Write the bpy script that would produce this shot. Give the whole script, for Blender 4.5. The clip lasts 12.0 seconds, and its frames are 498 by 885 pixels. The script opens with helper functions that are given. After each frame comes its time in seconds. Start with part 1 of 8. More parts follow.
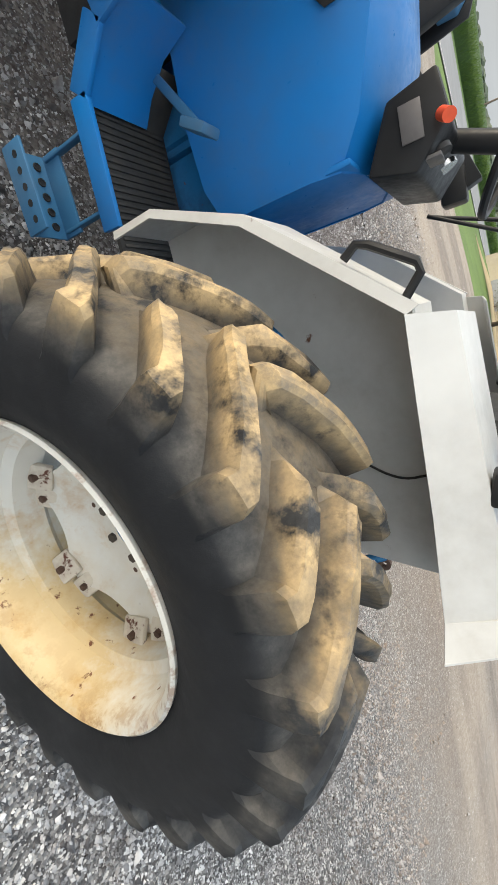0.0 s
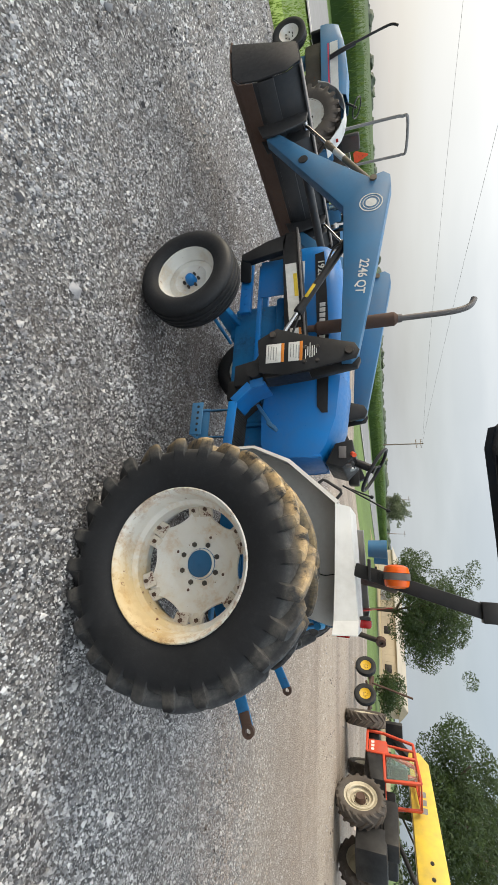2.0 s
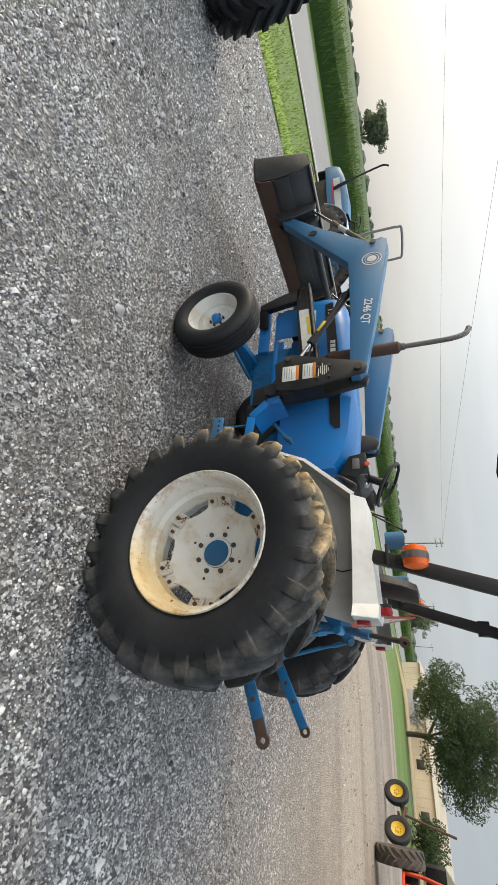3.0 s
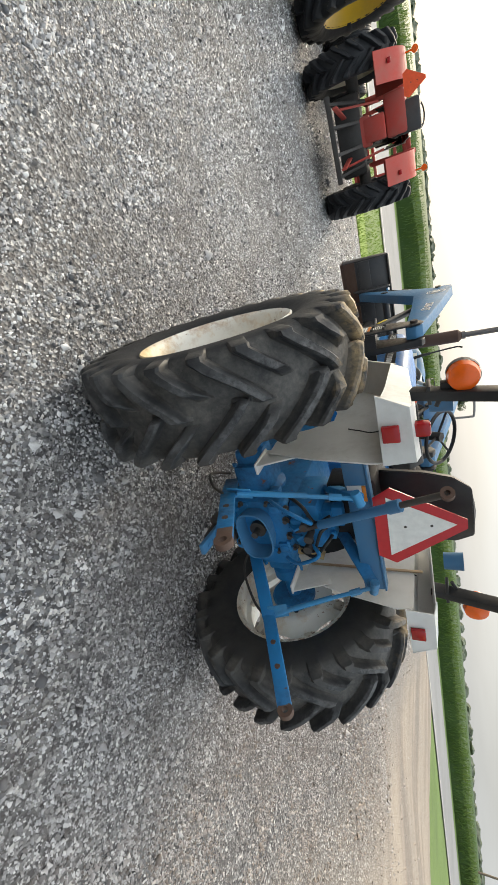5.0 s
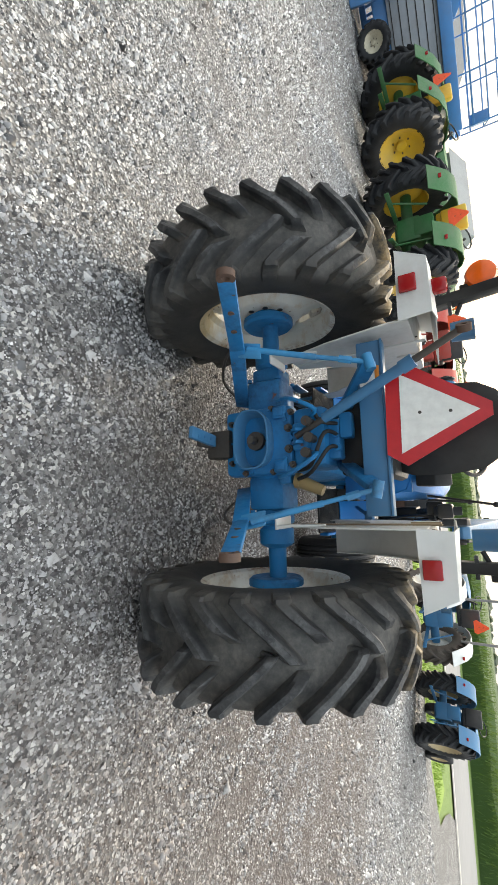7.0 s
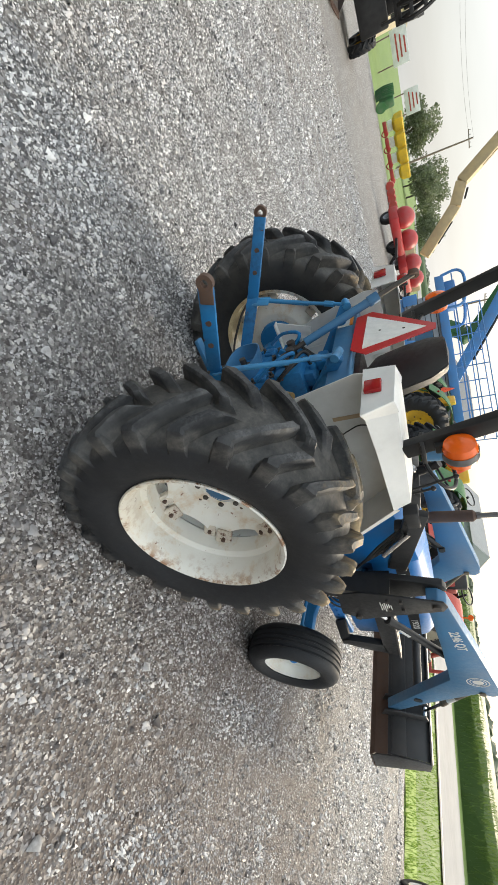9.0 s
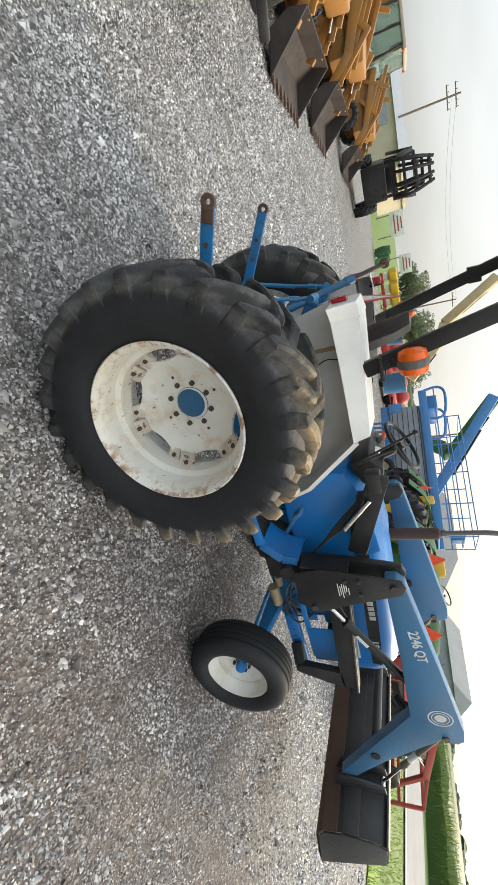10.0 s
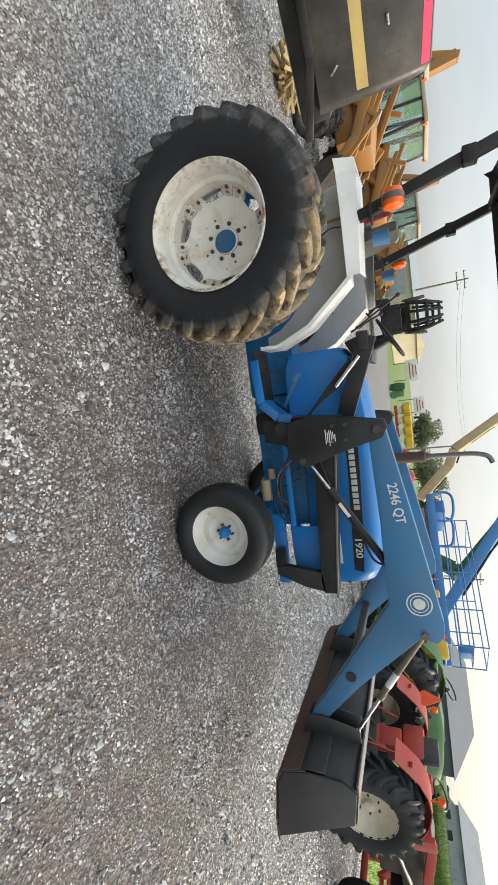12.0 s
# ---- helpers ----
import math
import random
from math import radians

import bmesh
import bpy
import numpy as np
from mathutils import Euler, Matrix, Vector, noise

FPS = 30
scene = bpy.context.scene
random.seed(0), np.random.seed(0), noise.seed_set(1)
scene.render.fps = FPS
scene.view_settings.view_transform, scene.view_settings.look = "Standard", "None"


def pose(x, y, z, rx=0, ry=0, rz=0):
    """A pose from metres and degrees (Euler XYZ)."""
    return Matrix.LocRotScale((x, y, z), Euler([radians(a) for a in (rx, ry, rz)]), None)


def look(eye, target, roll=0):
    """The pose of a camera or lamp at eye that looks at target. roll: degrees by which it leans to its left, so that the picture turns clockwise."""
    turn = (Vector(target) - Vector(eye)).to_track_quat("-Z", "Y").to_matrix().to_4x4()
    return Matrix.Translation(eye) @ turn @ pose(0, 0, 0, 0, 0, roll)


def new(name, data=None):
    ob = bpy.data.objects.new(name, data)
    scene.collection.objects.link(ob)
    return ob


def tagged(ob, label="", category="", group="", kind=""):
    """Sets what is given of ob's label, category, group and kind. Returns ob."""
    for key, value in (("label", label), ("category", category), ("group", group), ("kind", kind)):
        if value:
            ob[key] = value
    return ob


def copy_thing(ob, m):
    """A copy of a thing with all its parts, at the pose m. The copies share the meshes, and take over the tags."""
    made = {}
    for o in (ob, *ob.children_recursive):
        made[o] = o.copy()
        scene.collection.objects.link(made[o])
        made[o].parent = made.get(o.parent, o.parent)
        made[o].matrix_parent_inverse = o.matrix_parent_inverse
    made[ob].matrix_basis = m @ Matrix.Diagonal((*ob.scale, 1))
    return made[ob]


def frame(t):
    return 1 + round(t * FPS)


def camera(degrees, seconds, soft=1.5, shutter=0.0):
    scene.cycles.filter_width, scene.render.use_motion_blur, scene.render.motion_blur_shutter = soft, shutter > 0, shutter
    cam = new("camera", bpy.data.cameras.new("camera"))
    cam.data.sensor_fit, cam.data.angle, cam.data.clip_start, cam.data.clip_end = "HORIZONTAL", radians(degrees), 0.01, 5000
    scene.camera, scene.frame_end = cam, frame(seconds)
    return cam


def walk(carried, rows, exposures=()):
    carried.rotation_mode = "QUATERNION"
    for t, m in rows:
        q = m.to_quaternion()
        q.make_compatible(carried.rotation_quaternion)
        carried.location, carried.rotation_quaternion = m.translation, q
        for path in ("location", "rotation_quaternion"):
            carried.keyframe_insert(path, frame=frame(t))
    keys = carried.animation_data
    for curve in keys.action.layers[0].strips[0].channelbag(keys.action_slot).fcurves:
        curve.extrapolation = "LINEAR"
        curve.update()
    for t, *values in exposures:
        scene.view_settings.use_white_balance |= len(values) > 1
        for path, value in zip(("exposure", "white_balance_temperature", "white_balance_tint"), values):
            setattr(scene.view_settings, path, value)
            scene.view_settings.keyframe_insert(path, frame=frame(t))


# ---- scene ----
cam = camera(62.80, 12.0)

# seconds, place, heading, tilt and roll of a phone held sideways
PATH = [
    (0, -1.694, 0.456, 1.838, -105.18, -33.26, -5.47),
    (0.5, -1.963, 0.284, 1.914, -89.36, -32.89, -2.39),
    (1, -2.559, 0.217, 1.971, -79.03, -25.62, -0.90),
    (1.5, -3.123, 0.216, 1.994, -76.49, -20.77, -1.44),
    (2, -3.525, -0.030, 1.989, -71.50, -18.37, -2.07),
    (2.5, -3.642, -0.368, 1.973, -64.22, -18.95, -4.17),
    (3, -3.397, -0.767, 1.969, -56.96, -19.28, -5.80),
    (3.2, -3.270, -0.964, 1.938, -53.70, -19.46, -6.28),
    (4.8, -1.773, -2.087, 1.924, -29.07, -24.92, -4.77),
    (5, -1.554, -2.144, 1.932, -26.10, -25.72, -4.55),
    (5.5, -1.053, -2.168, 1.926, -18.47, -28.07, -3.69),
    (6, -0.574, -2.377, 1.911, -9.36, -28.45, -3.92),
    (6.5, -0.107, -2.479, 1.905, -0.51, -28.40, -4.57),
    (7, 0.379, -2.337, 1.900, 10.20, -28.38, -6.22),
    (7.2, 0.549, -2.313, 1.895, 14.60, -27.69, -6.64),
    (8.8, 2.064, -1.607, 1.975, 47.35, -26.48, -8.24),
    (9, 2.298, -1.484, 1.992, 50.35, -26.01, -7.90),
    (9.5, 2.689, -1.070, 1.980, 58.18, -24.17, -7.07),
    (10, 2.976, -0.631, 2.009, 65.89, -22.34, -6.33),
    (10.5, 3.425, -0.218, 2.018, 72.17, -21.51, -6.20),
    (11, 3.623, 0.274, 2.000, 76.55, -21.77, -6.01),
    (11.5, 3.792, 0.789, 2.006, 80.56, -21.70, -5.79),
    (12, 4.016, 1.333, 2.032, 84.83, -22.13, -5.28),
]


def held(x, y, z, yaw, tilt, roll):
    return pose(x, y, z, 90 + tilt, 0, yaw) @ pose(0, 0, 0, 0, 0, roll + 90)


walk(cam, [(row[0], held(*row[1:])) for row in PATH], [(0.0, 0.47, 6550, 10), (0.6, 0.63, 6500, 10), (1.1, 0.55, 6500, 10), (1.6, 0.40, 6600, 10), (3.2, 0.27, 6650, 10), (5.0, 0.54, 6850, 10), (5.6, 0.78, 6850, 10), (7.2, 0.90, 6950, 10), (9.0, 0.72, 6950, 10), (10.4, 0.60, 6900, 10), (12.0, 0.58, 6800, 10)])

# ---- sky, sun and exposure ----
SUN_EL, SUN_AZ = 24.0, -14.0  # degrees; azimuth from +y towards +x
world = bpy.data.worlds.new("hazy_sky")
scene.world = world
world.use_nodes = True
wn, wl = world.node_tree.nodes, world.node_tree.links
wn.clear()
sky = wn.new("ShaderNodeTexSky")
sky.sky_type = "NISHITA"
sky.sun_disc = False
sky.sun_elevation = radians(SUN_EL)
sky.sun_rotation = radians(SUN_AZ)
sky.air_density, sky.dust_density, sky.ozone_density = 1.0, 4.0, 1.0
haze = wn.new("ShaderNodeRGB")
haze.outputs[0].default_value = (6.6, 6.9, 7.1, 1)
wtex = wn.new("ShaderNodeTexCoord")
wmap = wn.new("ShaderNodeMapping")
wmap.inputs["Scale"].default_value = (1.0, 1.0, 5.0)
cloud = wn.new("ShaderNodeTexNoise")
cloud.inputs["Scale"].default_value = 1.6
cloud.inputs["Detail"].default_value = 5.0
ramp = wn.new("ShaderNodeMapRange")
ramp.inputs["From Min"].default_value, ramp.inputs["From Max"].default_value = 0.35, 0.7
ramp.inputs["To Min"].default_value, ramp.inputs["To Max"].default_value = 0.62, 0.9
mix = wn.new("ShaderNodeMix")
mix.data_type = "RGBA"
back = wn.new("ShaderNodeBackground")
back.inputs["Strength"].default_value = 0.105
wout = wn.new("ShaderNodeOutputWorld")
wl.new(wtex.outputs["Generated"], wmap.inputs["Vector"])
wl.new(wmap.outputs["Vector"], cloud.inputs["Vector"])
wl.new(cloud.outputs["Fac"], ramp.inputs["Value"])
wl.new(ramp.outputs["Result"], mix.inputs["Factor"])
wl.new(sky.outputs["Color"], mix.inputs["A"])
# an overcast veil is about three times brighter overhead than at the horizon
wsep = wn.new("ShaderNodeSeparateXYZ")
wl.new(wtex.outputs["Generated"], wsep.inputs[0])
lift_up = wn.new("ShaderNodeMapRange")
lift_up.inputs["From Min"].default_value, lift_up.inputs["From Max"].default_value = 0.05, 1.0
lift_up.inputs["To Min"].default_value, lift_up.inputs["To Max"].default_value = 1.0, 3.2
wl.new(wsep.outputs["Z"], lift_up.inputs["Value"])
veil = wn.new("ShaderNodeVectorMath")
veil.operation = "SCALE"
wl.new(haze.outputs[0], veil.inputs[0])
wl.new(lift_up.outputs["Result"], veil.inputs["Scale"])
# and dimmer and bluer on the side away from the sun
wside = wn.new("ShaderNodeMapRange")
wside.inputs["From Min"].default_value, wside.inputs["From Max"].default_value = -0.9, 0.95
wsun = wn.new("ShaderNodeVectorMath")
wsun.operation = "DOT_PRODUCT"
wsun.inputs[1].default_value = (math.sin(radians(SUN_AZ)), math.cos(radians(SUN_AZ)), 0.0)
wl.new(wtex.outputs["Generated"], wsun.inputs[0])
wl.new(wsun.outputs["Value"], wside.inputs["Value"])
wtint = wn.new("ShaderNodeMix")
wtint.data_type = "RGBA"
wtint.inputs["A"].default_value, wtint.inputs["B"].default_value = (0.46, 0.535, 0.60, 1), (1.04, 1.0, 0.95, 1)
wl.new(wside.outputs["Result"], wtint.inputs["Factor"])
wmul = wn.new("ShaderNodeVectorMath")
wmul.operation = "MULTIPLY"
wl.new(veil.outputs["Vector"], wmul.inputs[0])
wl.new(wtint.outputs["Result"], wmul.inputs[1])
wl.new(wmul.outputs["Vector"], mix.inputs["B"])
# the bright warm patch of haze round the veiled sun
wdot = wn.new("ShaderNodeVectorMath")
wdot.operation = "DOT_PRODUCT"
wdot.inputs[1].default_value = (math.sin(radians(SUN_AZ)) * math.cos(radians(SUN_EL)), math.cos(radians(SUN_AZ)) * math.cos(radians(SUN_EL)), math.sin(radians(SUN_EL)))
wl.new(wtex.outputs["Generated"], wdot.inputs[0])
wpow = wn.new("ShaderNodeMath")
wpow.operation = "POWER"
wmax = wn.new("ShaderNodeMath")
wmax.operation = "MAXIMUM"
wmax.inputs[1].default_value = 0.0
wl.new(wdot.outputs["Value"], wmax.inputs[0])
wl.new(wmax.outputs[0], wpow.inputs[0])
wpow.inputs[1].default_value = 14.0
glow = wn.new("ShaderNodeVectorMath")
glow.operation = "SCALE"
glow.inputs[0].default_value = (9.0, 7.0, 3.6)
wl.new(wpow.outputs[0], glow.inputs["Scale"])
wsum = wn.new("ShaderNodeVectorMath")
wl.new(mix.outputs["Result"], wsum.inputs[0])
wl.new(glow.outputs["Vector"], wsum.inputs[1])
wl.new(wsum.outputs["Vector"], back.inputs["Color"])
wl.new(back.outputs["Background"], wout.inputs["Surface"])

sun = new("sun", bpy.data.lights.new("sun", "SUN"))
sun.data.energy, sun.data.angle, sun.data.color = 1.5, radians(12), (1.0, 0.9, 0.74)
_s = Vector((math.sin(radians(SUN_AZ)) * math.cos(radians(SUN_EL)), math.cos(radians(SUN_AZ)) * math.cos(radians(SUN_EL)), math.sin(radians(SUN_EL))))
sun.matrix_world = look(_s * 60, (0, 0, 0))

# ---- materials ----
def node_mat(name):
    m = bpy.data.materials.new(name)
    m.use_nodes = True
    return m, m.node_tree.nodes, m.node_tree.links, m.node_tree.nodes["Principled BSDF"]


def noise_node(n, l, scale, detail=4.0, rough=0.6, coord="Object", stretch=(1, 1, 1)):
    tc, mp, nz = n.new("ShaderNodeTexCoord"), n.new("ShaderNodeMapping"), n.new("ShaderNodeTexNoise")
    mp.inputs["Scale"].default_value = stretch
    nz.inputs["Scale"].default_value, nz.inputs["Detail"].default_value, nz.inputs["Roughness"].default_value = scale, detail, rough
    l.new(tc.outputs[coord], mp.inputs["Vector"])
    l.new(mp.outputs["Vector"], nz.inputs["Vector"])
    return nz.outputs["Fac"]


def ranged(n, l, value, a, b, lo=0.0, hi=1.0):
    r = n.new("ShaderNodeMapRange")
    r.inputs["From Min"].default_value, r.inputs["From Max"].default_value = a, b
    r.inputs["To Min"].default_value, r.inputs["To Max"].default_value = lo, hi
    l.new(value, r.inputs["Value"])
    return r.outputs["Result"]


def blend(n, l, fac, a, b):
    mx = n.new("ShaderNodeMix")
    mx.data_type = "RGBA"
    l.new(fac, mx.inputs["Factor"])
    for socket, v in (("A", a), ("B", b)):
        if isinstance(v, tuple):
            mx.inputs[socket].default_value = (*v, 1)
        else:
            l.new(v, mx.inputs[socket])
    return mx.outputs["Result"]


def times(n, l, a, b):
    t = n.new("ShaderNodeMath")
    t.operation = "MULTIPLY"
    for i, v in enumerate((a, b)):
        if isinstance(v, float):
            t.inputs[i].default_value = v
        else:
            l.new(v, t.inputs[i])
    return t.outputs[0]


def bump(n, l, p, height, strength, distance):
    b = n.new("ShaderNodeBump")
    b.inputs["Strength"].default_value, b.inputs["Distance"].default_value = strength, distance
    l.new(height, b.inputs["Height"])
    l.new(b.outputs["Normal"], p.inputs["Normal"])


def worn(name, col, dirt=(0.22, 0.18, 0.13), amount=0.35, rough=0.45, metal=0.0, spots=0.0, spot_col=(0.16, 0.06, 0.025), bumpy=0.15, size=1.0):
    """A painted or plain surface with soft fading, dirt in patches, fine grain and, where asked, rust spots."""
    m, n, l, p = node_mat(name)
    big = noise_node(n, l, 2.2 / size, 5, 0.6)
    fine = noise_node(n, l, 26 / size, 6, 0.7)
    faded = tuple(min(1, c * 0.72 + 0.03) for c in col)
    c = blend(n, l, ranged(n, l, big, 0.3, 0.72), col, faded)
    d = times(n, l, times(n, l, ranged(n, l, big, 0.45, 0.75), ranged(n, l, fine, 0.35, 0.7)), float(amount))
    c = blend(n, l, d, c, dirt)
    if spots:
        s = noise_node(n, l, 13 / size, 5, 0.65)
        c = blend(n, l, ranged(n, l, s, 0.74 - spots * 0.2, 0.8 - spots * 0.2), c, spot_col)
    l.new(c, p.inputs["Base Color"])
    l.new(ranged(n, l, fine, 0.3, 0.75, max(0.05, rough - 0.1), min(1, rough + 0.2)), p.inputs["Roughness"])
    p.inputs["Metallic"].default_value = metal
    bump(n, l, p, fine, bumpy, 0.002)
    return m


def plain(name, col, rough=0.5, metal=0.0, glow=0.0, spec=0.5):
    m, n, l, p = node_mat(name)
    fine = noise_node(n, l, 18, 4, 0.6)
    l.new(blend(n, l, ranged(n, l, fine, 0.3, 0.7), col, tuple(c * 0.82 for c in col)), p.inputs["Base Color"])
    p.inputs["Roughness"].default_value, p.inputs["Metallic"].default_value = rough, metal
    p.inputs["Specular IOR Level"].default_value = spec
    if glow:
        p.inputs["Emission Color"].default_value, p.inputs["Emission Strength"].default_value = (*col, 1), glow
    return m


def rubber(name, mud=0.0, up=(0.0, 0.8, 0.6), inner=0.0):
    """Black tyre rubber, greyed by dust, with dried tan mud caked on the side that up names."""
    m, n, l, p = node_mat(name)
    big, fine = noise_node(n, l, 3.5, 5, 0.6), noise_node(n, l, 30, 6, 0.7)
    c = blend(n, l, ranged(n, l, big, 0.3, 0.75), (0.005, 0.006, 0.008), (0.015, 0.017, 0.021))
    c = blend(n, l, times(n, l, ranged(n, l, fine, 0.5, 0.8), 0.18), c, (0.060, 0.063, 0.068))
    if mud:
        tc, dot, sep = n.new("ShaderNodeTexCoord"), n.new("ShaderNodeVectorMath"), n.new("ShaderNodeVectorMath")
        dot.operation = "DOT_PRODUCT"
        dot.inputs[1].default_value = up
        l.new(tc.outputs["Object"], dot.inputs[0])
        sep.operation = "LENGTH"
        yz = n.new("ShaderNodeVectorMath")
        yz.operation = "MULTIPLY"
        yz.inputs[1].default_value = (0, 1, 1)
        l.new(tc.outputs["Object"], yz.inputs[0])
        l.new(yz.outputs["Vector"], sep.inputs[0])
        tread = ranged(n, l, sep.outputs["Value"], 0.66, 0.76)
        lug = ranged(n, l, sep.outputs["Value"], 0.71, 0.785, 0.0, 1.0)
        wob = n.new("ShaderNodeMath")
        wob.operation = "ADD"
        l.new(dot.outputs["Value"], wob.inputs[0])
        l.new(ranged(n, l, noise_node(n, l, 4, 5, 0.7), 0.3, 0.7, -0.3, 0.3), wob.inputs[1])
        where = times(n, l, ranged(n, l, wob.outputs[0], 0.15, 0.7), lug)
        patch = ranged(n, l, noise_node(n, l, 9, 5, 0.65), 0.37, 0.50)
        earth = blend(n, l, ranged(n, l, noise_node(n, l, 14, 5, 0.7), 0.3, 0.65), (0.26, 0.20, 0.12), (0.74, 0.53, 0.27))
        c = blend(n, l, times(n, l, times(n, l, where, patch), float(mud)), c, earth)
        thin = times(n, l, times(n, l, tread, ranged(n, l, noise_node(n, l, 5, 6, 0.7), 0.40, 0.62)), 0.32)
        c = blend(n, l, thin, c, (0.12, 0.122, 0.122))
        # grey-brown dirt packed on the floor between the lugs
        floor_dirt = times(n, l, times(n, l, ranged(n, l, sep.outputs["Value"], 0.675, 0.70), ranged(n, l, sep.outputs["Value"], 0.765, 0.745)), ranged(n, l, noise_node(n, l, 9, 6, 0.75), 0.33, 0.62, 0.05, 0.65))
        c = blend(n, l, floor_dirt, c, blend(n, l, ranged(n, l, fine, 0.35, 0.65), (0.07, 0.068, 0.064), (0.15, 0.14, 0.125)))
        # scuffs on the lug tops, and brown dust on the wall that faces the machine
        scuff = times(n, l, times(n, l, ranged(n, l, sep.outputs["Value"], 0.785, 0.80), ranged(n, l, noise_node(n, l, 17, 6, 0.75), 0.45, 0.62)), 0.5)
        c = blend(n, l, scuff, c, (0.13, 0.133, 0.137))
        along = n.new("ShaderNodeSeparateXYZ")
        l.new(tc.outputs["Object"], along.inputs[0])
        wall = times(n, l, ranged(n, l, times(n, l, along.outputs["X"], float(inner)), 0.15, 0.23), ranged(n, l, noise_node(n, l, 4.5, 6, 0.7), 0.3, 0.6, 0.1, 0.45))
        c = blend(n, l, wall, c, (0.075, 0.068, 0.058))
    l.new(c, p.inputs["Base Color"])
    l.new(ranged(n, l, big, 0.3, 0.7, 0.5, 0.8), p.inputs["Roughness"])
    p.inputs["Specular IOR Level"].default_value = 0.25
    bump(n, l, p, fine, 0.4, 0.004)
    return m


M = {}
M["blue"] = worn("tractor_blue_paint", (0.0, 0.185, 0.55), amount=0.2, rough=0.36)
M["arm_blue"] = worn("faded_blue_paint", (0.04, 0.17, 0.335), amount=0.24, rough=0.45)
M["greasy_blue"] = worn("greasy_blue_paint", (0.004, 0.18, 0.44), dirt=(0.018, 0.017, 0.016), amount=1.0, rough=0.5, spots=0.42)
M["bright_rod"] = worn("scuffed_bright_blue_paint", (0.02, 0.24, 0.50), dirt=(0.05, 0.04, 0.03), amount=0.7, rough=0.45, spots=0.15)
M["cap_blue"] = worn("dark_hub_blue_paint", (0.006, 0.115, 0.27), dirt=(0.03, 0.025, 0.02), amount=0.5, rough=0.35)
M["white"] = worn("white_paint", (0.72, 0.73, 0.72), amount=0.25, rough=0.4)
M["fender"] = worn("fender_white_paint", (0.66, 0.66, 0.64), amount=0.3, rough=0.42, spots=0.12)
M["rim"] = worn("cream_rim_paint", (0.76, 0.76, 0.72), dirt=(0.52, 0.33, 0.10), amount=0.75, rough=0.42, spots=0.38)
M["clamp"] = worn("rusty_clamp_paint", (0.68, 0.63, 0.54), dirt=(0.20, 0.075, 0.035), amount=1.0, rough=0.65, spots=0.8, spot_col=(0.11, 0.04, 0.025), size=0.5)
M["nut"] = worn("rusting_cream_nut", (0.42, 0.33, 0.24), dirt=(0.16, 0.06, 0.03), amount=1.0, rough=0.7, spots=0.6)
M["black"] = worn("black_paint", (0.010, 0.0105, 0.012), dirt=(0.055, 0.05, 0.048), amount=0.3, rough=0.42)
M["rust_streak"] = worn("rust_streaked_white", (0.42, 0.30, 0.18), dirt=(0.22, 0.11, 0.05), amount=0.8, rough=0.6)
M["bucket"] = worn("scuffed_black_bucket_paint", (0.022, 0.023, 0.026), dirt=(0.10, 0.075, 0.06), amount=0.5, rough=0.5, spots=0.25)
M["iron"] = worn("bare_dark_iron", (0.07, 0.062, 0.056), amount=0.6, rough=0.6, metal=0.5, spots=0.5)
M["rust"] = worn("brown_rust", (0.085, 0.045, 0.03), dirt=(0.16, 0.08, 0.04), amount=0.7, rough=0.8)
M["greasy_iron"] = worn("greasy_black_iron", (0.03, 0.028, 0.026), dirt=(0.09, 0.075, 0.06), amount=0.7, rough=0.6)
M["dirty_cylinder"] = worn("dirty_cylinder_paint", (0.16, 0.125, 0.08), dirt=(0.02, 0.02, 0.02), amount=0.9, rough=0.65)
M["chrome"] = plain("bright_steel", (0.62, 0.62, 0.62), 0.2, 1.0)
M["pipe"] = worn("dull_pipe_steel", (0.19, 0.18, 0.18), amount=0.5, rough=0.5, metal=0.6)
M["sticker"] = plain("white_sticker", (0.75, 0.75, 0.72), 0.45)
M["orange_sticker"] = plain("orange_sticker", (0.75, 0.24, 0.03), 0.45)
M["yellow_sticker"] = plain("yellow_sticker", (0.75, 0.55, 0.05), 0.45)
M["grey_print"] = plain("grey_print", (0.25, 0.25, 0.25), 0.6)
M["red_reflector"] = plain("red_reflector", (0.50, 0.015, 0.02), 0.3)
M["red_lens"] = plain("red_lens", (0.35, 0.012, 0.015), 0.15)
M["amber"] = plain("amber_lens", (0.85, 0.13, 0.01), 0.2)
M["sign_orange"] = plain("fluorescent_orange", (0.95, 0.11, 0.03), 0.5)
M["vinyl"] = worn("black_seat_vinyl", (0.018, 0.018, 0.019), dirt=(0.10, 0.09, 0.08), amount=0.3, rough=0.5)
M["hose"] = plain("black_hose", (0.012, 0.012, 0.012), 0.55)
M["tyre_l"] = rubber("muddy_tyre_rubber", 0.95, inner=1.0)
M["tyre_r"] = rubber("tyre_rubber_with_mud", 0.75, (0.0, 0.85, 0.42), -1.0)
M["tyre"] = rubber("tyre_rubber")
M["mat"] = worn("ribbed_floor_rubber", (0.02, 0.02, 0.02), amount=0.5, rough=0.7)

for _b in ("blue", "arm_blue", "greasy_blue", "black", "tyre_l", "tyre_r", "tyre"):
    M[_b].node_tree.nodes["Principled BSDF"].inputs["Specular IOR Level"].default_value = 0.45 if "tyre" in _b else 0.28


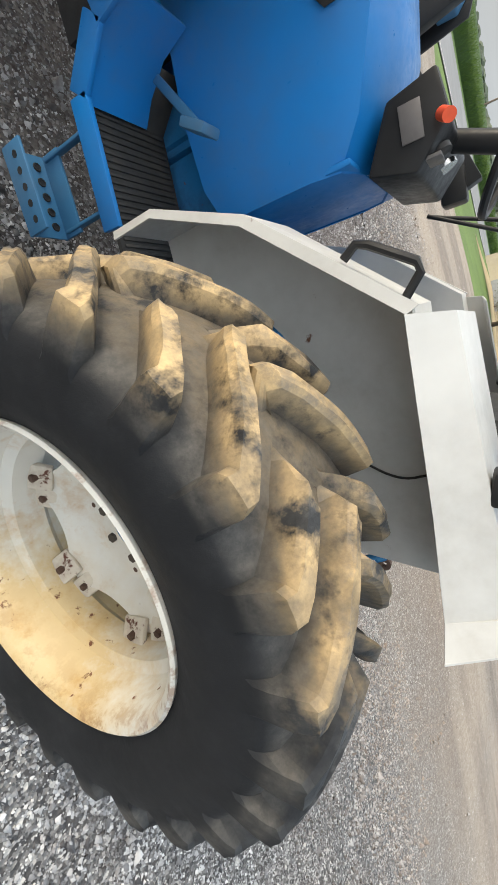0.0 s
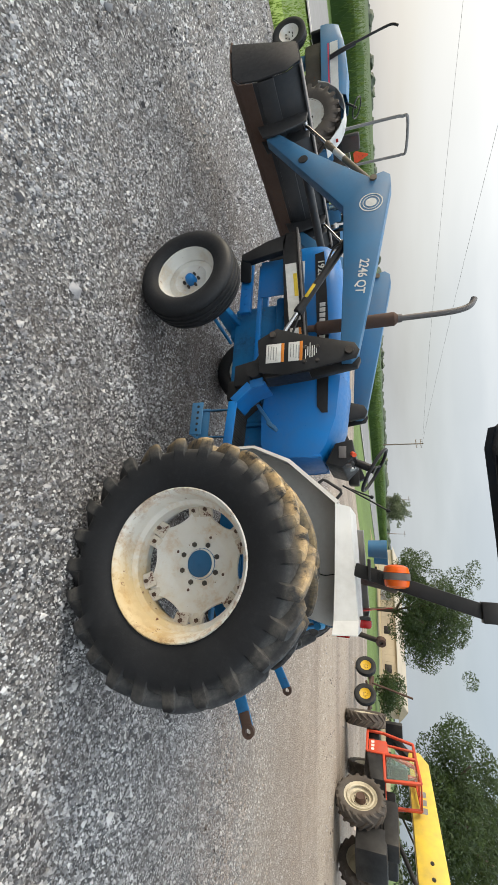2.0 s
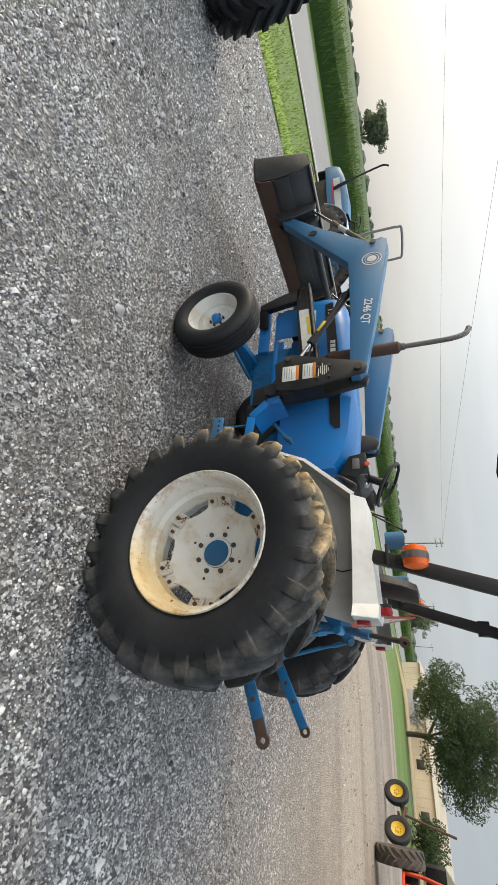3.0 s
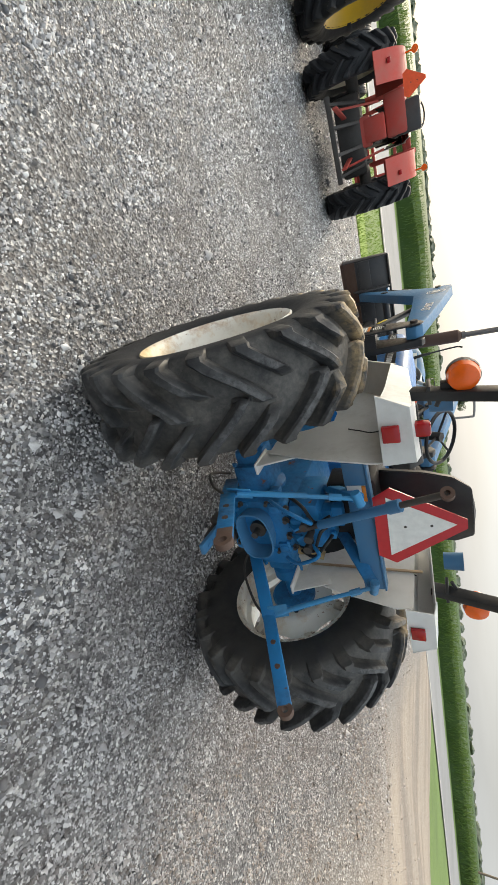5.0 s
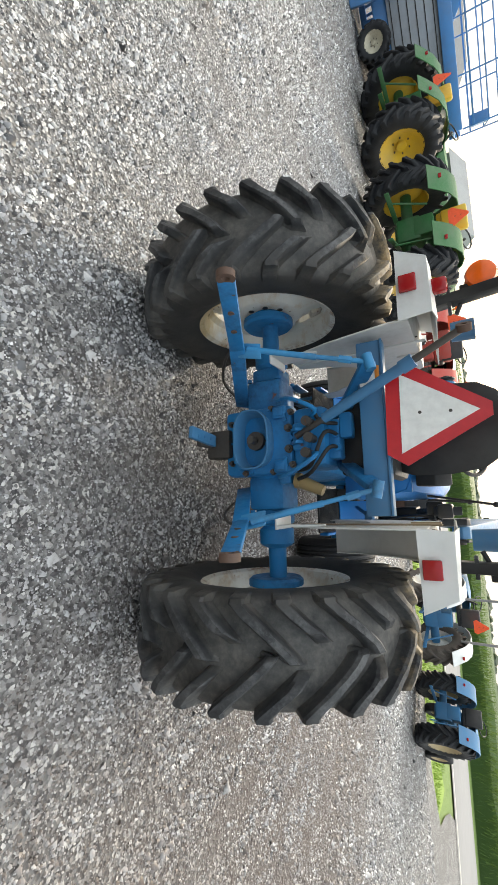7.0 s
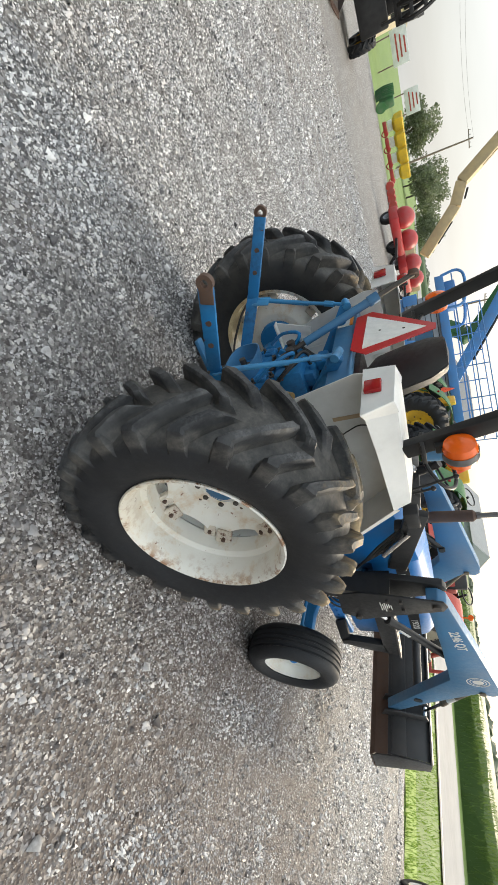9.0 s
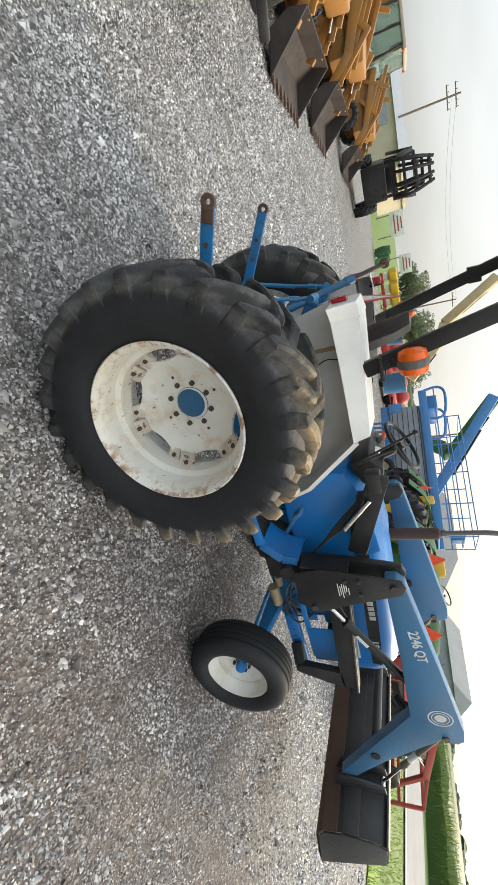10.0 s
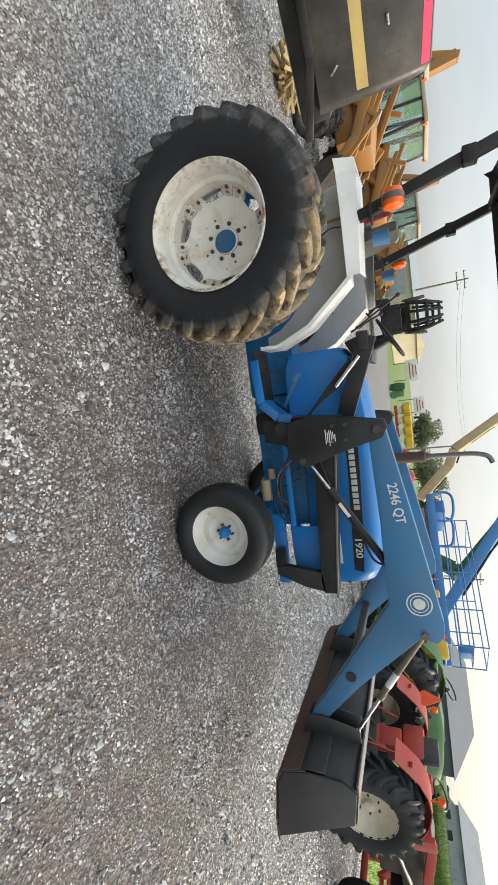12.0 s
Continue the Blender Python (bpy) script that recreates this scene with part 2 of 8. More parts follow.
def stained_rim(name, crusty, edge):
    """Cream paint with rust specks and runs, a tan crust of dried mud low in the wheel and a rusted flange."""
    m, n, l, p = node_mat(name)
    big, fine, mid = noise_node(n, l, 3, 5, 0.6), noise_node(n, l, 30, 6, 0.7), noise_node(n, l, 12, 5, 0.7)
    c = blend(n, l, ranged(n, l, big, 0.3, 0.7), (0.76, 0.765, 0.73), (0.66, 0.65, 0.60))
    tc, dot, add = n.new("ShaderNodeTexCoord"), n.new("ShaderNodeVectorMath"), n.new("ShaderNodeMath")
    dot.operation = "DOT_PRODUCT"
    dot.inputs[1].default_value = (0.0, -0.75, -0.65)
    l.new(tc.outputs["Object"], dot.inputs[0])
    l.new(dot.outputs["Value"], add.inputs[0])
    l.new(ranged(n, l, mid, 0.3, 0.7, -0.09, 0.09), add.inputs[1])
    crust = ranged(n, l, add.outputs[0], 0.16, 0.36)
    c = blend(n, l, times(n, l, crust, crusty), c, (0.60, 0.43, 0.17))
    run = times(n, l, ranged(n, l, noise_node(n, l, 5.5, 6, 0.7), 0.51, 0.68), ranged(n, l, fine, 0.25, 0.6))
    c = blend(n, l, times(n, l, run, 0.7), c, (0.50, 0.29, 0.09))
    flat, out = n.new("ShaderNodeVectorMath"), n.new("ShaderNodeVectorMath")
    flat.operation, out.operation = "MULTIPLY", "LENGTH"
    flat.inputs[1].default_value = (0, 1, 1)
    l.new(tc.outputs["Object"], flat.inputs[0])
    l.new(flat.outputs["Vector"], out.inputs[0])
    lip = times(n, l, ranged(n, l, out.outputs["Value"], 0.405, 0.44), ranged(n, l, mid, 0.5, 0.6))
    c = blend(n, l, times(n, l, lip, edge), c, (0.27, 0.12, 0.045))
    c = blend(n, l, ranged(n, l, noise_node(n, l, 16, 5, 0.65), 0.645, 0.69), c, (0.16, 0.06, 0.025))
    l.new(c, p.inputs["Base Color"])
    p.inputs["Roughness"].default_value = 0.5
    bump(n, l, p, fine, 0.15, 0.002)
    return m


M["rim_l"] = stained_rim("stained_rim_paint", 0.78, 0.6)
M["rim_r"] = stained_rim("rust_edged_rim_paint", 0.25, 0.9)
M["disc"] = stained_rim("stained_disc_paint", 0.2, 0.5)

# ---- mesh helpers ----
def finish(bm, name, material, smooth=38):
    me = bpy.data.meshes.new(name)
    bm.normal_update()
    bm.to_mesh(me)
    bm.free()
    for x in material if isinstance(material, (list, tuple)) else [material]:
        me.materials.append(x)
    if smooth:
        me.shade_smooth()
        me.set_sharp_from_angle(angle=radians(smooth))
    return me


def part(name, bm, material, parent, label="", smooth=38):
    ob = new(name, finish(bm, name, material, smooth))
    ob.parent = parent
    if label:
        tagged(ob, label)
    return ob


def thing(name, label, category, at=(0, 0, 0), turn=0.0, group="", kind=""):
    ob = new(name)
    ob.empty_display_size = 0.2
    ob.matrix_world = pose(*at, 0, 0, turn)
    return tagged(ob, label, category, group, kind)


def solid(name, bm, material, label, category, at=(0, 0, 0), turn=0.0, group="", kind="", smooth=38):
    ob = new(name, finish(bm, name, material, smooth))
    ob.matrix_world = pose(*at, 0, 0, turn)
    return tagged(ob, label, category, group, kind)


def merge(bm, tmp, m=None):
    if m is not None:
        bmesh.ops.transform(tmp, matrix=m, verts=tmp.verts)
    me = bpy.data.meshes.new("tmp")
    tmp.to_mesh(me)
    tmp.free()
    bm.from_mesh(me)
    bpy.data.meshes.remove(me)
    return bm


def box(bm, c, s, bevel=0.008, m=None):
    tmp = bmesh.new()
    bmesh.ops.create_cube(tmp, size=1)
    bmesh.ops.scale(tmp, vec=s, verts=tmp.verts)
    if bevel:
        bmesh.ops.bevel(tmp, geom=tmp.edges[:], offset=min(bevel, min(s) * 0.45), segments=2, affect="EDGES", profile=0.5)
    return merge(bm, tmp, Matrix.Translation(c) @ (m if m is not None else Matrix()))


def beam(bm, a, b, w, h, bevel=0.006, up=(0, 0, 1)):
    """A bar with a w x h section from a to b; h lies along up."""
    a, b = Vector(a), Vector(b)
    d = (b - a).normalized()
    side = d.cross(Vector(up))
    if side.length < 1e-4:
        side = d.cross(Vector((0, 1, 0)))
    side.normalize()
    top = side.cross(d)
    r = Matrix((side, d, top)).transposed().to_4x4()
    return box(bm, (a + b) / 2, (w, (b - a).length, h), bevel, r)


def rod(bm, a, b, r, r2=None, n=14):
    a, b = Vector(a), Vector(b)
    tmp = bmesh.new()
    bmesh.ops.create_cone(tmp, cap_ends=True, segments=n, radius1=r, radius2=r if r2 is None else r2, depth=(b - a).length)
    q = (b - a).to_track_quat("Z", "Y").to_matrix().to_4x4()
    return merge(bm, tmp, Matrix.Translation((a + b) / 2) @ q)


def tube(bm, pts, r, n=8, closed=False):
    """A round bar along a bent line."""
    pts = [Vector(p) for p in pts]
    rings = []
    side = None
    for i, p in enumerate(pts):
        prev = pts[i - 1] if i or closed else p
        nxt = pts[(i + 1) % len(pts)] if i + 1 < len(pts) or closed else p
        d = (nxt - prev).normalized()
        if side is None:
            side = d.orthogonal().normalized()
        side = (side - d * side.dot(d)).normalized()
        up = d.cross(side)
        rings.append([bm.verts.new(p + r * (math.cos(a) * side + math.sin(a) * up)) for a in (2 * math.pi * k / n for k in range(n))])
    pairs = list(zip(rings, rings[1:])) + ([(rings[-1], rings[0])] if closed else [])
    for u, v in pairs:
        for k in range(n):
            bm.faces.new((u[k], u[(k + 1) % n], v[(k + 1) % n], v[k]))
    if not closed:
        bm.faces.new(rings[0][::-1])
        bm.faces.new(rings[-1])
    return bm


def curve_pts(pts, steps=6):
    """Points along a smooth line through those given."""
    p = [Vector(x) for x in pts]
    out = []
    for i in range(len(p) - 1):
        a, b, c, d = p[max(i - 1, 0)], p[i], p[i + 1], p[min(i + 2, len(p) - 1)]
        for k in range(steps):
            t = k / steps
            out.append(0.5 * (2 * b + (c - a) * t + (2 * a - 5 * b + 4 * c - d) * t * t + (3 * b - a - 3 * c + d) * t ** 3))
    return out + [p[-1]]


def lathe(bm, profile, n=48, closed=False):
    """Turns a profile of (along x, radius) about the x axis."""
    rings = []
    for x, r in profile:
        rings.append([bm.verts.new((x, r * math.cos(a), r * math.sin(a))) for a in (2 * math.pi * k / n for k in range(n))])
    pairs = list(zip(rings, rings[1:])) + ([(rings[-1], rings[0])] if closed else [])
    for u, v in pairs:
        for k in range(n):
            bm.faces.new((u[k], v[k], v[(k + 1) % n], u[(k + 1) % n]))
    return bm


def plate(bm, outline, x0, x1, bevel=0.004):
    """A slab whose outline lies in the y-z plane, from x0 to x1."""
    tmp = bmesh.new()
    f = tmp.faces.new([tmp.verts.new((x0, y, z)) for y, z in outline])
    g = bmesh.ops.extrude_face_region(tmp, geom=[f])
    bmesh.ops.translate(tmp, vec=(x1 - x0, 0, 0), verts=[v for v in g["geom"] if isinstance(v, bmesh.types.BMVert)])
    bmesh.ops.recalc_face_normals(tmp, faces=tmp.faces)
    if bevel:
        bmesh.ops.bevel(tmp, geom=tmp.edges[:], offset=bevel, segments=2, affect="EDGES", profile=0.5)
    return merge(bm, tmp)


def sheet(bm, quads, thick):
    """Thin sheet metal over a grid of points (rows of equal length), thickened to its inside."""
    tmp = bmesh.new()
    grid = [[tmp.verts.new(p) for p in row] for row in quads]
    for a, b in zip(grid, grid[1:]):
        for k in range(len(a) - 1):
            tmp.faces.new((a[k], a[k + 1], b[k + 1], b[k]))
    bmesh.ops.recalc_face_normals(tmp, faces=tmp.faces)
    bmesh.ops.solidify(tmp, geom=tmp.faces[:], thickness=thick)
    return merge(bm, tmp)


def at_pose(bm, m):
    bmesh.ops.transform(bm, matrix=m, verts=bm.verts)
    return bm

# ---- ground, road and field ----
def lane_side(n, l, xyz):
    """Metres east of the edge of the dirt lane, which bends away eastwards north of y = -2.2."""
    north = n.new("ShaderNodeMath")
    north.operation = "MAXIMUM"
    north.inputs[1].default_value = -2.2
    l.new(xyz.outputs["Y"], north.inputs[0])
    off, out = n.new("ShaderNodeMath"), n.new("ShaderNodeMath")
    off.operation, out.operation = "MULTIPLY_ADD", "SUBTRACT"
    l.new(north.outputs[0], off.inputs[0])
    off.inputs[1].default_value, off.inputs[2].default_value = 0.95, 4.3
    l.new(xyz.outputs["X"], out.inputs[0])
    l.new(off.outputs[0], out.inputs[1])
    return out.outputs[0]


def ground_mat():
    m, n, l, p = node_mat("crushed_stone_lot")
    tc = n.new("ShaderNodeTexCoord")
    big, mid = noise_node(n, l, 0.16, 5, 0.6), noise_node(n, l, 1.3, 5, 0.6)
    vor = n.new("ShaderNodeTexVoronoi")
    vor.inputs["Scale"].default_value = 46
    l.new(tc.outputs["Object"], vor.inputs["Vector"])
    sep = n.new("ShaderNodeSeparateColor")
    l.new(vor.outputs["Color"], sep.inputs["Color"])
    stone = blend(n, l, ranged(n, l, sep.outputs["Red"], 0.2, 0.95), (0.05, 0.05, 0.054), (0.27, 0.268, 0.265))
    stone = blend(n, l, ranged(n, l, sep.outputs["Green"], 0.84, 0.95), stone, (0.62, 0.61, 0.59))
    stone = blend(n, l, times(n, l, ranged(n, l, mid, 0.35, 0.7), 0.55), stone, (0.10, 0.085, 0.075))
    # pale packed dust where vehicles pass, further off
    xyz = n.new("ShaderNodeSeparateXYZ")
    l.new(tc.outputs["Object"], xyz.inputs[0])
    east = ranged(n, l, lane_side(n, l, xyz), 0.0, 3.0)
    west = times(n, l, ranged(n, l, xyz.outputs["X"], -6.5, -12.0), 0.1)
    add = n.new("ShaderNodeMath")
    add.operation = "MAXIMUM"
    l.new(east, add.inputs[0])
    l.new(west, add.inputs[1])
    dust = times(n, l, add.outputs[0], ranged(n, l, big, 0.25, 0.55, 0.55, 1.0))
    fine = noise_node(n, l, 9, 6, 0.7)
    pale = blend(n, l, ranged(n, l, fine, 0.3, 0.7), (0.31, 0.24, 0.18), (0.50, 0.42, 0.335))
    streak = ranged(n, l, noise_node(n, l, 0.7, 4, 0.6, stretch=(1.0, 0.10, 1)), 0.42, 0.58)
    pale = blend(n, l, times(n, l, times(n, l, streak, east), 0.62), pale, (0.17, 0.125, 0.095))
    c = blend(n, l, times(n, l, dust, 0.8), stone, pale)
    # a darker, browner round patch under the machine, fading outwards
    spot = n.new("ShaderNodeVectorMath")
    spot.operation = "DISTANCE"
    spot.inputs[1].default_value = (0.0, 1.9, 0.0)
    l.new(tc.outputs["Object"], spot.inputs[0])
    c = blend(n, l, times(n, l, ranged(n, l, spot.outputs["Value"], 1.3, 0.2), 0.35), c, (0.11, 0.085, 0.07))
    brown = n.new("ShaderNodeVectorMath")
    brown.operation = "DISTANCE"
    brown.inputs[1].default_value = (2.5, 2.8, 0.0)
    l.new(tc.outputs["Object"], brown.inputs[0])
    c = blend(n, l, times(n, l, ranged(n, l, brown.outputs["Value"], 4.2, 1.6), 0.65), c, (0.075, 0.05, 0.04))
    l.new(c, p.inputs["Base Color"])
    p.inputs["Roughness"].default_value = 0.72
    bump(n, l, p, vor.outputs["Distance"], 1.0, 0.012)
    return m


def grass_mat(name, a, b, scale=6.0):
    m, n, l, p = node_mat(name)
    big, fine = noise_node(n, l, 0.25, 4, 0.6), noise_node(n, l, scale, 6, 0.75)
    c = blend(n, l, ranged(n, l, fine, 0.3, 0.7), a, b)
    c = blend(n, l, times(n, l, ranged(n, l, big, 0.4, 0.7), 0.5), c, tuple(x * 0.7 for x in a))
    l.new(c, p.inputs["Base Color"])
    p.inputs["Roughness"].default_value = 0.8
    bump(n, l, p, fine, 0.6, 0.05)
    return m


def leaf_mat(name, a, b):
    m, n, l, p = node_mat(name)
    geo = n.new("ShaderNodeNewGeometry")
    c = blend(n, l, geo.outputs["Random Per Island"], a, b)
    l.new(c, p.inputs["Base Color"])
    p.inputs["Roughness"].default_value = 0.6
    # leaves let part of the light through
    thin, both = n.new("ShaderNodeBsdfTranslucent"), n.new("ShaderNodeMixShader")
    through_light = [tuple(0.7 * v + w for v, w in zip(k, (0.12, 0.15, 0.03))) for k in (a, b)]
    l.new(blend(n, l, geo.outputs["Random Per Island"], *through_light), thin.inputs["Color"])
    both.inputs["Fac"].default_value = 0.3
    l.new(p.outputs["BSDF"], both.inputs[1])
    l.new(thin.outputs["BSDF"], both.inputs[2])
    l.new(both.outputs["Shader"], next(k for k in n if k.type == "OUTPUT_MATERIAL").inputs["Surface"])
    return m


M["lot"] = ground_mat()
M["lawn"] = grass_mat("mown_grass", (0.09, 0.15, 0.028), (0.17, 0.25, 0.06))
M["verge"] = grass_mat("bright_verge_grass", (0.16, 0.26, 0.03), (0.26, 0.36, 0.06))
M["asphalt"] = worn("pale_road_asphalt", (0.26, 0.26, 0.265), dirt=(0.16, 0.16, 0.16), amount=0.4, rough=0.85, size=14)
M["line"] = plain("road_paint", (0.6, 0.58, 0.5), 0.7)
M["crop"] = leaf_mat("tall_crop_leaves", (0.035, 0.09, 0.014), (0.11, 0.19, 0.035))
M["tan_field"] = grass_mat("ripe_tan_field", (0.36, 0.27, 0.13), (0.46, 0.36, 0.2))
M["blades"] = leaf_mat("grass_blades", (0.08, 0.17, 0.02), (0.2, 0.32, 0.05))


def ease(v):
    v = min(1.0, max(0.0, v))
    return v * v * (3 - 2 * v)


def rise(x, y):
    """The yard climbs about 0.6 m to a flat bank in the south-east."""
    return 0.64 * ease((x - 2.8) / 4.5) * ease((7.0 - y) / 8.0)


def flat(name, outline, z, material, label, category):
    bm = bmesh.new()
    bm.faces.new([bm.verts.new((x, y, z)) for x, y in outline])
    bmesh.ops.triangulate(bm, faces=bm.faces[:])
    cuts = [((0.5 * k, 0, 0), (1, 0, 0)) for k in range(5, 16)] + [((0, k, 0), (0, 1, 0)) for k in range(-1, 8)]
    for co, no in cuts:
        bmesh.ops.bisect_plane(bm, geom=bm.verts[:] + bm.edges[:] + bm.faces[:], plane_co=co, plane_no=no)
    for v in bm.verts:
        v.co.z += rise(v.co.x, v.co.y)
    bmesh.ops.recalc_face_normals(bm, faces=bm.faces)
    for f in bm.faces:
        if f.normal.z < 0:
            f.normal_flip()
    return solid(name, bm, material, label, category, kind="structure", smooth=0)


# the sheet that reaches the horizon is mown grass; the stone lot, road and fields lie on it
_n = 48
flat("ground", [(2600 * math.cos(2 * math.pi * k / _n), 2600 * math.sin(2 * math.pi * k / _n)) for k in range(_n)], -0.05, M["lawn"], "mown green grass that runs to the horizon", "ground")
rng = random.Random(3)


def ragged(points, step=1.2, off=0.18):
    out = []
    for i, a in enumerate(points):
        b = points[(i + 1) % len(points)]
        d = Vector(b) - Vector(a)
        k = max(1, int(d.length / step))
        for j in range(k):
            q = Vector(a) + d * (j / k)
            out.append((q.x + rng.uniform(-off, off), q.y + rng.uniform(-off, off)))
    return out


ROAD_SLOPE = -0.20


def road_y(x, y0):
    return y0 + ROAD_SLOPE * (x - 3.0)


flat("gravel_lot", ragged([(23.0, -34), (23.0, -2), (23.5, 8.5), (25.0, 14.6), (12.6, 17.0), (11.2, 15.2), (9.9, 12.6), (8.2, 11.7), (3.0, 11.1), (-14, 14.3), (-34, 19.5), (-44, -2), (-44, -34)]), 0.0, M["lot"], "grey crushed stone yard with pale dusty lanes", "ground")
flat("verge", ragged([(8.2, 11.8), (3.0, 11.2), (-34, 19.4), (-34, 21.2), (3.0, 13.0), (8.0, 13.4), (10.2, 14.6), (9.9, 12.7)], 0.8, 0.12), -0.02, M["verge"], "bright yellow-green grass verge beside the yard", "grass")
flat("road", [(-400, road_y(-400, 18.7)), (400, road_y(400, 18.7)), (400, road_y(400, 28.6)), (-400, road_y(-400, 28.6))], 0.012, M["asphalt"], "pale grey two-lane country road", "road")
flat("road_line", [(-400, road_y(-400, 19.1)), (400, road_y(400, 19.1)), (400, road_y(400, 19.3)), (-400, road_y(-400, 19.3))], 0.018, M["line"], "worn pale edge line on the road", "road marking")


def blade_field(name, count, place, height, width, material, label, category, seed):
    """Many leaning blades in one mesh. place(rng) gives x, y, z."""
    r = np.random.default_rng(seed)
    xyz = place(r, count)
    a = r.uniform(0, 2 * np.pi, count)
    h = height * r.uniform(0.6, 1.15, count)
    w = width * r.uniform(0.6, 1.3, count)
    lean = h[:, None] * 0.35 * np.stack([np.cos(a * 3.1), np.sin(a * 3.1)], 1)
    dx, dy = np.cos(a) * w, np.sin(a) * w
    v = np.zeros((count, 3, 3))
    v[:, 0] = xyz + np.stack([-dx, -dy, 0 * dx], 1)
    v[:, 1] = xyz + np.stack([dx, dy, 0 * dx], 1)
    v[:, 2] = xyz + np.concatenate([lean, h[:, None]], 1)
    me = bpy.data.meshes.new(name)
    me.vertices.add(count * 3)
    me.vertices.foreach_set("co", v.ravel())
    me.loops.add(count * 3)
    me.loops.foreach_set("vertex_index", np.arange(count * 3, dtype=np.int32))
    me.polygons.add(count)
    me.polygons.foreach_set("loop_start", np.arange(0, count * 3, 3, dtype=np.int32))
    me.update(calc_edges=True)
    me.materials.append(material)
    return tagged(new(name, me), label, category, kind="stuff")


def verge_place(r, count):
    x = r.uniform(-30, 9.5, count)
    near = np.where(x < 3.0, 11.2 + ROAD_SLOPE * (x - 3.0), 11.2 + 0.16 * (x - 3.0))
    y = near + r.uniform(0, 1, count) ** 1.5 * (18.4 + ROAD_SLOPE * (x - 3.0) - near)
    return np.stack([x, y, np.full(count, -0.03)], 1)


blade_field("grass", 26000, verge_place, 0.11, 0.012, M["blades"], "rough green grass between yard and road", "grass", 5)


def crop_place(r, count):
    x = r.uniform(-90, 130, count)
    d = r.uniform(0, 1, count) ** 2 * 26
    y = 31.5 + ROAD_SLOPE * (x - 3.0) + d
    z = np.where(r.uniform(0, 1, count) < 0.5, r.uniform(0.0, 1.0, count), r.uniform(0.9, 1.35, count))
    return np.stack([x, y, np.where(d < 3, z, 1.2)], 1)


# dense standing crop: a rough body with leaves on its face and top
bm = bmesh.new()
rows = []
for j, (d, z) in enumerate(((32.0, -0.05), (32.2, 1.1), (33.0, 1.5), (40, 1.6), (60, 1.6), (110, 1.6), (420, 1.5))):
    rows.append([bm.verts.new((x, road_y(x, d) + rng.uniform(-0.15, 0.15), z + (rng.uniform(-0.12, 0.12) if j else 0))) for x in [-420, -250, -160] + list(range(-110, 150, 2)) + [180, 260, 420]])
for u, v in zip(rows, rows[1:]):
    for k in range(len(u) - 1):
        bm.faces.new((u[k], u[k + 1], v[k + 1], v[k]))
solid("crop_field", bm, M["crop"], "dense green standing crop beyond the road", "crop field", kind="stuff", smooth=0)
blade_field("crop_leaves", 110000, crop_place, 0.5, 0.03, M["crop"], "upright green leaves of the crop", "crop", 8)
flat("tan_field", [(48, -30), (48, 6), (140, -14), (140, -50)], -0.03, M["tan_field"], "ripe tan field beyond the grass", "field")


def stones(name, count, place, size, seed, open_below=False):
    """Angular crushed stones half sunk in the lot."""
    r = np.random.default_rng(seed)
    xy = place(r, count)
    s = size * np.exp(r.normal(0, 0.38, count))
    # coarser and finer stretches, a hand to a metre across
    wave = np.zeros(count)
    for k in range(9):
        a, q = r.uniform(0, 2 * np.pi), 2 * np.pi / (0.22 * 1.32 ** k)
        wave += np.sin(q * (xy[:, 0] * np.cos(a) + xy[:, 1] * np.sin(a)) + r.uniform(0, 6.28))
    s *= np.clip(1.0 + 0.10 * wave, 0.6, 1.4)
    # near stones are closed; far ones leave out the side that is sunk in the ground
    base = np.array([[1, 0, 0], [0, 1, 0], [-1, 0, 0], [0, -1, 0], [0, 0, 0.85], [0, 0, -0.6]], float)
    faces = np.array([[0, 1, 4], [1, 2, 4], [2, 3, 4], [3, 0, 4], [1, 0, 5], [2, 1, 5], [3, 2, 5], [0, 3, 5]])
    if open_below:
        base, faces = base[:5] + np.array([0, 0, -0.45]) * (base[:5, 2:3] == 0), faces[:4]
    nv, nf = len(base), len(faces)
    v = base[None] * r.uniform(0.7, 1.15, (count, nv, 1)) + r.normal(0, 0.13, (count, nv, 3))
    a, b = r.uniform(0, 2 * np.pi, count), r.normal(0, 0.5, count)
    ca, sa, cb, sb = np.cos(a), np.sin(a), np.cos(b), np.sin(b)
    x, y, z = v[..., 0], v[..., 1], v[..., 2]
    y, z = y * cb[:, None] - z * sb[:, None], y * sb[:, None] + z * cb[:, None]
    x, y = x * ca[:, None] - y * sa[:, None], x * sa[:, None] + y * ca[:, None]
    v = np.stack([x, y, z], -1) * s[:, None, None]
    v[..., :2] += xy[:, None]
    ease_x, ease_y = np.clip((xy[:, 0] - 2.8) / 4.5, 0, 1), np.clip((7.0 - xy[:, 1]) / 8.0, 0, 1)
    v[..., 2] += (s * 0.25 + 0.64 * ease_x ** 2 * (3 - 2 * ease_x) * ease_y ** 2 * (3 - 2 * ease_y))[:, None]
    idx = (faces[None] + nv * np.arange(count)[:, None, None]).astype(np.int32).ravel()
    me = bpy.data.meshes.new(name)
    me.vertices.add(count * nv)
    me.vertices.foreach_set("co", v.ravel())
    me.loops.add(len(idx))
    me.loops.foreach_set("vertex_index", idx)
    me.polygons.add(count * nf)
    me.polygons.foreach_set("loop_start", np.arange(0, len(idx), 3, dtype=np.int32))
    me.update(calc_edges=True)
    me.materials.append(M["stone"])
    return tagged(new(name, me), "angular grey crushed stones, some pale", "gravel", kind="stuff")


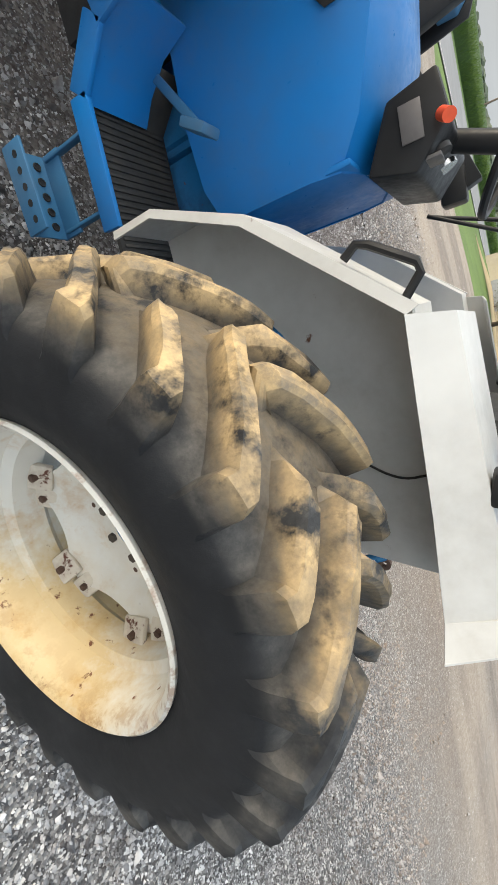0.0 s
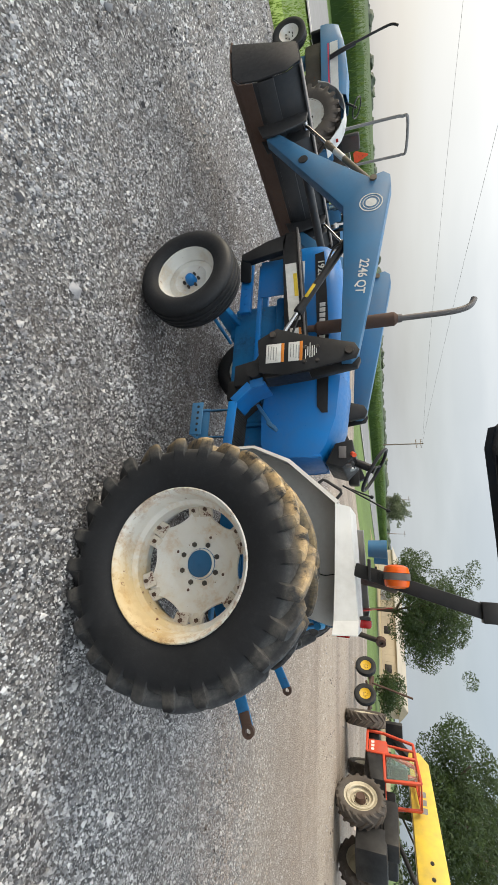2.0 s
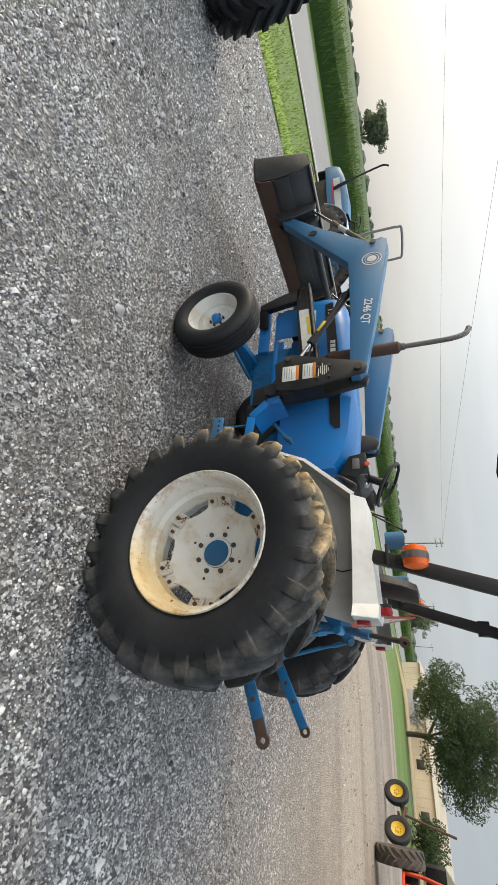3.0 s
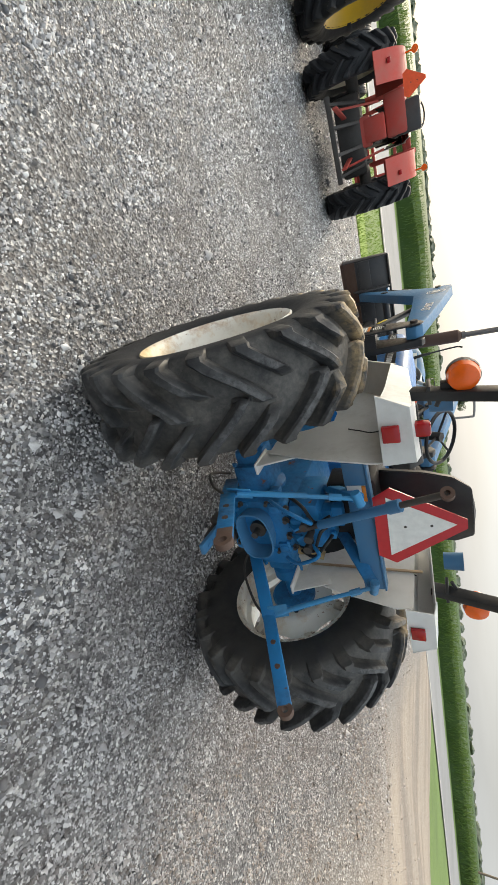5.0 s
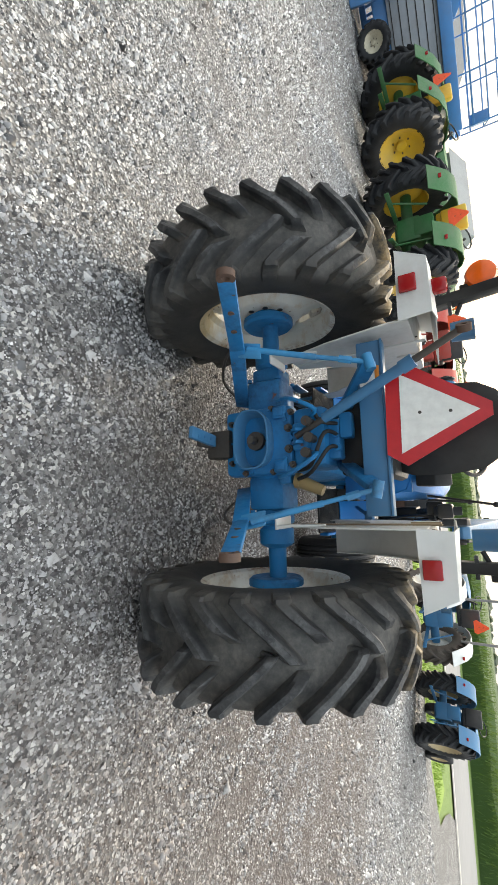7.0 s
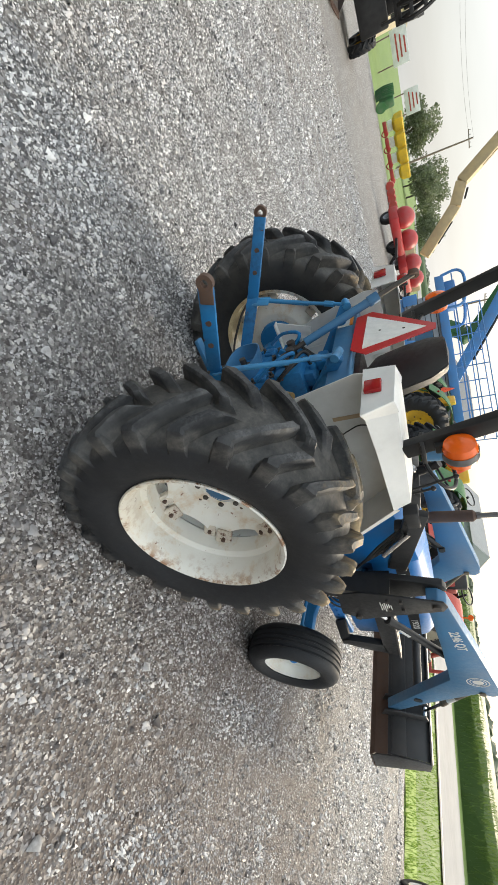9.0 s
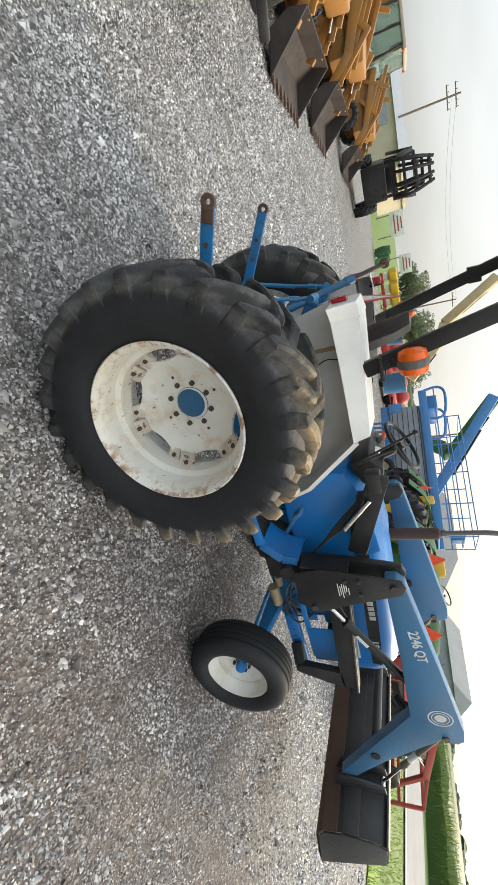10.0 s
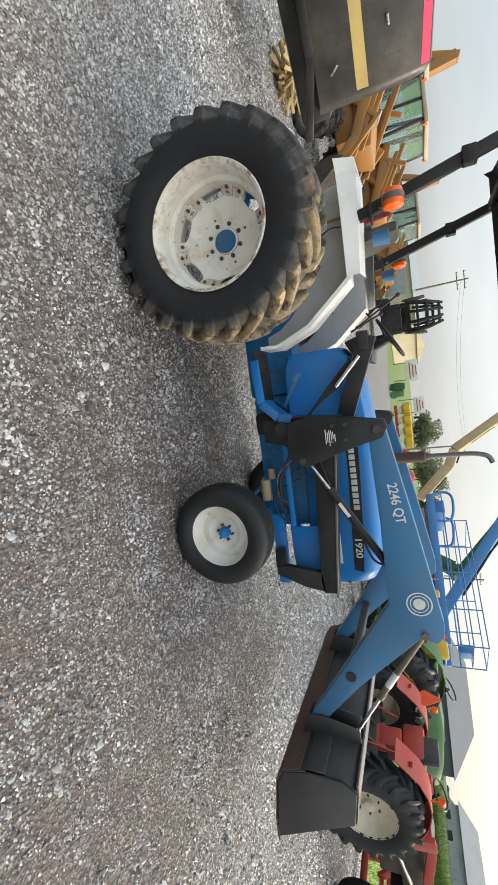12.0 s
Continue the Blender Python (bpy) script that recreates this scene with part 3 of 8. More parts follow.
def stone_mat():
    m, n, l, p = node_mat("crushed_stones")
    geo = n.new("ShaderNodeNewGeometry")
    rnd = geo.outputs["Random Per Island"]
    c = blend(n, l, ranged(n, l, rnd, 0.12, 0.66), (0.032, 0.033, 0.036), (0.46, 0.46, 0.47))
    c = blend(n, l, ranged(n, l, rnd, 0.70, 0.95), c, (0.82, 0.82, 0.82))
    # damp, darker stretches and bluish ones, about a metre across
    damp = times(n, l, ranged(n, l, noise_node(n, l, 0.9, 4, 0.6), 0.48, 0.68), ranged(n, l, noise_node(n, l, 4.5, 4, 0.6), 0.35, 0.6, 0.4, 1.0))
    c = blend(n, l, times(n, l, damp, 0.36), c, (0.06, 0.06, 0.066))
    cool = ranged(n, l, noise_node(n, l, 0.35, 3, 0.5), 0.42, 0.6)
    c = blend(n, l, times(n, l, cool, 0.13), c, (0.21, 0.25, 0.32))
    # small dark hollows where fines gather between the stones
    hollow = times(n, l, ranged(n, l, noise_node(n, l, 3.2, 6, 0.75), 0.50, 0.62), ranged(n, l, noise_node(n, l, 0.6, 3, 0.5), 0.35, 0.6, 0.35, 1.0))
    c = blend(n, l, times(n, l, hollow, 0.6), c, (0.075, 0.068, 0.064))
    # brown fines cling to the stones in patches
    soil = ranged(n, l, noise_node(n, l, 0.55, 4, 0.6), 0.45, 0.68)
    c = blend(n, l, times(n, l, soil, 0.32), c, (0.15, 0.11, 0.085))
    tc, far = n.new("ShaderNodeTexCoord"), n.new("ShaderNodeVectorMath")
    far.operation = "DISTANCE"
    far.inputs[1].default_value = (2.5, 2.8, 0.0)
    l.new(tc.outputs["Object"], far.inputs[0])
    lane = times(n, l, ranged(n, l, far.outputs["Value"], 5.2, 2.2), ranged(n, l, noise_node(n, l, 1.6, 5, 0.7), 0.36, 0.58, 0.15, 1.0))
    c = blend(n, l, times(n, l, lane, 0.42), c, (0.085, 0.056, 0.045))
    # dusted tan towards the dirt lane
    at = n.new("ShaderNodeSeparateXYZ")
    l.new(tc.outputs["Object"], at.inputs[0])
    tan = times(n, l, ranged(n, l, lane_side(n, l, at), -2.6, 1.6), ranged(n, l, noise_node(n, l, 0.8, 5, 0.6, stretch=(1.0, 0.3, 1)), 0.3, 0.55, 0.4, 1.0))
    c = blend(n, l, times(n, l, tan, 0.8), c, (0.34, 0.255, 0.19))
    l.new(c, p.inputs["Base Color"])
    p.inputs["Roughness"].default_value = 0.36
    bump(n, l, p, noise_node(n, l, 90, 3, 0.6), 0.2, 0.002)
    return m


M["stone"] = stone_mat()


def disc_place(r0, r1, cx=0.2, cy=0.2):
    def place(r, count):
        rad, a = np.sqrt(r.uniform(r0 ** 2, r1 ** 2, count)), r.uniform(0, 2 * np.pi, count)
        xy = np.stack([cx + rad * np.cos(a), cy + rad * np.sin(a)], 1)
        # fewer loose stones on the packed dirt of the lane
        keep = r.uniform(0, 1, count) > 0.93 * np.clip((xy[:, 0] - 4.0 - 0.95 * np.maximum(xy[:, 1], -2.2) - 0.6 * np.sin(xy[:, 1] * 0.9)) / 2.2, 0, 1)
        xy[~keep, 0] = r.uniform(-7.0, 2.5, (~keep).sum()) if r1 < 10 else r.uniform(-16.0, -6.0, (~keep).sum())
        xy[:, 1] = np.minimum(xy[:, 1], 10.6 - 0.2 * np.minimum(xy[:, 0] - 3.0, 0) - r.uniform(0, 0.4, count))
        return xy
    return place


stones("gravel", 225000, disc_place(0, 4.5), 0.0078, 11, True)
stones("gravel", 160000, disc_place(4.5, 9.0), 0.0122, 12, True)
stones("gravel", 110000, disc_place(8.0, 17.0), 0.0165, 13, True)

# ---- the blue tractor with its front loader ----
def text_mesh(body, size, extrude=0.0015):
    cu = bpy.data.curves.new("lettering", "FONT")
    cu.body, cu.size, cu.extrude, cu.align_x, cu.offset = body, size, extrude, "LEFT", 0.0012
    ob = new("lettering", cu)
    me = bpy.data.meshes.new_from_object(ob.evaluated_get(bpy.context.evaluated_depsgraph_get()))
    bpy.data.objects.remove(ob)
    return me


def side_frame(side, x, y, z):
    """Local x runs to the reader's right on a wall that faces side * x."""
    return Matrix(((0, 0, side, x), (side, 0, 0, y), (0, 1, 0, z), (0, 0, 0, 1)))


# half of a drive tyre from the crown outwards: casing x and radius, lug top x and radius
TREAD = [(0.0, 0.741, 0.0, 0.741), (0.010, 0.741, 0.008, 0.785), (0.022, 0.740, 0.018, 0.811), (0.05, 0.739, 0.05, 0.814), (0.08, 0.737, 0.08, 0.812), (0.11, 0.733, 0.11, 0.809), (0.14, 0.728, 0.14, 0.806), (0.17, 0.721, 0.17, 0.801), (0.195, 0.713, 0.199, 0.795), (0.215, 0.703, 0.224, 0.788), (0.229, 0.692, 0.243, 0.779), (0.238, 0.681, 0.249, 0.750), (0.245, 0.667, 0.252, 0.705), (0.250, 0.650, 0.2525, 0.668), (0.254, 0.620, 0.254, 0.620), (0.253, 0.585, 0.253, 0.585), (0.244, 0.535, 0.244, 0.535), (0.230, 0.497, 0.230, 0.497), (0.215, 0.468, 0.215, 0.468), (0.205, 0.447, 0.205, 0.447), (0.185, 0.440, 0.185, 0.440)]


def lug_tyre(lugs=24, phase=0.0, crown=0.814, width=0.508, bead=0.44, seed=7, rows=TREAD):
    """A tractor drive tyre in one skin: a casing with two rows of slanting lugs, long and short by turns, set half a pitch apart; the long ones reach past the crown."""
    bm = bmesh.new()
    r = random.Random(seed)
    kx, kr = width / 0.508, (crown - bead) / 0.374
    pitch = 2 * math.pi * 0.8 / 24
    cols = 12
    count = lugs * cols
    scale = 24 / lugs / 0.8
    own = (0.4, 1, 1, 1, 1, 1, 1, 0.4, 0, 0, 0, 0)
    other = (0, 0, 0, 0, 0, 0, 0, 0, 0.7, 1, 1, 0.7)
    crown_row = None
    for side in (-1, 1):
        wear = [r.uniform(-0.008, 0.002) for _ in range(lugs)]
        slip = [r.uniform(-0.007, 0.007) for _ in range(lugs)]
        last = None
        for i, (cx, cr, lx, lr) in enumerate(rows):
            ring = []
            for k in range(lugs):
                long = k % 2 == 0
                met = long if side < 0 else not long
                for c in range(cols):
                    start = 0.030 * (other[c] * met - own[c] * long)
                    u = cx + start * max(0.0, 1 - cx / 0.11)
                    s = min(1.0, u / 0.215)
                    w = 0.025 + 0.009 * max(s, 0)
                    lead = -0.31 * (1 - math.copysign(abs(s) ** 1.12, s)) - 0.036
                    edge = w + 0.017
                    gap = (pitch - 2 * edge) / 5
                    d, up = ((-edge, 0.0), (-w - 0.006, 0.80), (-w + 0.007, 1.0), (-0.3 * w, 1.0), (0.3 * w, 1.0), (w - 0.007, 1.0), (w + 0.006, 0.80), (edge, 0.0))[c] if c < 8 else (edge + gap * (c - 7), 0.0)
                    if i == 0:
                        d, up = (c - 3.5) * pitch / cols, 0.0
                    if not long:
                        up *= 0.0 if cx < 0.07 else 0.55 if cx < 0.10 else 1.0
                    half = 0.5 * pitch if side > 0 else 0.0
                    a = phase + lead + (k * pitch + half + d + (slip[k] if i > 2 else 0.0)) * scale
                    x = u + (lx - cx) * up
                    q = cr + (lr - cr) * up
                    if up and i < 13:
                        q += wear[k] + r.uniform(-0.0028, 0.0028)
                        a += r.uniform(-0.003, 0.003)
                    elif 0 < i < 12:
                        q += r.uniform(-0.002, 0.002)
                    q = bead + (q - 0.44) * kr
                    ring.append((side * x * kx, q * math.cos(a), q * math.sin(a)))
            if i == 0 and crown_row:
                # the second half shares the crown, half a pitch further round
                verts = crown_row[cols // 2:] + crown_row[:cols // 2]
            else:
                verts = [bm.verts.new(p) for p in ring]
            if i == 0 and not crown_row:
                crown_row = verts
            if last:
                for k in range(count):
                    bm.faces.new((last[k], last[(k + 1) % count], verts[(k + 1) % count], verts[k]))
            last = verts
    bmesh.ops.recalc_face_normals(bm, faces=bm.faces)
    return bm


def rear_rim(side):
    bm = bmesh.new()
    prof = [(0.217, 0.436), (0.225, 0.447), (0.219, 0.455), (0.205, 0.452), (0.190, 0.436), (0.14, 0.425), (0.055, 0.418), (0.035, 0.386), (-0.045, 0.382), (-0.07, 0.416), (-0.175, 0.428), (-0.195, 0.462), (-0.206, 0.462), (-0.206, 0.446), (-0.19, 0.418), (-0.085, 0.404), (-0.055, 0.370), (0.045, 0.374), (0.065, 0.404), (0.15, 0.414), (0.205, 0.424)]
    lathe(bm, [(side * x, r) for x, r in prof], 72, closed=True)
    bmesh.ops.recalc_face_normals(bm, faces=bm.faces)
    return bm


LOBES = 6


def wheel_disc(side, turn):
    bm = bmesh.new()
    n = 196
    rows = []
    for rr, x in ((0.075, -0.132), (0.20, -0.132), (0.222, -0.127), (0.262, -0.090), (1.0, -0.064)):
        row = []
        for k in range(n):
            a = 2 * math.pi * k / n
            q = rr
            if rr == 1.0:
                u = abs(((a - turn) * LOBES / (2 * math.pi)) % 1.0 - 0.5) / 0.33
                q = 0.364 - 0.066 * math.sqrt(max(0.0, 1 - u * u))
            row.append(Vector((side * x, q * math.cos(a), q * math.sin(a))))
        rows.append(row + [row[0]])
    sheet(bm, rows, 0.012)
    bmesh.ops.remove_doubles(bm, verts=bm.verts, dist=1e-5)
    return bm


def bolt_head(bm, c, r, h, side):
    tmp = bmesh.new()
    bmesh.ops.create_cone(tmp, cap_ends=True, segments=6, radius1=r, radius2=r * 0.9, depth=h)
    return merge(bm, tmp, Matrix.Translation(c) @ Matrix.Rotation(radians(90) * side, 4, "Y"))


tractor = thing("tractor", "blue farm tractor with white fenders, loader and muddy tyres on gravel", "tractor")

for side, mat, turn in ((-1, M["tyre_l"], 0.0), (1, M["tyre_r"], 0.61)):
    wheel = part("rear_wheel", rear_rim(side), M["rim_l" if side < 0 else "rim_r"], tractor, "cream-white rear wheel with rust specks")
    wheel.location = (side * 1.015, 0, 0.775)
    part("tyre", lug_tyre(phase=radians(72.3) + (0 if side < 0 else 0.12)), mat, wheel, "deep-lugged rear tyre with dried tan mud on its lugs", smooth=19)
    part("wheel_disc", wheel_disc(side, turn), M["disc"], wheel, "scalloped cream wheel disc")
    for k in range(LOBES):
        a = turn + 2 * math.pi * k / LOBES
        bm = bmesh.new()
        beam(bm, (side * 0.030, 0.308, 0.048), (side * 0.086, 0.398, 0.048), 0.098, 0.022, 0.006, (side, 0, 0))
        beam(bm, (0.0, 0.305, -0.050), (side * 0.040, 0.382, -0.050), 0.080, 0.040, 0.010, (side, 0, 0))
        c = part("clamp", bm, M["clamp"], wheel, "white rim clamp with rust at its nut")
        c.matrix_local = Matrix.Translation((side * -0.088, 0, 0)) @ Matrix.Rotation(a, 4, "X")
        for nx, ny, nz in ((0.066, 0.352, 0.048), (0.036, 0.345, -0.050)):
            bm = bmesh.new()
            bolt_head(bm, (side * nx, ny, nz), 0.015, 0.034, side)
            part("nut", bm, M["rust"], c, "rust-brown nut")
    for k in range(8):
        a = 2 * math.pi * (k + 0.5) / 8
        bm = bmesh.new()
        bolt_head(bm, (0, 0, 0), 0.019, 0.026, side)
        b = part("bolt", bm, M["iron"], wheel)
        b.location = (side * -0.122, 0.132 * math.cos(a), 0.132 * math.sin(a))
    for k, a in enumerate((0.35, 1.9, 3.5, 5.1)):
        bm = bmesh.new()
        rod(bm, (0, 0, 0), (side * 0.006, 0, 0), 0.010)
        h = part("bolt_hole", bm, M["rust"], wheel)
        h.location = (side * -0.126, 0.185 * math.cos(a), 0.185 * math.sin(a))
    bm = bmesh.new()
    lathe(bm, [(side * x, r) for x, r in ((-0.135, 0.092), (-0.123, 0.092), (-0.116, 0.086), (-0.115, 0.02), (-0.118, 0.0005))], 40)
    part("hub_cap", bm, M["cap_blue"], wheel, "round blue hub cap")

# rear axle and transmission
bm = bmesh.new()
for s in (-1, 1):
    lathe_prof = [(0.12, 0.16), (0.20, 0.155), (0.24, 0.11), (0.50, 0.085), (0.52, 0.105), (0.60, 0.105), (0.615, 0.09), (0.63, 0.055), (0.80, 0.052)]
    tmp = bmesh.new()
    lathe(tmp, [(s * x, r) for x, r in lathe_prof], 24)
    merge(bm, tmp, Matrix.Translation((0, 0, 0.80)))
    box(bm, (s * 0.42, -0.01, 0.80), (0.14, 0.18, 0.19), 0.02)
    box(bm, (s * 0.22, -0.16, 0.95), (0.07, 0.06, 0.07), 0.01)
part("rear_axle", bm, M["greasy_blue"], tractor, "greasy blue rear axle housing")
for s in (-1, 1):
    bm = bmesh.new()
    lathe(bm, [(s * x, r) for x, r in ((0.80, 0.001), (0.80, 0.15), (0.815, 0.165), (0.845, 0.165), (0.86, 0.12), (0.9, 0.1))], 36)
    h = part("axle_flange", bm, M["greasy_blue"], tractor, "round blue axle flange behind the wheel")
    h.location = (0, 0, 0.785)
bm = bmesh.new()
box(bm, (0, 0.25, 0.83), (0.36, 0.8, 0.50), 0.05)
box(bm, (0, -0.17, 0.80), (0.40, 0.12, 0.44), 0.03)
box(bm, (0, -0.05, 1.12), (0.34, 0.36, 0.20), 0.04)
box(bm, (0, 0.9, 0.78), (0.34, 0.7, 0.48), 0.04)
for s in (-1, 1):
    for z in (0.68, 0.98):
        rod(bm, (s * 0.15, -0.22, z), (s * 0.15, -0.245, z), 0.016, n=6)
for s in (-1, 1):
    box(bm, (s * 0.155, -0.235, 0.95), (0.075, 0.03, 0.085), 0.012)
    box(bm, (s * 0.155, -0.252, 0.95), (0.045, 0.012, 0.055), 0.006)
    box(bm, (s * 0.30, -0.02, 0.80), (0.20, 0.24, 0.23), 0.025)
    for y, z in ((-0.12, 0.90), (-0.12, 0.70), (0.10, 0.90), (0.10, 0.70)):
        rod(bm, (s * 0.40, y, z), (s * 0.42, y, z), 0.016, n=6)
for k in range(10):
    a = 2 * math.pi * (k + 0.5) / 10
    rod(bm, (0.21 * math.cos(a) * 0.9, -0.228, 0.82 + 0.2 * math.sin(a)), (0.21 * math.cos(a) * 0.9, -0.246, 0.82 + 0.2 * math.sin(a)), 0.014, n=6)
box(bm, (0, -0.20, 1.08), (0.16, 0.12, 0.10), 0.02)
for s in (-1, 1):
    beam(bm, (s * 0.035, -0.24, 1.04), (s * 0.035, -0.29, 1.09), 0.018, 0.05, 0.004)
part("transmission", bm, M["greasy_blue"], tractor, "greasy blue transmission casting")
for x, z, r0 in ((-0.15, 1.02, 0.013), (0.15, 1.02, 0.013), (-0.185, 0.90, 0.012), (0.185, 0.90, 0.012), (-0.185, 0.72, 0.012), (0.185, 0.72, 0.012), (-0.12, 0.63, 0.013), (0.12, 0.63, 0.013), (-0.06, 1.0, 0.016), (0.06, 1.0, 0.016)):
    bm = bmesh.new()
    rod(bm, (x, -0.228, z), (x, -0.258, z), r0, n=6)
    rod(bm, (x, -0.226, z), (x, -0.236, z), r0 * 1.5, n=14)
    part("bolt", bm, M["iron"], tractor, "greasy dark bolt")
for x, z in ((-0.07, 1.14), (0.02, 1.15), (0.10, 1.13)):
    bm = bmesh.new()
    rod(bm, (x, -0.22, z), (x, -0.30, z), 0.022, n=12)
    rod(bm, (x, -0.29, z), (x, -0.325, z), 0.027, n=12)
    part("hydraulic_coupler", bm, M["iron"], tractor, "dark hydraulic coupler")
bm = bmesh.new()
rows = []
for y, g in ((-0.225, 0.88), (-0.27, 0.95), (-0.335, 1.0)):
    row = []
    for k in range(33):
        a = 2 * math.pi * k / 32
        ca, sa = math.cos(a), math.sin(a)
        row.append(Vector((0.172 * g * math.copysign(abs(ca) ** 0.7, ca), y, 0.795 + (0.125 if sa > 0 else 0.10) * g * math.copysign(abs(sa) ** 0.7, sa))))
    rows.append(row)
sheet(bm, rows, 0.009)
part("pto_shield", bm, M["arm_blue"], tractor, "curved blue guard over the power take-off")
bm = bmesh.new()
rod(bm, (0, -0.22, 0.80), (0, -0.32, 0.80), 0.022)
rod(bm, (0, -0.22, 0.80), (0, -0.26, 0.80), 0.055)
part("pto_shaft", bm, M["iron"], tractor)
bm = bmesh.new()
beam(bm, (0, 0.3, 0.50), (-0.02, -0.40, 0.50), 0.075, 0.035)
box(bm, (0, -0.22, 0.55), (0.17, 0.10, 0.16), 0.012)
part("drawbar_hanger", bm, M["iron"], tractor, "rusty drawbar hanger")
bm = bmesh.new()
beam(bm, (-0.02, -0.28, 0.53), (-0.045, -0.52, 0.53), 0.07, 0.03)
for y in (-0.34, -0.40, -0.46):
    rod(bm, (-0.03, y, 0.547), (-0.03, y, 0.549), 0.012)
part("drawbar", bm, M["arm_blue"], tractor, "blue drawbar with bolt holes")

# three-point linkage
for s in (-1, 1):
    bm = bmesh.new()
    beam(bm, (s * 0.27, -0.08, 0.62), (s * 0.46, -0.55, 0.86), 0.022, 0.085)
    beam(bm, (s * 0.455, -0.53, 0.85), (s * 0.555, -1.0, 1.075), 0.026, 0.078)
    link = part("lower_link", bm, M["greasy_blue"], tractor, "blue lower link arm with a rusty ball end")
    bm = bmesh.new()
    tmp = bmesh.new()
    lathe(tmp, [(-0.016, 0.018), (-0.016, 0.041), (0.016, 0.041), (0.016, 0.018)], 22, closed=True)
    bmesh.ops.recalc_face_normals(tmp, faces=tmp.faces)
    merge(bm, tmp, Matrix.Translation((s * 0.56, -1.02, 1.085)))
    beam(bm, (s * 0.54, -0.92, 1.04), (s * 0.558, -1.0, 1.077), 0.03, 0.07)
    part("ball_end", bm, M["rust"], link)
    for f in (0.35, 0.62):
        bm = bmesh.new()
        rod(bm, (s * (0.455 + 0.1 * f + 0.016), -0.53 - 0.47 * f, 0.85 + 0.225 * f), (s * (0.455 + 0.1 * f - 0.016), -0.53 - 0.47 * f, 0.85 + 0.225 * f), 0.016)
        part("pin", bm, M["rust"], link)
    bm = bmesh.new()
    beam(bm, (s * 0.14, 0.0, 1.24), (s * 0.31, -0.36, 1.50), 0.05, 0.075, 0.012)
    part("lift_arm", bm, M["greasy_blue"], tractor, "blue hydraulic lift arm")
    bm = bmesh.new()
    rod(bm, (s * 0.31, -0.37, 1.50), (s * 0.40, -0.45, 1.12), 0.012)
    rod(bm, (s * 0.37, -0.42, 1.25), (s * 0.455, -0.51, 0.90), 0.016)
    rod(bm, (s * 0.33, -0.385, 1.42), (s * 0.345, -0.40, 1.36), 0.02, n=6)
    for q in (-1, 1):
        beam(bm, (s * 0.435 + q * 0.02, -0.49, 0.97), (s * 0.46 + q * 0.02, -0.51, 0.84), 0.008, 0.045)
    rod(bm, (s * 0.27, -0.37, 1.51), (s * 0.35, -0.37, 1.49), 0.026)
    part("lift_rod", bm, M["bright_rod"], tractor, "bright blue lift rod with a forked end")
    bm = bmesh.new()
    tube(bm, curve_pts([(s * 0.30, -0.04, 0.60), (s * 0.40, -0.20, 0.56), (s * 0.45, -0.42, 0.70), (s * 0.47, -0.53, 0.82)], 6), 0.009, 6)
    part("check_chain", bm, M["iron"], tractor, "slack rusty check chain")
bm = bmesh.new()
a, b = Vector((0.0, -0.26, 1.06)), Vector((-0.368, -0.421, 1.921))
rod(bm, a, a.lerp(b, 0.25), 0.017)
part("top_link_screw", bm, M["iron"], tractor, "rusty threaded end of the top link")
bm = bmesh.new()
rod(bm, a.lerp(b, 0.68), b, 0.017)
part("top_link_screw", bm, M["iron"], tractor, "rusty threaded end of the top link")
bm = bmesh.new()
rod(bm, a.lerp(b, 0.2), a.lerp(b, 0.72), 0.027)
rod(bm, a.lerp(b, 0.68), a.lerp(b, 0.75), 0.034)
part("top_link", bm, M["arm_blue"], tractor, "blue top link raised to one side")
bm = bmesh.new()
tmp = bmesh.new()
lathe(tmp, [(-0.016, 0.014), (-0.016, 0.032), (0.016, 0.032), (0.016, 0.014)], 20, closed=True)
bmesh.ops.recalc_face_normals(tmp, faces=tmp.faces)
merge(bm, tmp, Matrix.Translation(b) @ Matrix.Rotation(0.6, 4, "Z"))
part("top_link_eye", bm, M["rust"], tractor)
for s in (-1, 1):
    bm = bmesh.new()
    tube(bm, curve_pts([(s * 0.10, -0.24, 1.12), (s * 0.12, -0.34, 1.2), (s * 0.2, -0.33, 1.06), (s * 0.22, -0.26, 0.95)], 5), 0.012)
    part("hydraulic_pipe", bm, M["greasy_blue"], tractor)

# cross box behind the seat, slow-vehicle sign, seat
bm = bmesh.new()
box(bm, (-0.01, -0.21, 1.475), (0.90, 0.10, 0.12), 0.006)
box(bm, (-0.01, -0.235, 1.542), (0.90, 0.07, 0.012), 0.003)
part("cross_channel", bm, M["arm_blue"], tractor, "blue steel channel behind the seat")
bm = bmesh.new()
box(bm, (0.0, 0.02, 1.36), (0.44, 0.2, 0.22), 0.02)
part("seat_base", bm, M["black"], tractor, "dark seat base and linkage")
bm = bmesh.new()
box(bm, (0.02, -0.13, 1.245), (0.22, 0.10, 0.07), 0.012)
box(bm, (-0.05, -0.15, 1.315), (0.14, 0.07, 0.07), 0.012)
rod(bm, (0.07, -0.18, 1.27), (0.07, -0.21, 1.27), 0.022)
rod(bm, (0.0, -0.18, 1.26), (0.0, -0.20, 1.26), 0.018)
part("valve_block", bm, M["greasy_blue"], tractor, "blue hydraulic valve block")
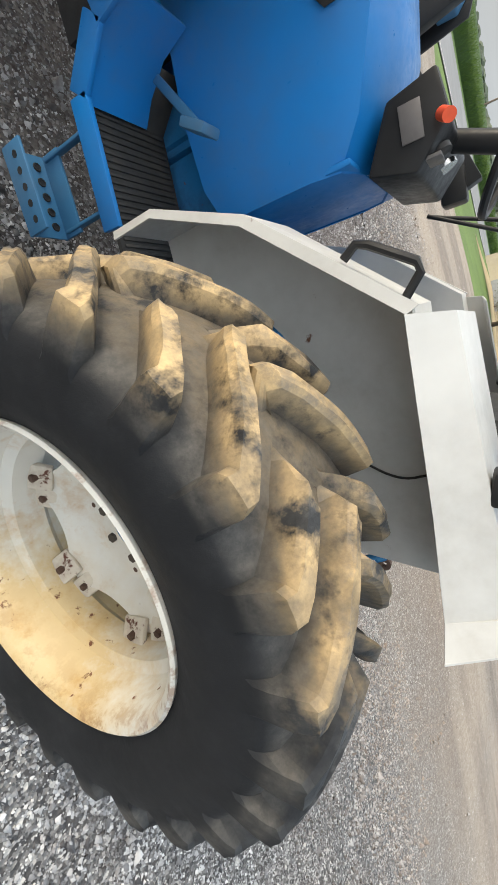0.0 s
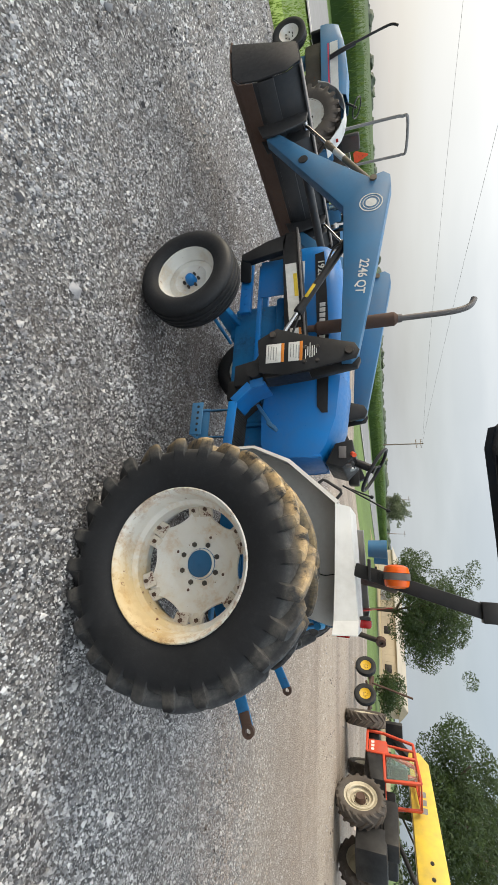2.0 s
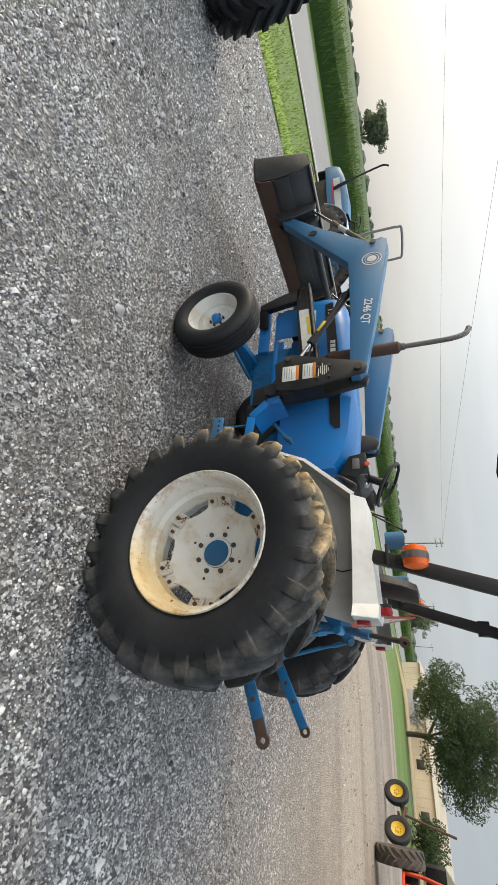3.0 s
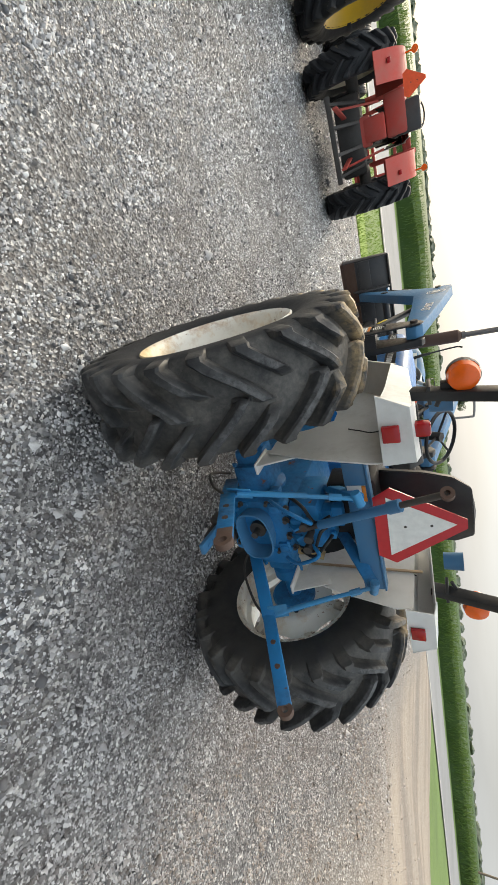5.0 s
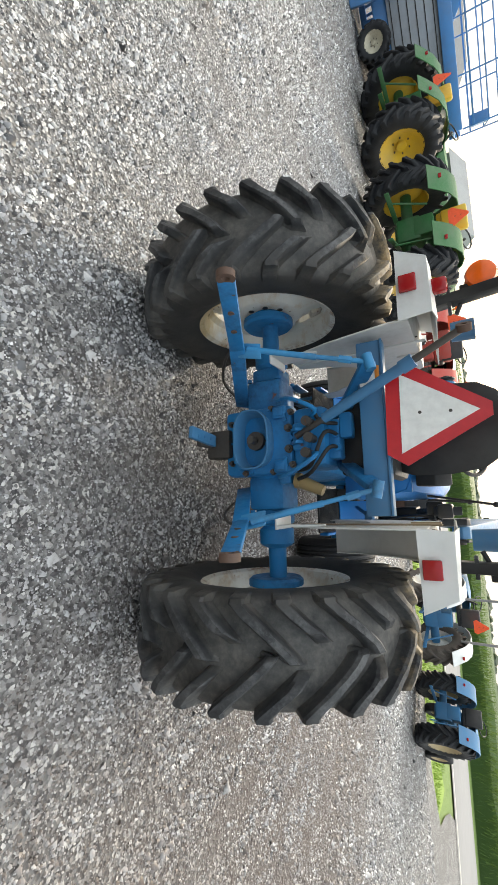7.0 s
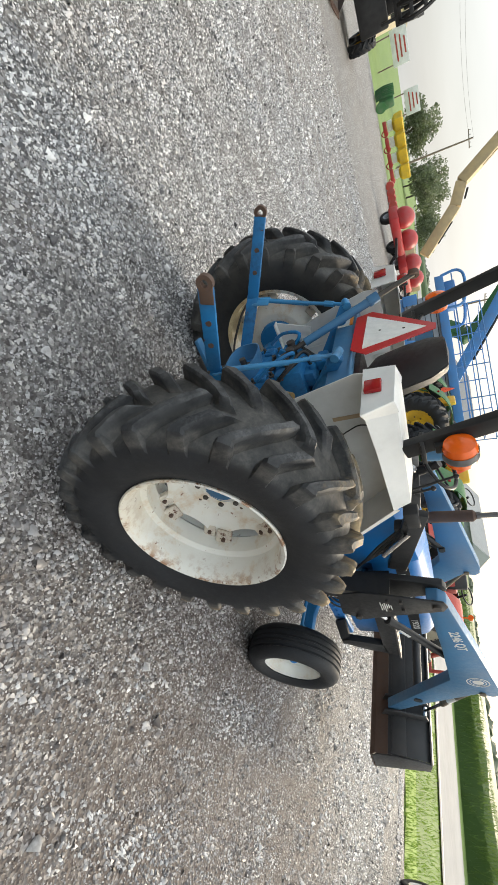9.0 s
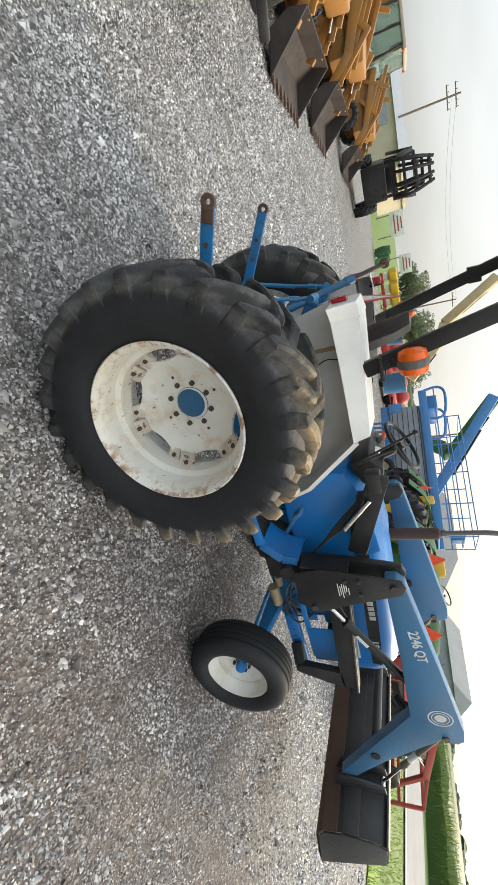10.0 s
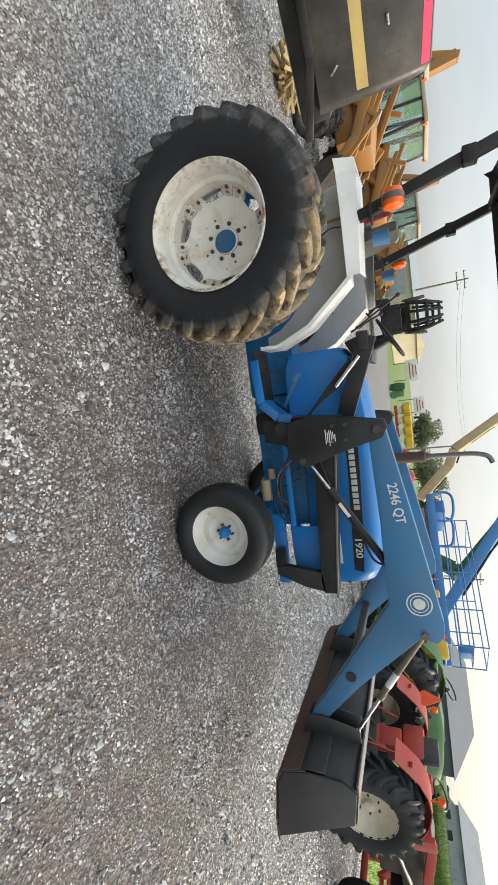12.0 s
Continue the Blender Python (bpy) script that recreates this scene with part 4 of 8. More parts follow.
for q, (x0, x1) in enumerate(((0.07, 0.20), (0.0, 0.16), (-0.06, -0.18))):
    bm = bmesh.new()
    tube(bm, curve_pts([(x0, -0.19, 1.27), (x0 * 1.2, -0.27, 1.24 - 0.02 * q), (x1, -0.26, 1.14), (x1 * 1.15, -0.18, 1.03)], 5), 0.011)
    part("hydraulic_hose", bm, M["hose"], tractor, "black hydraulic hose")
bm = bmesh.new()
rod(bm, (0.24, -0.14, 1.02), (0.30, -0.14, 1.16), 0.04, 0.03)
rod(bm, (0.235, -0.14, 1.0), (0.24, -0.14, 1.03), 0.045)
part("filter_can", bm, worn("dull_brass_paint", (0.30, 0.20, 0.07), amount=0.6), tractor, "small dull brass filter can")
bm = bmesh.new()
box(bm, (-0.27, -0.262, 1.475), (0.10, 0.006, 0.10), 0.001)
st = part("warning_sticker", bm, M["sticker"], tractor, "white warning sticker with an orange band")
bm = bmesh.new()
box(bm, (-0.27, -0.264, 1.515), (0.10, 0.006, 0.022), 0.001)
part("orange_band", bm, M["orange_sticker"], st)


def tri_sheet(bm, pts, y, t):
    tmp = bmesh.new()
    f = tmp.faces.new([tmp.verts.new((x, y, z)) for x, z in pts])
    g = bmesh.ops.extrude_face_region(tmp, geom=[f])
    bmesh.ops.translate(tmp, vec=(0, t, 0), verts=[v for v in g["geom"] if isinstance(v, bmesh.types.BMVert)])
    bmesh.ops.recalc_face_normals(tmp, faces=tmp.faces)
    return merge(bm, tmp)


def slow_sign(parent, at, width, border, fill, m=None, truncated=True):
    h = width * 0.90
    k = 0.20 * width
    out = [(-width / 2, k * 0.9), (-width / 2 + k * 0.55, 0), (width / 2 - k * 0.55, 0), (width / 2, k * 0.9), (k * 0.3, h), (-k * 0.3, h)]
    bm = bmesh.new()
    tri_sheet(bm, out, 0, 0.004)
    s = part("slow_vehicle_sign", bm, border, parent, "red-bordered triangular slow-vehicle sign", smooth=0)
    inn = [(-width * 0.385, width * 0.13), (width * 0.385, width * 0.13), (0, width * 0.80)]
    bm = bmesh.new()
    tri_sheet(bm, inn, -0.003, 0.004)
    part("sign_centre", bm, fill, s, smooth=0)
    for z in (0.3, 0.56):
        bm = bmesh.new()
        rod(bm, (0, -0.004, width * z), (0, 0.004, width * z), 0.008)
        part("rivet", bm, M["iron"], s)
    s.matrix_local = Matrix.Translation(at) @ (m if m is not None else Matrix())
    return s


slow_sign(tractor, (-0.055, -0.285, 1.548), 0.512, M["red_reflector"], M["sticker"], Matrix.Rotation(radians(2), 4, "Y") @ Matrix.Rotation(radians(-8), 4, "X"))
bm = bmesh.new()
rows = []
for z, y, w in ((1.52, 0.05, 0.20), (1.62, -0.03, 0.235), (1.80, -0.07, 0.24), (1.95, -0.10, 0.22), (2.04, -0.12, 0.16)):
    rows.append([Vector((w * x, y + 0.05 * abs(x) ** 2, z)) for x in (-1, -0.8, -0.4, 0, 0.4, 0.8, 1)])
sheet(bm, rows, 0.07)
bmesh.ops.bevel(bm, geom=bm.edges[:], offset=0.006, segments=2, affect="EDGES")
part("seat_back", bm, M["vinyl"], tractor, "black vinyl seat back")
bm = bmesh.new()
box(bm, (0, 0.15, 1.50), (0.48, 0.46, 0.10), 0.04)
part("seat_cushion", bm, M["vinyl"], tractor, "black vinyl seat cushion")

# white fenders
OUT = [(0.870, 0.905), (0.876, 1.06), (0.763, 1.335), (0.46, 1.68), (0.30, 1.685), (-0.30, 1.69), (-0.345, 1.68)]
for s in (-1, 1):
    bm = bmesh.new()
    sheet(bm, [[(s * 0.50, y, z) for y, z in OUT], [(s * 0.74, y, z) for y, z in OUT]], 0.006)
    lip = [(0.870, 0.905), (0.876, 1.06), (0.763, 1.335), (0.46, 1.69)]
    low = [(0.846, 0.908), (0.853, 1.055), (0.741, 1.319), (0.445, 1.663)]
    sheet(bm, [[(s * 0.742, y, z) for y, z in lip], [(s * 0.750, y, z) for y, z in low]], 0.006)
    fender = part("fender", bm, M["fender"], tractor, "white sheet-steel rear fender")
    bm = bmesh.new()
    side_poly = [(0.870, 0.905), (0.876, 1.06), (0.763, 1.335), (0.46, 1.68), (-0.33, 1.69), (-0.345, 1.60), (-0.26, 1.25), (-0.16, 0.98), (0.06, 0.98), (0.12, 1.16), (0.22, 1.30), (0.34, 1.30), (0.47, 1.25), (0.60, 1.15), (0.70, 1.02), (0.74, 0.905)]
    plate(bm, side_poly, s * 0.494, s * 0.502, 0)
    part("fender_side", bm, M["fender"], fender, "grey-white inner wall of the fender")
    bm = bmesh.new()
    sk = [[(s * 0.752, 0.447, 1.660), (s * 0.71, 0.43, 1.755), (s * 0.48, 0.41, 1.775)], [(s * 0.768, -0.02, 1.660), (s * 0.725, -0.02, 1.782), (s * 0.47, -0.02, 1.80)], [(s * 0.805, -0.28, 1.658), (s * 0.765, -0.28, 1.80), (s * 0.49, -0.28, 1.815)]]
    sheet(bm, [list(map(Vector, r)) for r in sk], 0.006)
    part("fender_top", bm, M["white"], fender, "clean white fender top with a sloped outer edge")
    bm = bmesh.new()
    tri_sheet(bm, [(s * 0.86, 1.655), (s * 0.79, 1.797), (s * 0.505, 1.803), (s * 0.49, 1.648)], -0.355, 0.006)
    sheet(bm, [[Vector((s * 0.86, -0.355, 1.655)), Vector((s * 0.79, -0.355, 1.797)), Vector((s * 0.505, -0.355, 1.803))], [Vector((s * 0.805, -0.28, 1.658)), Vector((s * 0.767, -0.27, 1.806)), Vector((s * 0.492, -0.27, 1.82))]], 0.005)
    part("fender_rear_panel", bm, M["white"], fender, "white rear panel of the fender")
    bm = bmesh.new()
    box(bm, (s * 0.667, -0.368, 1.705), (0.085, 0.024, 0.08), 0.006)
    part("tail_light", bm, M["red_lens"], fender, "square red tail light")
    bm = bmesh.new()
    beam(bm, (s * 0.49, 0.17, 1.56), (s * 0.49, 0.16, 1.72), 0.012, 0.03)
    beam(bm, (s * 0.49, -0.02, 1.0), (s * 0.49, -0.04, 1.74), 0.012, 0.02)
    if s > 0:
        beam(bm, (0.5045, -0.075, 1.42), (0.5045, -0.085, 1.685), 0.005, 0.026, 0.002)
    part("fender_rib", bm, M["fender"] if s < 0 else M["rust_streak"], fender, "" if s < 0 else "rust-stained seam on the inner wall")
    bm = bmesh.new()
    tube(bm, curve_pts([(s * 0.515, 0.05, 1.42), (s * 0.52, 0.0, 1.50), (s * 0.515, -0.02, 1.56), (s * 0.52, -0.01, 1.64), (s * 0.515, -0.05, 1.70)], 4), 0.004, 6)
    part("wire", bm, M["hose"], fender)
    bm = bmesh.new()
    plate(bm, [(-0.30, 0.93), (-0.10, 0.93), (-0.13, 1.16), (-0.20, 1.18)], s * 0.482, s * 0.492, 0.002)
    box(bm, (s * 0.47, -0.20, 0.935), (0.07, 0.2, 0.012), 0.003)
    part("fender_bracket", bm, M["fender"], fender)
    if s < 0:
        bm = bmesh.new()
        tube(bm, [(-0.69, 0.598, 1.535), (-0.69, 0.622, 1.568), (-0.69, 0.612, 1.595), (-0.69, 0.548, 1.690), (-0.69, 0.525, 1.694), (-0.69, 0.478, 1.655)], 0.011)
        part("grab_handle", bm, M["black"], fender, "black grab handle")

bm = bmesh.new()
box(bm, (-0.649, -0.294, 1.835), (0.075, 0.05, 0.08), 0.015)
lamp = part("side_lamp", bm, M["red_lens"], tractor, "small red lamp on top of the fender")
bm = bmesh.new()
box(bm, (-0.649, -0.262, 1.825), (0.06, 0.02, 0.09), 0.006)
part("lamp_base", bm, M["black"], lamp)

# roll bar, canopy and warning lamps
for s in (-1, 1):
    bm = bmesh.new()
    beam(bm, (s * 0.70, 0.03, 1.78), (s * 0.68, -0.27, 2.90), 0.055, 0.085, 0.008, (0, 1, 0))
    box(bm, (s * 0.70, 0.03, 1.87), (0.10, 0.13, 0.02), 0.004)
    box(bm, (s * 0.70, -0.165, 2.53), (0.075, 0.115, 0.09), 0.006)
    part("roll_bar_post", bm, M["black"], tractor, "black roll-bar post")
    bm = bmesh.new()
    lathe(bm, [(-0.07, 0.001), (-0.066, 0.045), (-0.055, 0.068), (-0.022, 0.076), (-0.02, 0.07), (0.02, 0.07), (0.022, 0.076), (0.055, 0.068), (0.066, 0.045), (0.07, 0.001)], 28)
    lamp = part("warning_lamp", bm, M["amber"], tractor, "round amber warning lamp on the roll bar")
    lamp.matrix_local = Matrix.Translation((s * 0.785, 0.0, 2.03)) @ Matrix.Rotation(radians(90), 4, "Z")
    bm = bmesh.new()
    lathe(bm, [(-0.02, 0.079), (0.02, 0.079)], 28)
    bmesh.ops.solidify(bm, geom=bm.faces[:], thickness=0.004)
    part("lamp_band", bm, M["grey_print"], lamp)
    bm = bmesh.new()
    box(bm, (s * 0.735, 0.0, 1.95), (0.05, 0.05, 0.05), 0.008)
    rod(bm, (s * 0.62, 0.02, 1.90), (s * 0.74, 0.01, 1.955), 0.012)
    part("lamp_bracket", bm, M["black"], tractor)
    bm = bmesh.new()
    rod(bm, (s * 0.58, 0.17, 1.86), (s * 0.58, 0.17, 1.98), 0.055, 0.06, 20)
    part("work_light", bm, M["arm_blue"], tractor, "round blue work light on the fender")
bm = bmesh.new()
beam(bm, (-0.70, -0.27, 2.88), (0.70, -0.27, 2.88), 0.06, 0.06)
part("roll_bar_top", bm, M["black"], tractor, "black top bar of the roll bar")
bm = bmesh.new()
rows = []
for y, z in ((-0.55, 2.93), (-0.50, 2.97), (0.35, 2.98), (1.20, 2.97), (1.40, 3.02)):
    rows.append([Vector((x, y, z - d)) for x, d in ((-0.61, 0.09), (-0.57, 0.02), (-0.3, 0.0), (0.3, 0.0), (0.57, 0.02), (0.61, 0.09))])
sheet(bm, rows, 0.03)
for s in (-1, 1):
    beam(bm, (s * 0.45, -0.27, 2.91), (s * 0.45, 1.1, 2.93), 0.03, 0.03)
part("canopy", bm, M["black"], tractor, "black sun canopy on the roll bar")

# cowl, hood and engine
bm = bmesh.new()
rows = []
for y, zt, zl, w in ((0.90, 1.50, 1.02, 0.31), (1.02, 1.585, 0.98, 0.335), (1.25, 1.66, 0.97, 0.345), (1.625, 1.70, 1.0, 0.35)):
    rows.append([Vector((x * w, y, z)) for x, z in ((-0.97, zl), (-1.0, zl + 0.2), (-1.0, zt - 0.14), (-0.9, zt - 0.05), (-0.5, zt), (0, zt + 0.01), (0.5, zt), (0.9, zt - 0.05), (1.0, zt - 0.14), (1.0, zl + 0.2), (0.97, zl))])
sheet(bm, rows, 0.01)
cowl = part("cowl", bm, M["blue"], tractor, "glossy blue cowl panels beside the dash")
bm = bmesh.new()
box(bm, (0, 0.915, 1.24), (0.60, 0.02, 0.50), 0.006)
box(bm, (0, 0.90, 1.0), (0.2, 0.03, 0.1), 0.006)
part("dash_panel", bm, M["blue"], cowl, "blue panel under the dash")
bm = bmesh.new()
rows = []
for y, zt, zl, w in ((1.635, 1.70, 1.27, 0.34), (2.1, 1.70, 1.25, 0.34), (2.6, 1.685, 1.235, 0.335), (2.95, 1.655, 1.23, 0.325), (3.05, 1.60, 1.235, 0.30), (3.075, 1.50, 1.25, 0.285)):
    rows.append([Vector((x * w, y, z)) for x, z in ((-0.99, zl), (-1.0, zl + 0.12), (-1.0, zt - 0.17), (-0.93, zt - 0.085), (-0.72, zt - 0.03), (-0.5, zt - 0.012), (-0.28, zt - 0.018), (0, zt), (0.28, zt - 0.018), (0.5, zt - 0.012), (0.72, zt - 0.03), (0.93, zt - 0.085), (1.0, zt - 0.17), (1.0, zl + 0.12), (0.99, zl))])
sheet(bm, rows, 0.008)
hood = part("hood", bm, M["blue"], tractor, "glossy blue engine hood with raised ribs")
for s in (-1, 1):
    bm = bmesh.new()
    rows = [[Vector((s * 0.3415, y, zl)), Vector((s * 0.3415, y, zl + 0.105))] for y, zl in ((1.64, 1.455), (2.1, 1.445), (2.6, 1.425))] + [[Vector((s * 0.3335, 2.93, 1.415)), Vector((s * 0.3335, 2.95, 1.50))]]
    rows[2] = [Vector((s * 0.337, 2.6, 1.425)), Vector((s * 0.337, 2.6, 1.525))]
    sheet(bm, rows, 0.002)
    stripe = part("stripe", bm, M["black"], hood, "black decal stripe on the hood")
    bm = bmesh.new()
    rows = [[Vector((s * 0.3545, y, zl)), Vector((s * 0.3545, y, zl + h))] for y, zl, h in ((1.27, 1.50, 0.05), (1.33, 1.46, 0.09), (1.62, 1.455, 0.10))]
    sheet(bm, rows, 0.002)
    part("cowl_stripe", bm, M["black"], cowl, "black decal stripe on the cowl")
    x = 1.80
    r = random.Random(21)
    for k in range(10):
        w = r.uniform(0.044, 0.058)
        bm = bmesh.new()
        box(bm, (s * 0.344, x + w / 2, 1.494), (0.003, w * 0.86, 0.052), 0.0005)
        part("maker_bar", bm, M["sticker"], stripe)
        x += w + 0.006
    me = text_mesh("1920", 0.085)
    me.materials.append(M["sticker"])
    t = new("lettering", me)
    t.parent = stripe
    t.matrix_local = side_frame(s, s * 0.3415, 2.62 if s > 0 else 2.85, 1.447) @ Matrix.Scale(1.15, 4, (1, 0, 0))
    bm = bmesh.new()
    box(bm, (s * 0.337, 2.73, 1.30), (0.004, 0.28, 0.035), 0.0005)
    part("model_bar", bm, M["sticker"], hood)
bm = bmesh.new()
box(bm, (0, 3.03, 1.10), (0.50, 0.10, 0.36), 0.02)
for k in range(9):
    box(bm, (0, 3.085, 0.96 + 0.035 * k), (0.46, 0.02, 0.014), 0.003)
part("grille", bm, M["black"], tractor, "black front grille")
bm = bmesh.new()
box(bm, (0, 1.9, 0.82), (0.34, 1.3, 0.5), 0.03)
box(bm, (0, 2.1, 1.12), (0.42, 1.0, 0.22), 0.03)
for k in range(4):
    rod(bm, (0.2, 1.75 + 0.2 * k, 1.15), (0.28, 1.75 + 0.2 * k, 1.12), 0.03)
    rod(bm, (-0.2, 1.75 + 0.2 * k, 1.15), (-0.28, 1.75 + 0.2 * k, 1.12), 0.03)
box(bm, (0, 1.45, 0.86), (0.40, 0.35, 0.52), 0.04)
part("engine", bm, M["greasy_blue"], tractor, "greasy blue engine block")
for s in (-1, 1):
    bm = bmesh.new()
    box(bm, (s * 0.345, 2.72, 1.06), (0.012, 0.42, 0.36), 0.006)
    box(bm, (s * 0.345, 2.15, 1.20), (0.012, 0.72, 0.09), 0.006)
    box(bm, (s * 0.33, 2.3, 0.885), (0.03, 1.2, 0.05), 0.01)
    part("side_panel", bm, M["blue"], tractor, "blue engine side panel")
    bm = bmesh.new()
    box(bm, (s * 0.28, 2.75, 0.72), (0.06, 0.7, 0.12), 0.015)
    for k in range(6):
        rod(bm, (s * 0.312, 2.5 + 0.09 * k, 0.72), (s * 0.322, 2.5 + 0.09 * k, 0.72), 0.014, n=6)
    part("front_frame_rail", bm, M["blue"], tractor, "blue front frame rail with bolts")
bm = bmesh.new()
rod(bm, (0.30, 2.05, 0.64), (0.30, 2.25, 0.64), 0.05)
rod(bm, (0.27, 1.95, 0.70), (0.27, 2.05, 0.70), 0.035)
part("oil_filter", bm, worn("tan_filter_paint", (0.42, 0.33, 0.2), amount=0.4), tractor, "tan oil filter")
bm = bmesh.new()
for k in range(4):
    tube(bm, curve_pts([(0.30, 1.75 + 0.1 * k, 1.0), (0.36, 1.9 + 0.1 * k, 0.88 - 0.05 * k), (0.34, 2.15 + 0.1 * k, 0.80), (0.28, 2.4, 0.85 + 0.03 * k)], 5), 0.009)
part("engine_hose", bm, M["hose"], tractor)
bm = bmesh.new()
tube(bm, curve_pts([(0.34, 1.85, 0.98), (0.37, 2.0, 0.80), (0.34, 2.22, 0.78), (0.31, 2.3, 0.9)], 5), 0.006)
part("fuel_line", bm, M["pipe"], tractor)

# exhaust
bm = bmesh.new()
lathe(bm, [(0, 0.001), (0, 0.03), (0.03, 0.056), (0.66, 0.056), (0.69, 0.03), (0.69, 0.001)], 24)
at_pose(bm, Matrix.Translation((-0.425, 2.04, 1.44)) @ Matrix.Rotation(radians(-90), 4, "Y"))
muffler = part("muffler", bm, M["rust"], tractor, "brown rusty upright muffler")
bm = bmesh.new()
tube(bm, curve_pts([(-0.425, 2.04, 2.10), (-0.425, 2.04, 2.35), (-0.425, 2.045, 2.55), (-0.425, 2.075, 2.66), (-0.425, 2.14, 2.70)], 5), 0.024, 14)
rod(bm, (-0.425, 2.04, 2.13), (-0.425, 2.04, 2.16), 0.034)
part("exhaust_pipe", bm, M["pipe"], muffler, "dull steel exhaust pipe, bent forward")
bm = bmesh.new()
tube(bm, curve_pts([(-0.30, 2.04, 1.2), (-0.42, 2.04, 1.3), (-0.425, 2.04, 1.46)], 5), 0.03, 12)
part("exhaust_elbow", bm, M["rust"], muffler)

# dash and steering
bm = bmesh.new()
plate(bm, [(0.86, 1.52), (1.03, 1.60), (1.06, 1.74), (0.93, 1.76), (0.82, 1.66)], -0.26, 0.26, 0.012)
dash = part("dash", bm, M["black"], tractor, "black instrument console")
bm = bmesh.new()
box(bm, (-0.264, 0.95, 1.66), (0.006, 0.10, 0.06), 0.002)
box(bm, (-0.20, 0.85, 1.70), (0.10, 0.01, 0.05), 0.002)
part("switch_panel", bm, M["pipe"], dash)
bm = bmesh.new()
rod(bm, (-0.28, 0.93, 1.74), (-0.34, 0.90, 1.76), 0.018)
part("signal_lens", bm, M["sign_orange"], dash, "small orange signal lens")
for x, r0 in ((-0.16, M["black"]), (0.02, M["chrome"])):
    bm = bmesh.new()
    rod(bm, (x, 0.88, 1.70), (x, 0.865, 1.705), 0.045, n=20)
    part("gauge", bm, r0, dash)
bm = bmesh.new()
tilt = Matrix.Translation((0, 0.86, 1.90)) @ Matrix.Rotation(radians(30), 4, "X")
tube(bm, [tilt @ Vector((0.20 * math.cos(a), 0.20 * math.sin(a), 0)) for a in (2 * math.pi * k / 36 for k in range(36))], 0.014, 8, True)
for k in range(3):
    a = 2 * math.pi * (k / 3) + 0.5
    tube(bm, [tilt @ Vector((0, 0, -0.03)), tilt @ Vector((0.2 * math.cos(a), 0.2 * math.sin(a), 0))], 0.009, 6)
rod(bm, tilt @ Vector((0, 0, -0.04)), tilt @ Vector((0, 0, 0.005)), 0.035)
part("steering_wheel", bm, M["black"], tractor, "thin black steering wheel")
bm = bmesh.new()
rod(bm, (0, 0.96, 1.68), tilt @ Vector((0, 0, -0.03)), 0.035)
part("steering_column", bm, M["black"], tractor)
for x, e in ((0.33, (0.40, 0.58, 2.0)), (0.36, (0.38, 0.70, 1.86))):
    bm = bmesh.new()
    rod(bm, (x, 0.80, 1.60), e, 0.008)
    tmp = bmesh.new()
    bmesh.ops.create_uvsphere(tmp, u_segments=10, v_segments=8, radius=0.018)
    merge(bm, tmp, Matrix.Translation(e))
    part("lever", bm, M["black"], tractor, "thin control lever with a black knob")
# loader valve stack on the right of the cowl
bm = bmesh.new()
beam(bm, (0.46, 1.50, 1.50), (0.44, 0.86, 1.74), 0.06, 0.14)
box(bm, (0.44, 0.90, 1.70), (0.10, 0.16, 0.10), 0.015)
box(bm, (0.42, 1.10, 1.62), (0.10, 0.18, 0.12), 0.015)
part("loader_control", bm, M["black"], tractor, "black loader valve and control stand")
bm = bmesh.new()
rod(bm, (0.52, 1.25, 1.45), (0.50, 1.02, 1.66), 0.018)
part("control_cable_end", bm, M["chrome"], tractor)
bm = bmesh.new()
for k in range(4):
    tube(bm, curve_pts([(0.46 + 0.02 * k, 1.0, 1.62), (0.48, 1.2, 1.42 + 0.03 * k), (0.50, 1.4, 1.25), (0.48 + 0.02 * k, 1.55, 1.1)], 5), 0.010)
part("loader_hose", bm, M["hose"], tractor)

# platforms, pedals and step
for s in (-1, 1):
    bm = bmesh.new()
    sheet(bm, [[(s * 0.24, 0.84, 0.77), (s * 0.60, 0.84, 0.77)], [(s * 0.24, 1.30, 0.79), (s * 0.60, 1.30, 0.79)], [(s * 0.24, 1.43, 0.93), (s * 0.60, 1.43, 0.93)]], 0.015)
    plat = part("foot_plate", bm, M["mat"], tractor, "ribbed black foot plate")
    for k in range(20):
        bm = bmesh.new()
        box(bm, (s * 0.42, 0.86 + 0.022 * k, 0.788 + 0.001 * k), (0.33, 0.010, 0.008), 0.002)
        part("rib", bm, M["mat"], plat)
    bm = bmesh.new()
    for p, q in (((0.93, 0.785), (1.31, 0.805)), ((1.31, 0.805), (1.45, 0.945)), ((1.45, 0.945), (1.47, 1.06))):
        beam(bm, (s * 0.615, *p), (s * 0.615, *q), 0.02, 0.075, 0.004)
    sheet(bm, [[(s * 0.35, 1.29, 0.812), (s * 0.62, 1.29, 0.812)], [(s * 0.35, 1.36, 0.865), (s * 0.62, 1.36, 0.865)], [(s * 0.35, 1.435, 0.955), (s * 0.62, 1.435, 0.955)], [(s * 0.35, 1.47, 1.07), (s * 0.62, 1.47, 1.07)]], 0.012)
    part("plate_edge", bm, M["blue"], plat, "blue edge of the foot plate")
    bm = bmesh.new()
    beam(bm, (s * 0.40, 1.36, 0.95), (s * 0.47, 1.14, 1.10), 0.02, 0.03)
    box(bm, (s * 0.48, 1.12, 1.115), (0.09, 0.03, 0.09), 0.006, Matrix.Rotation(radians(35), 4, "X"))
    part("pedal", bm, M["arm_blue"], tractor, "blue foot pedal")
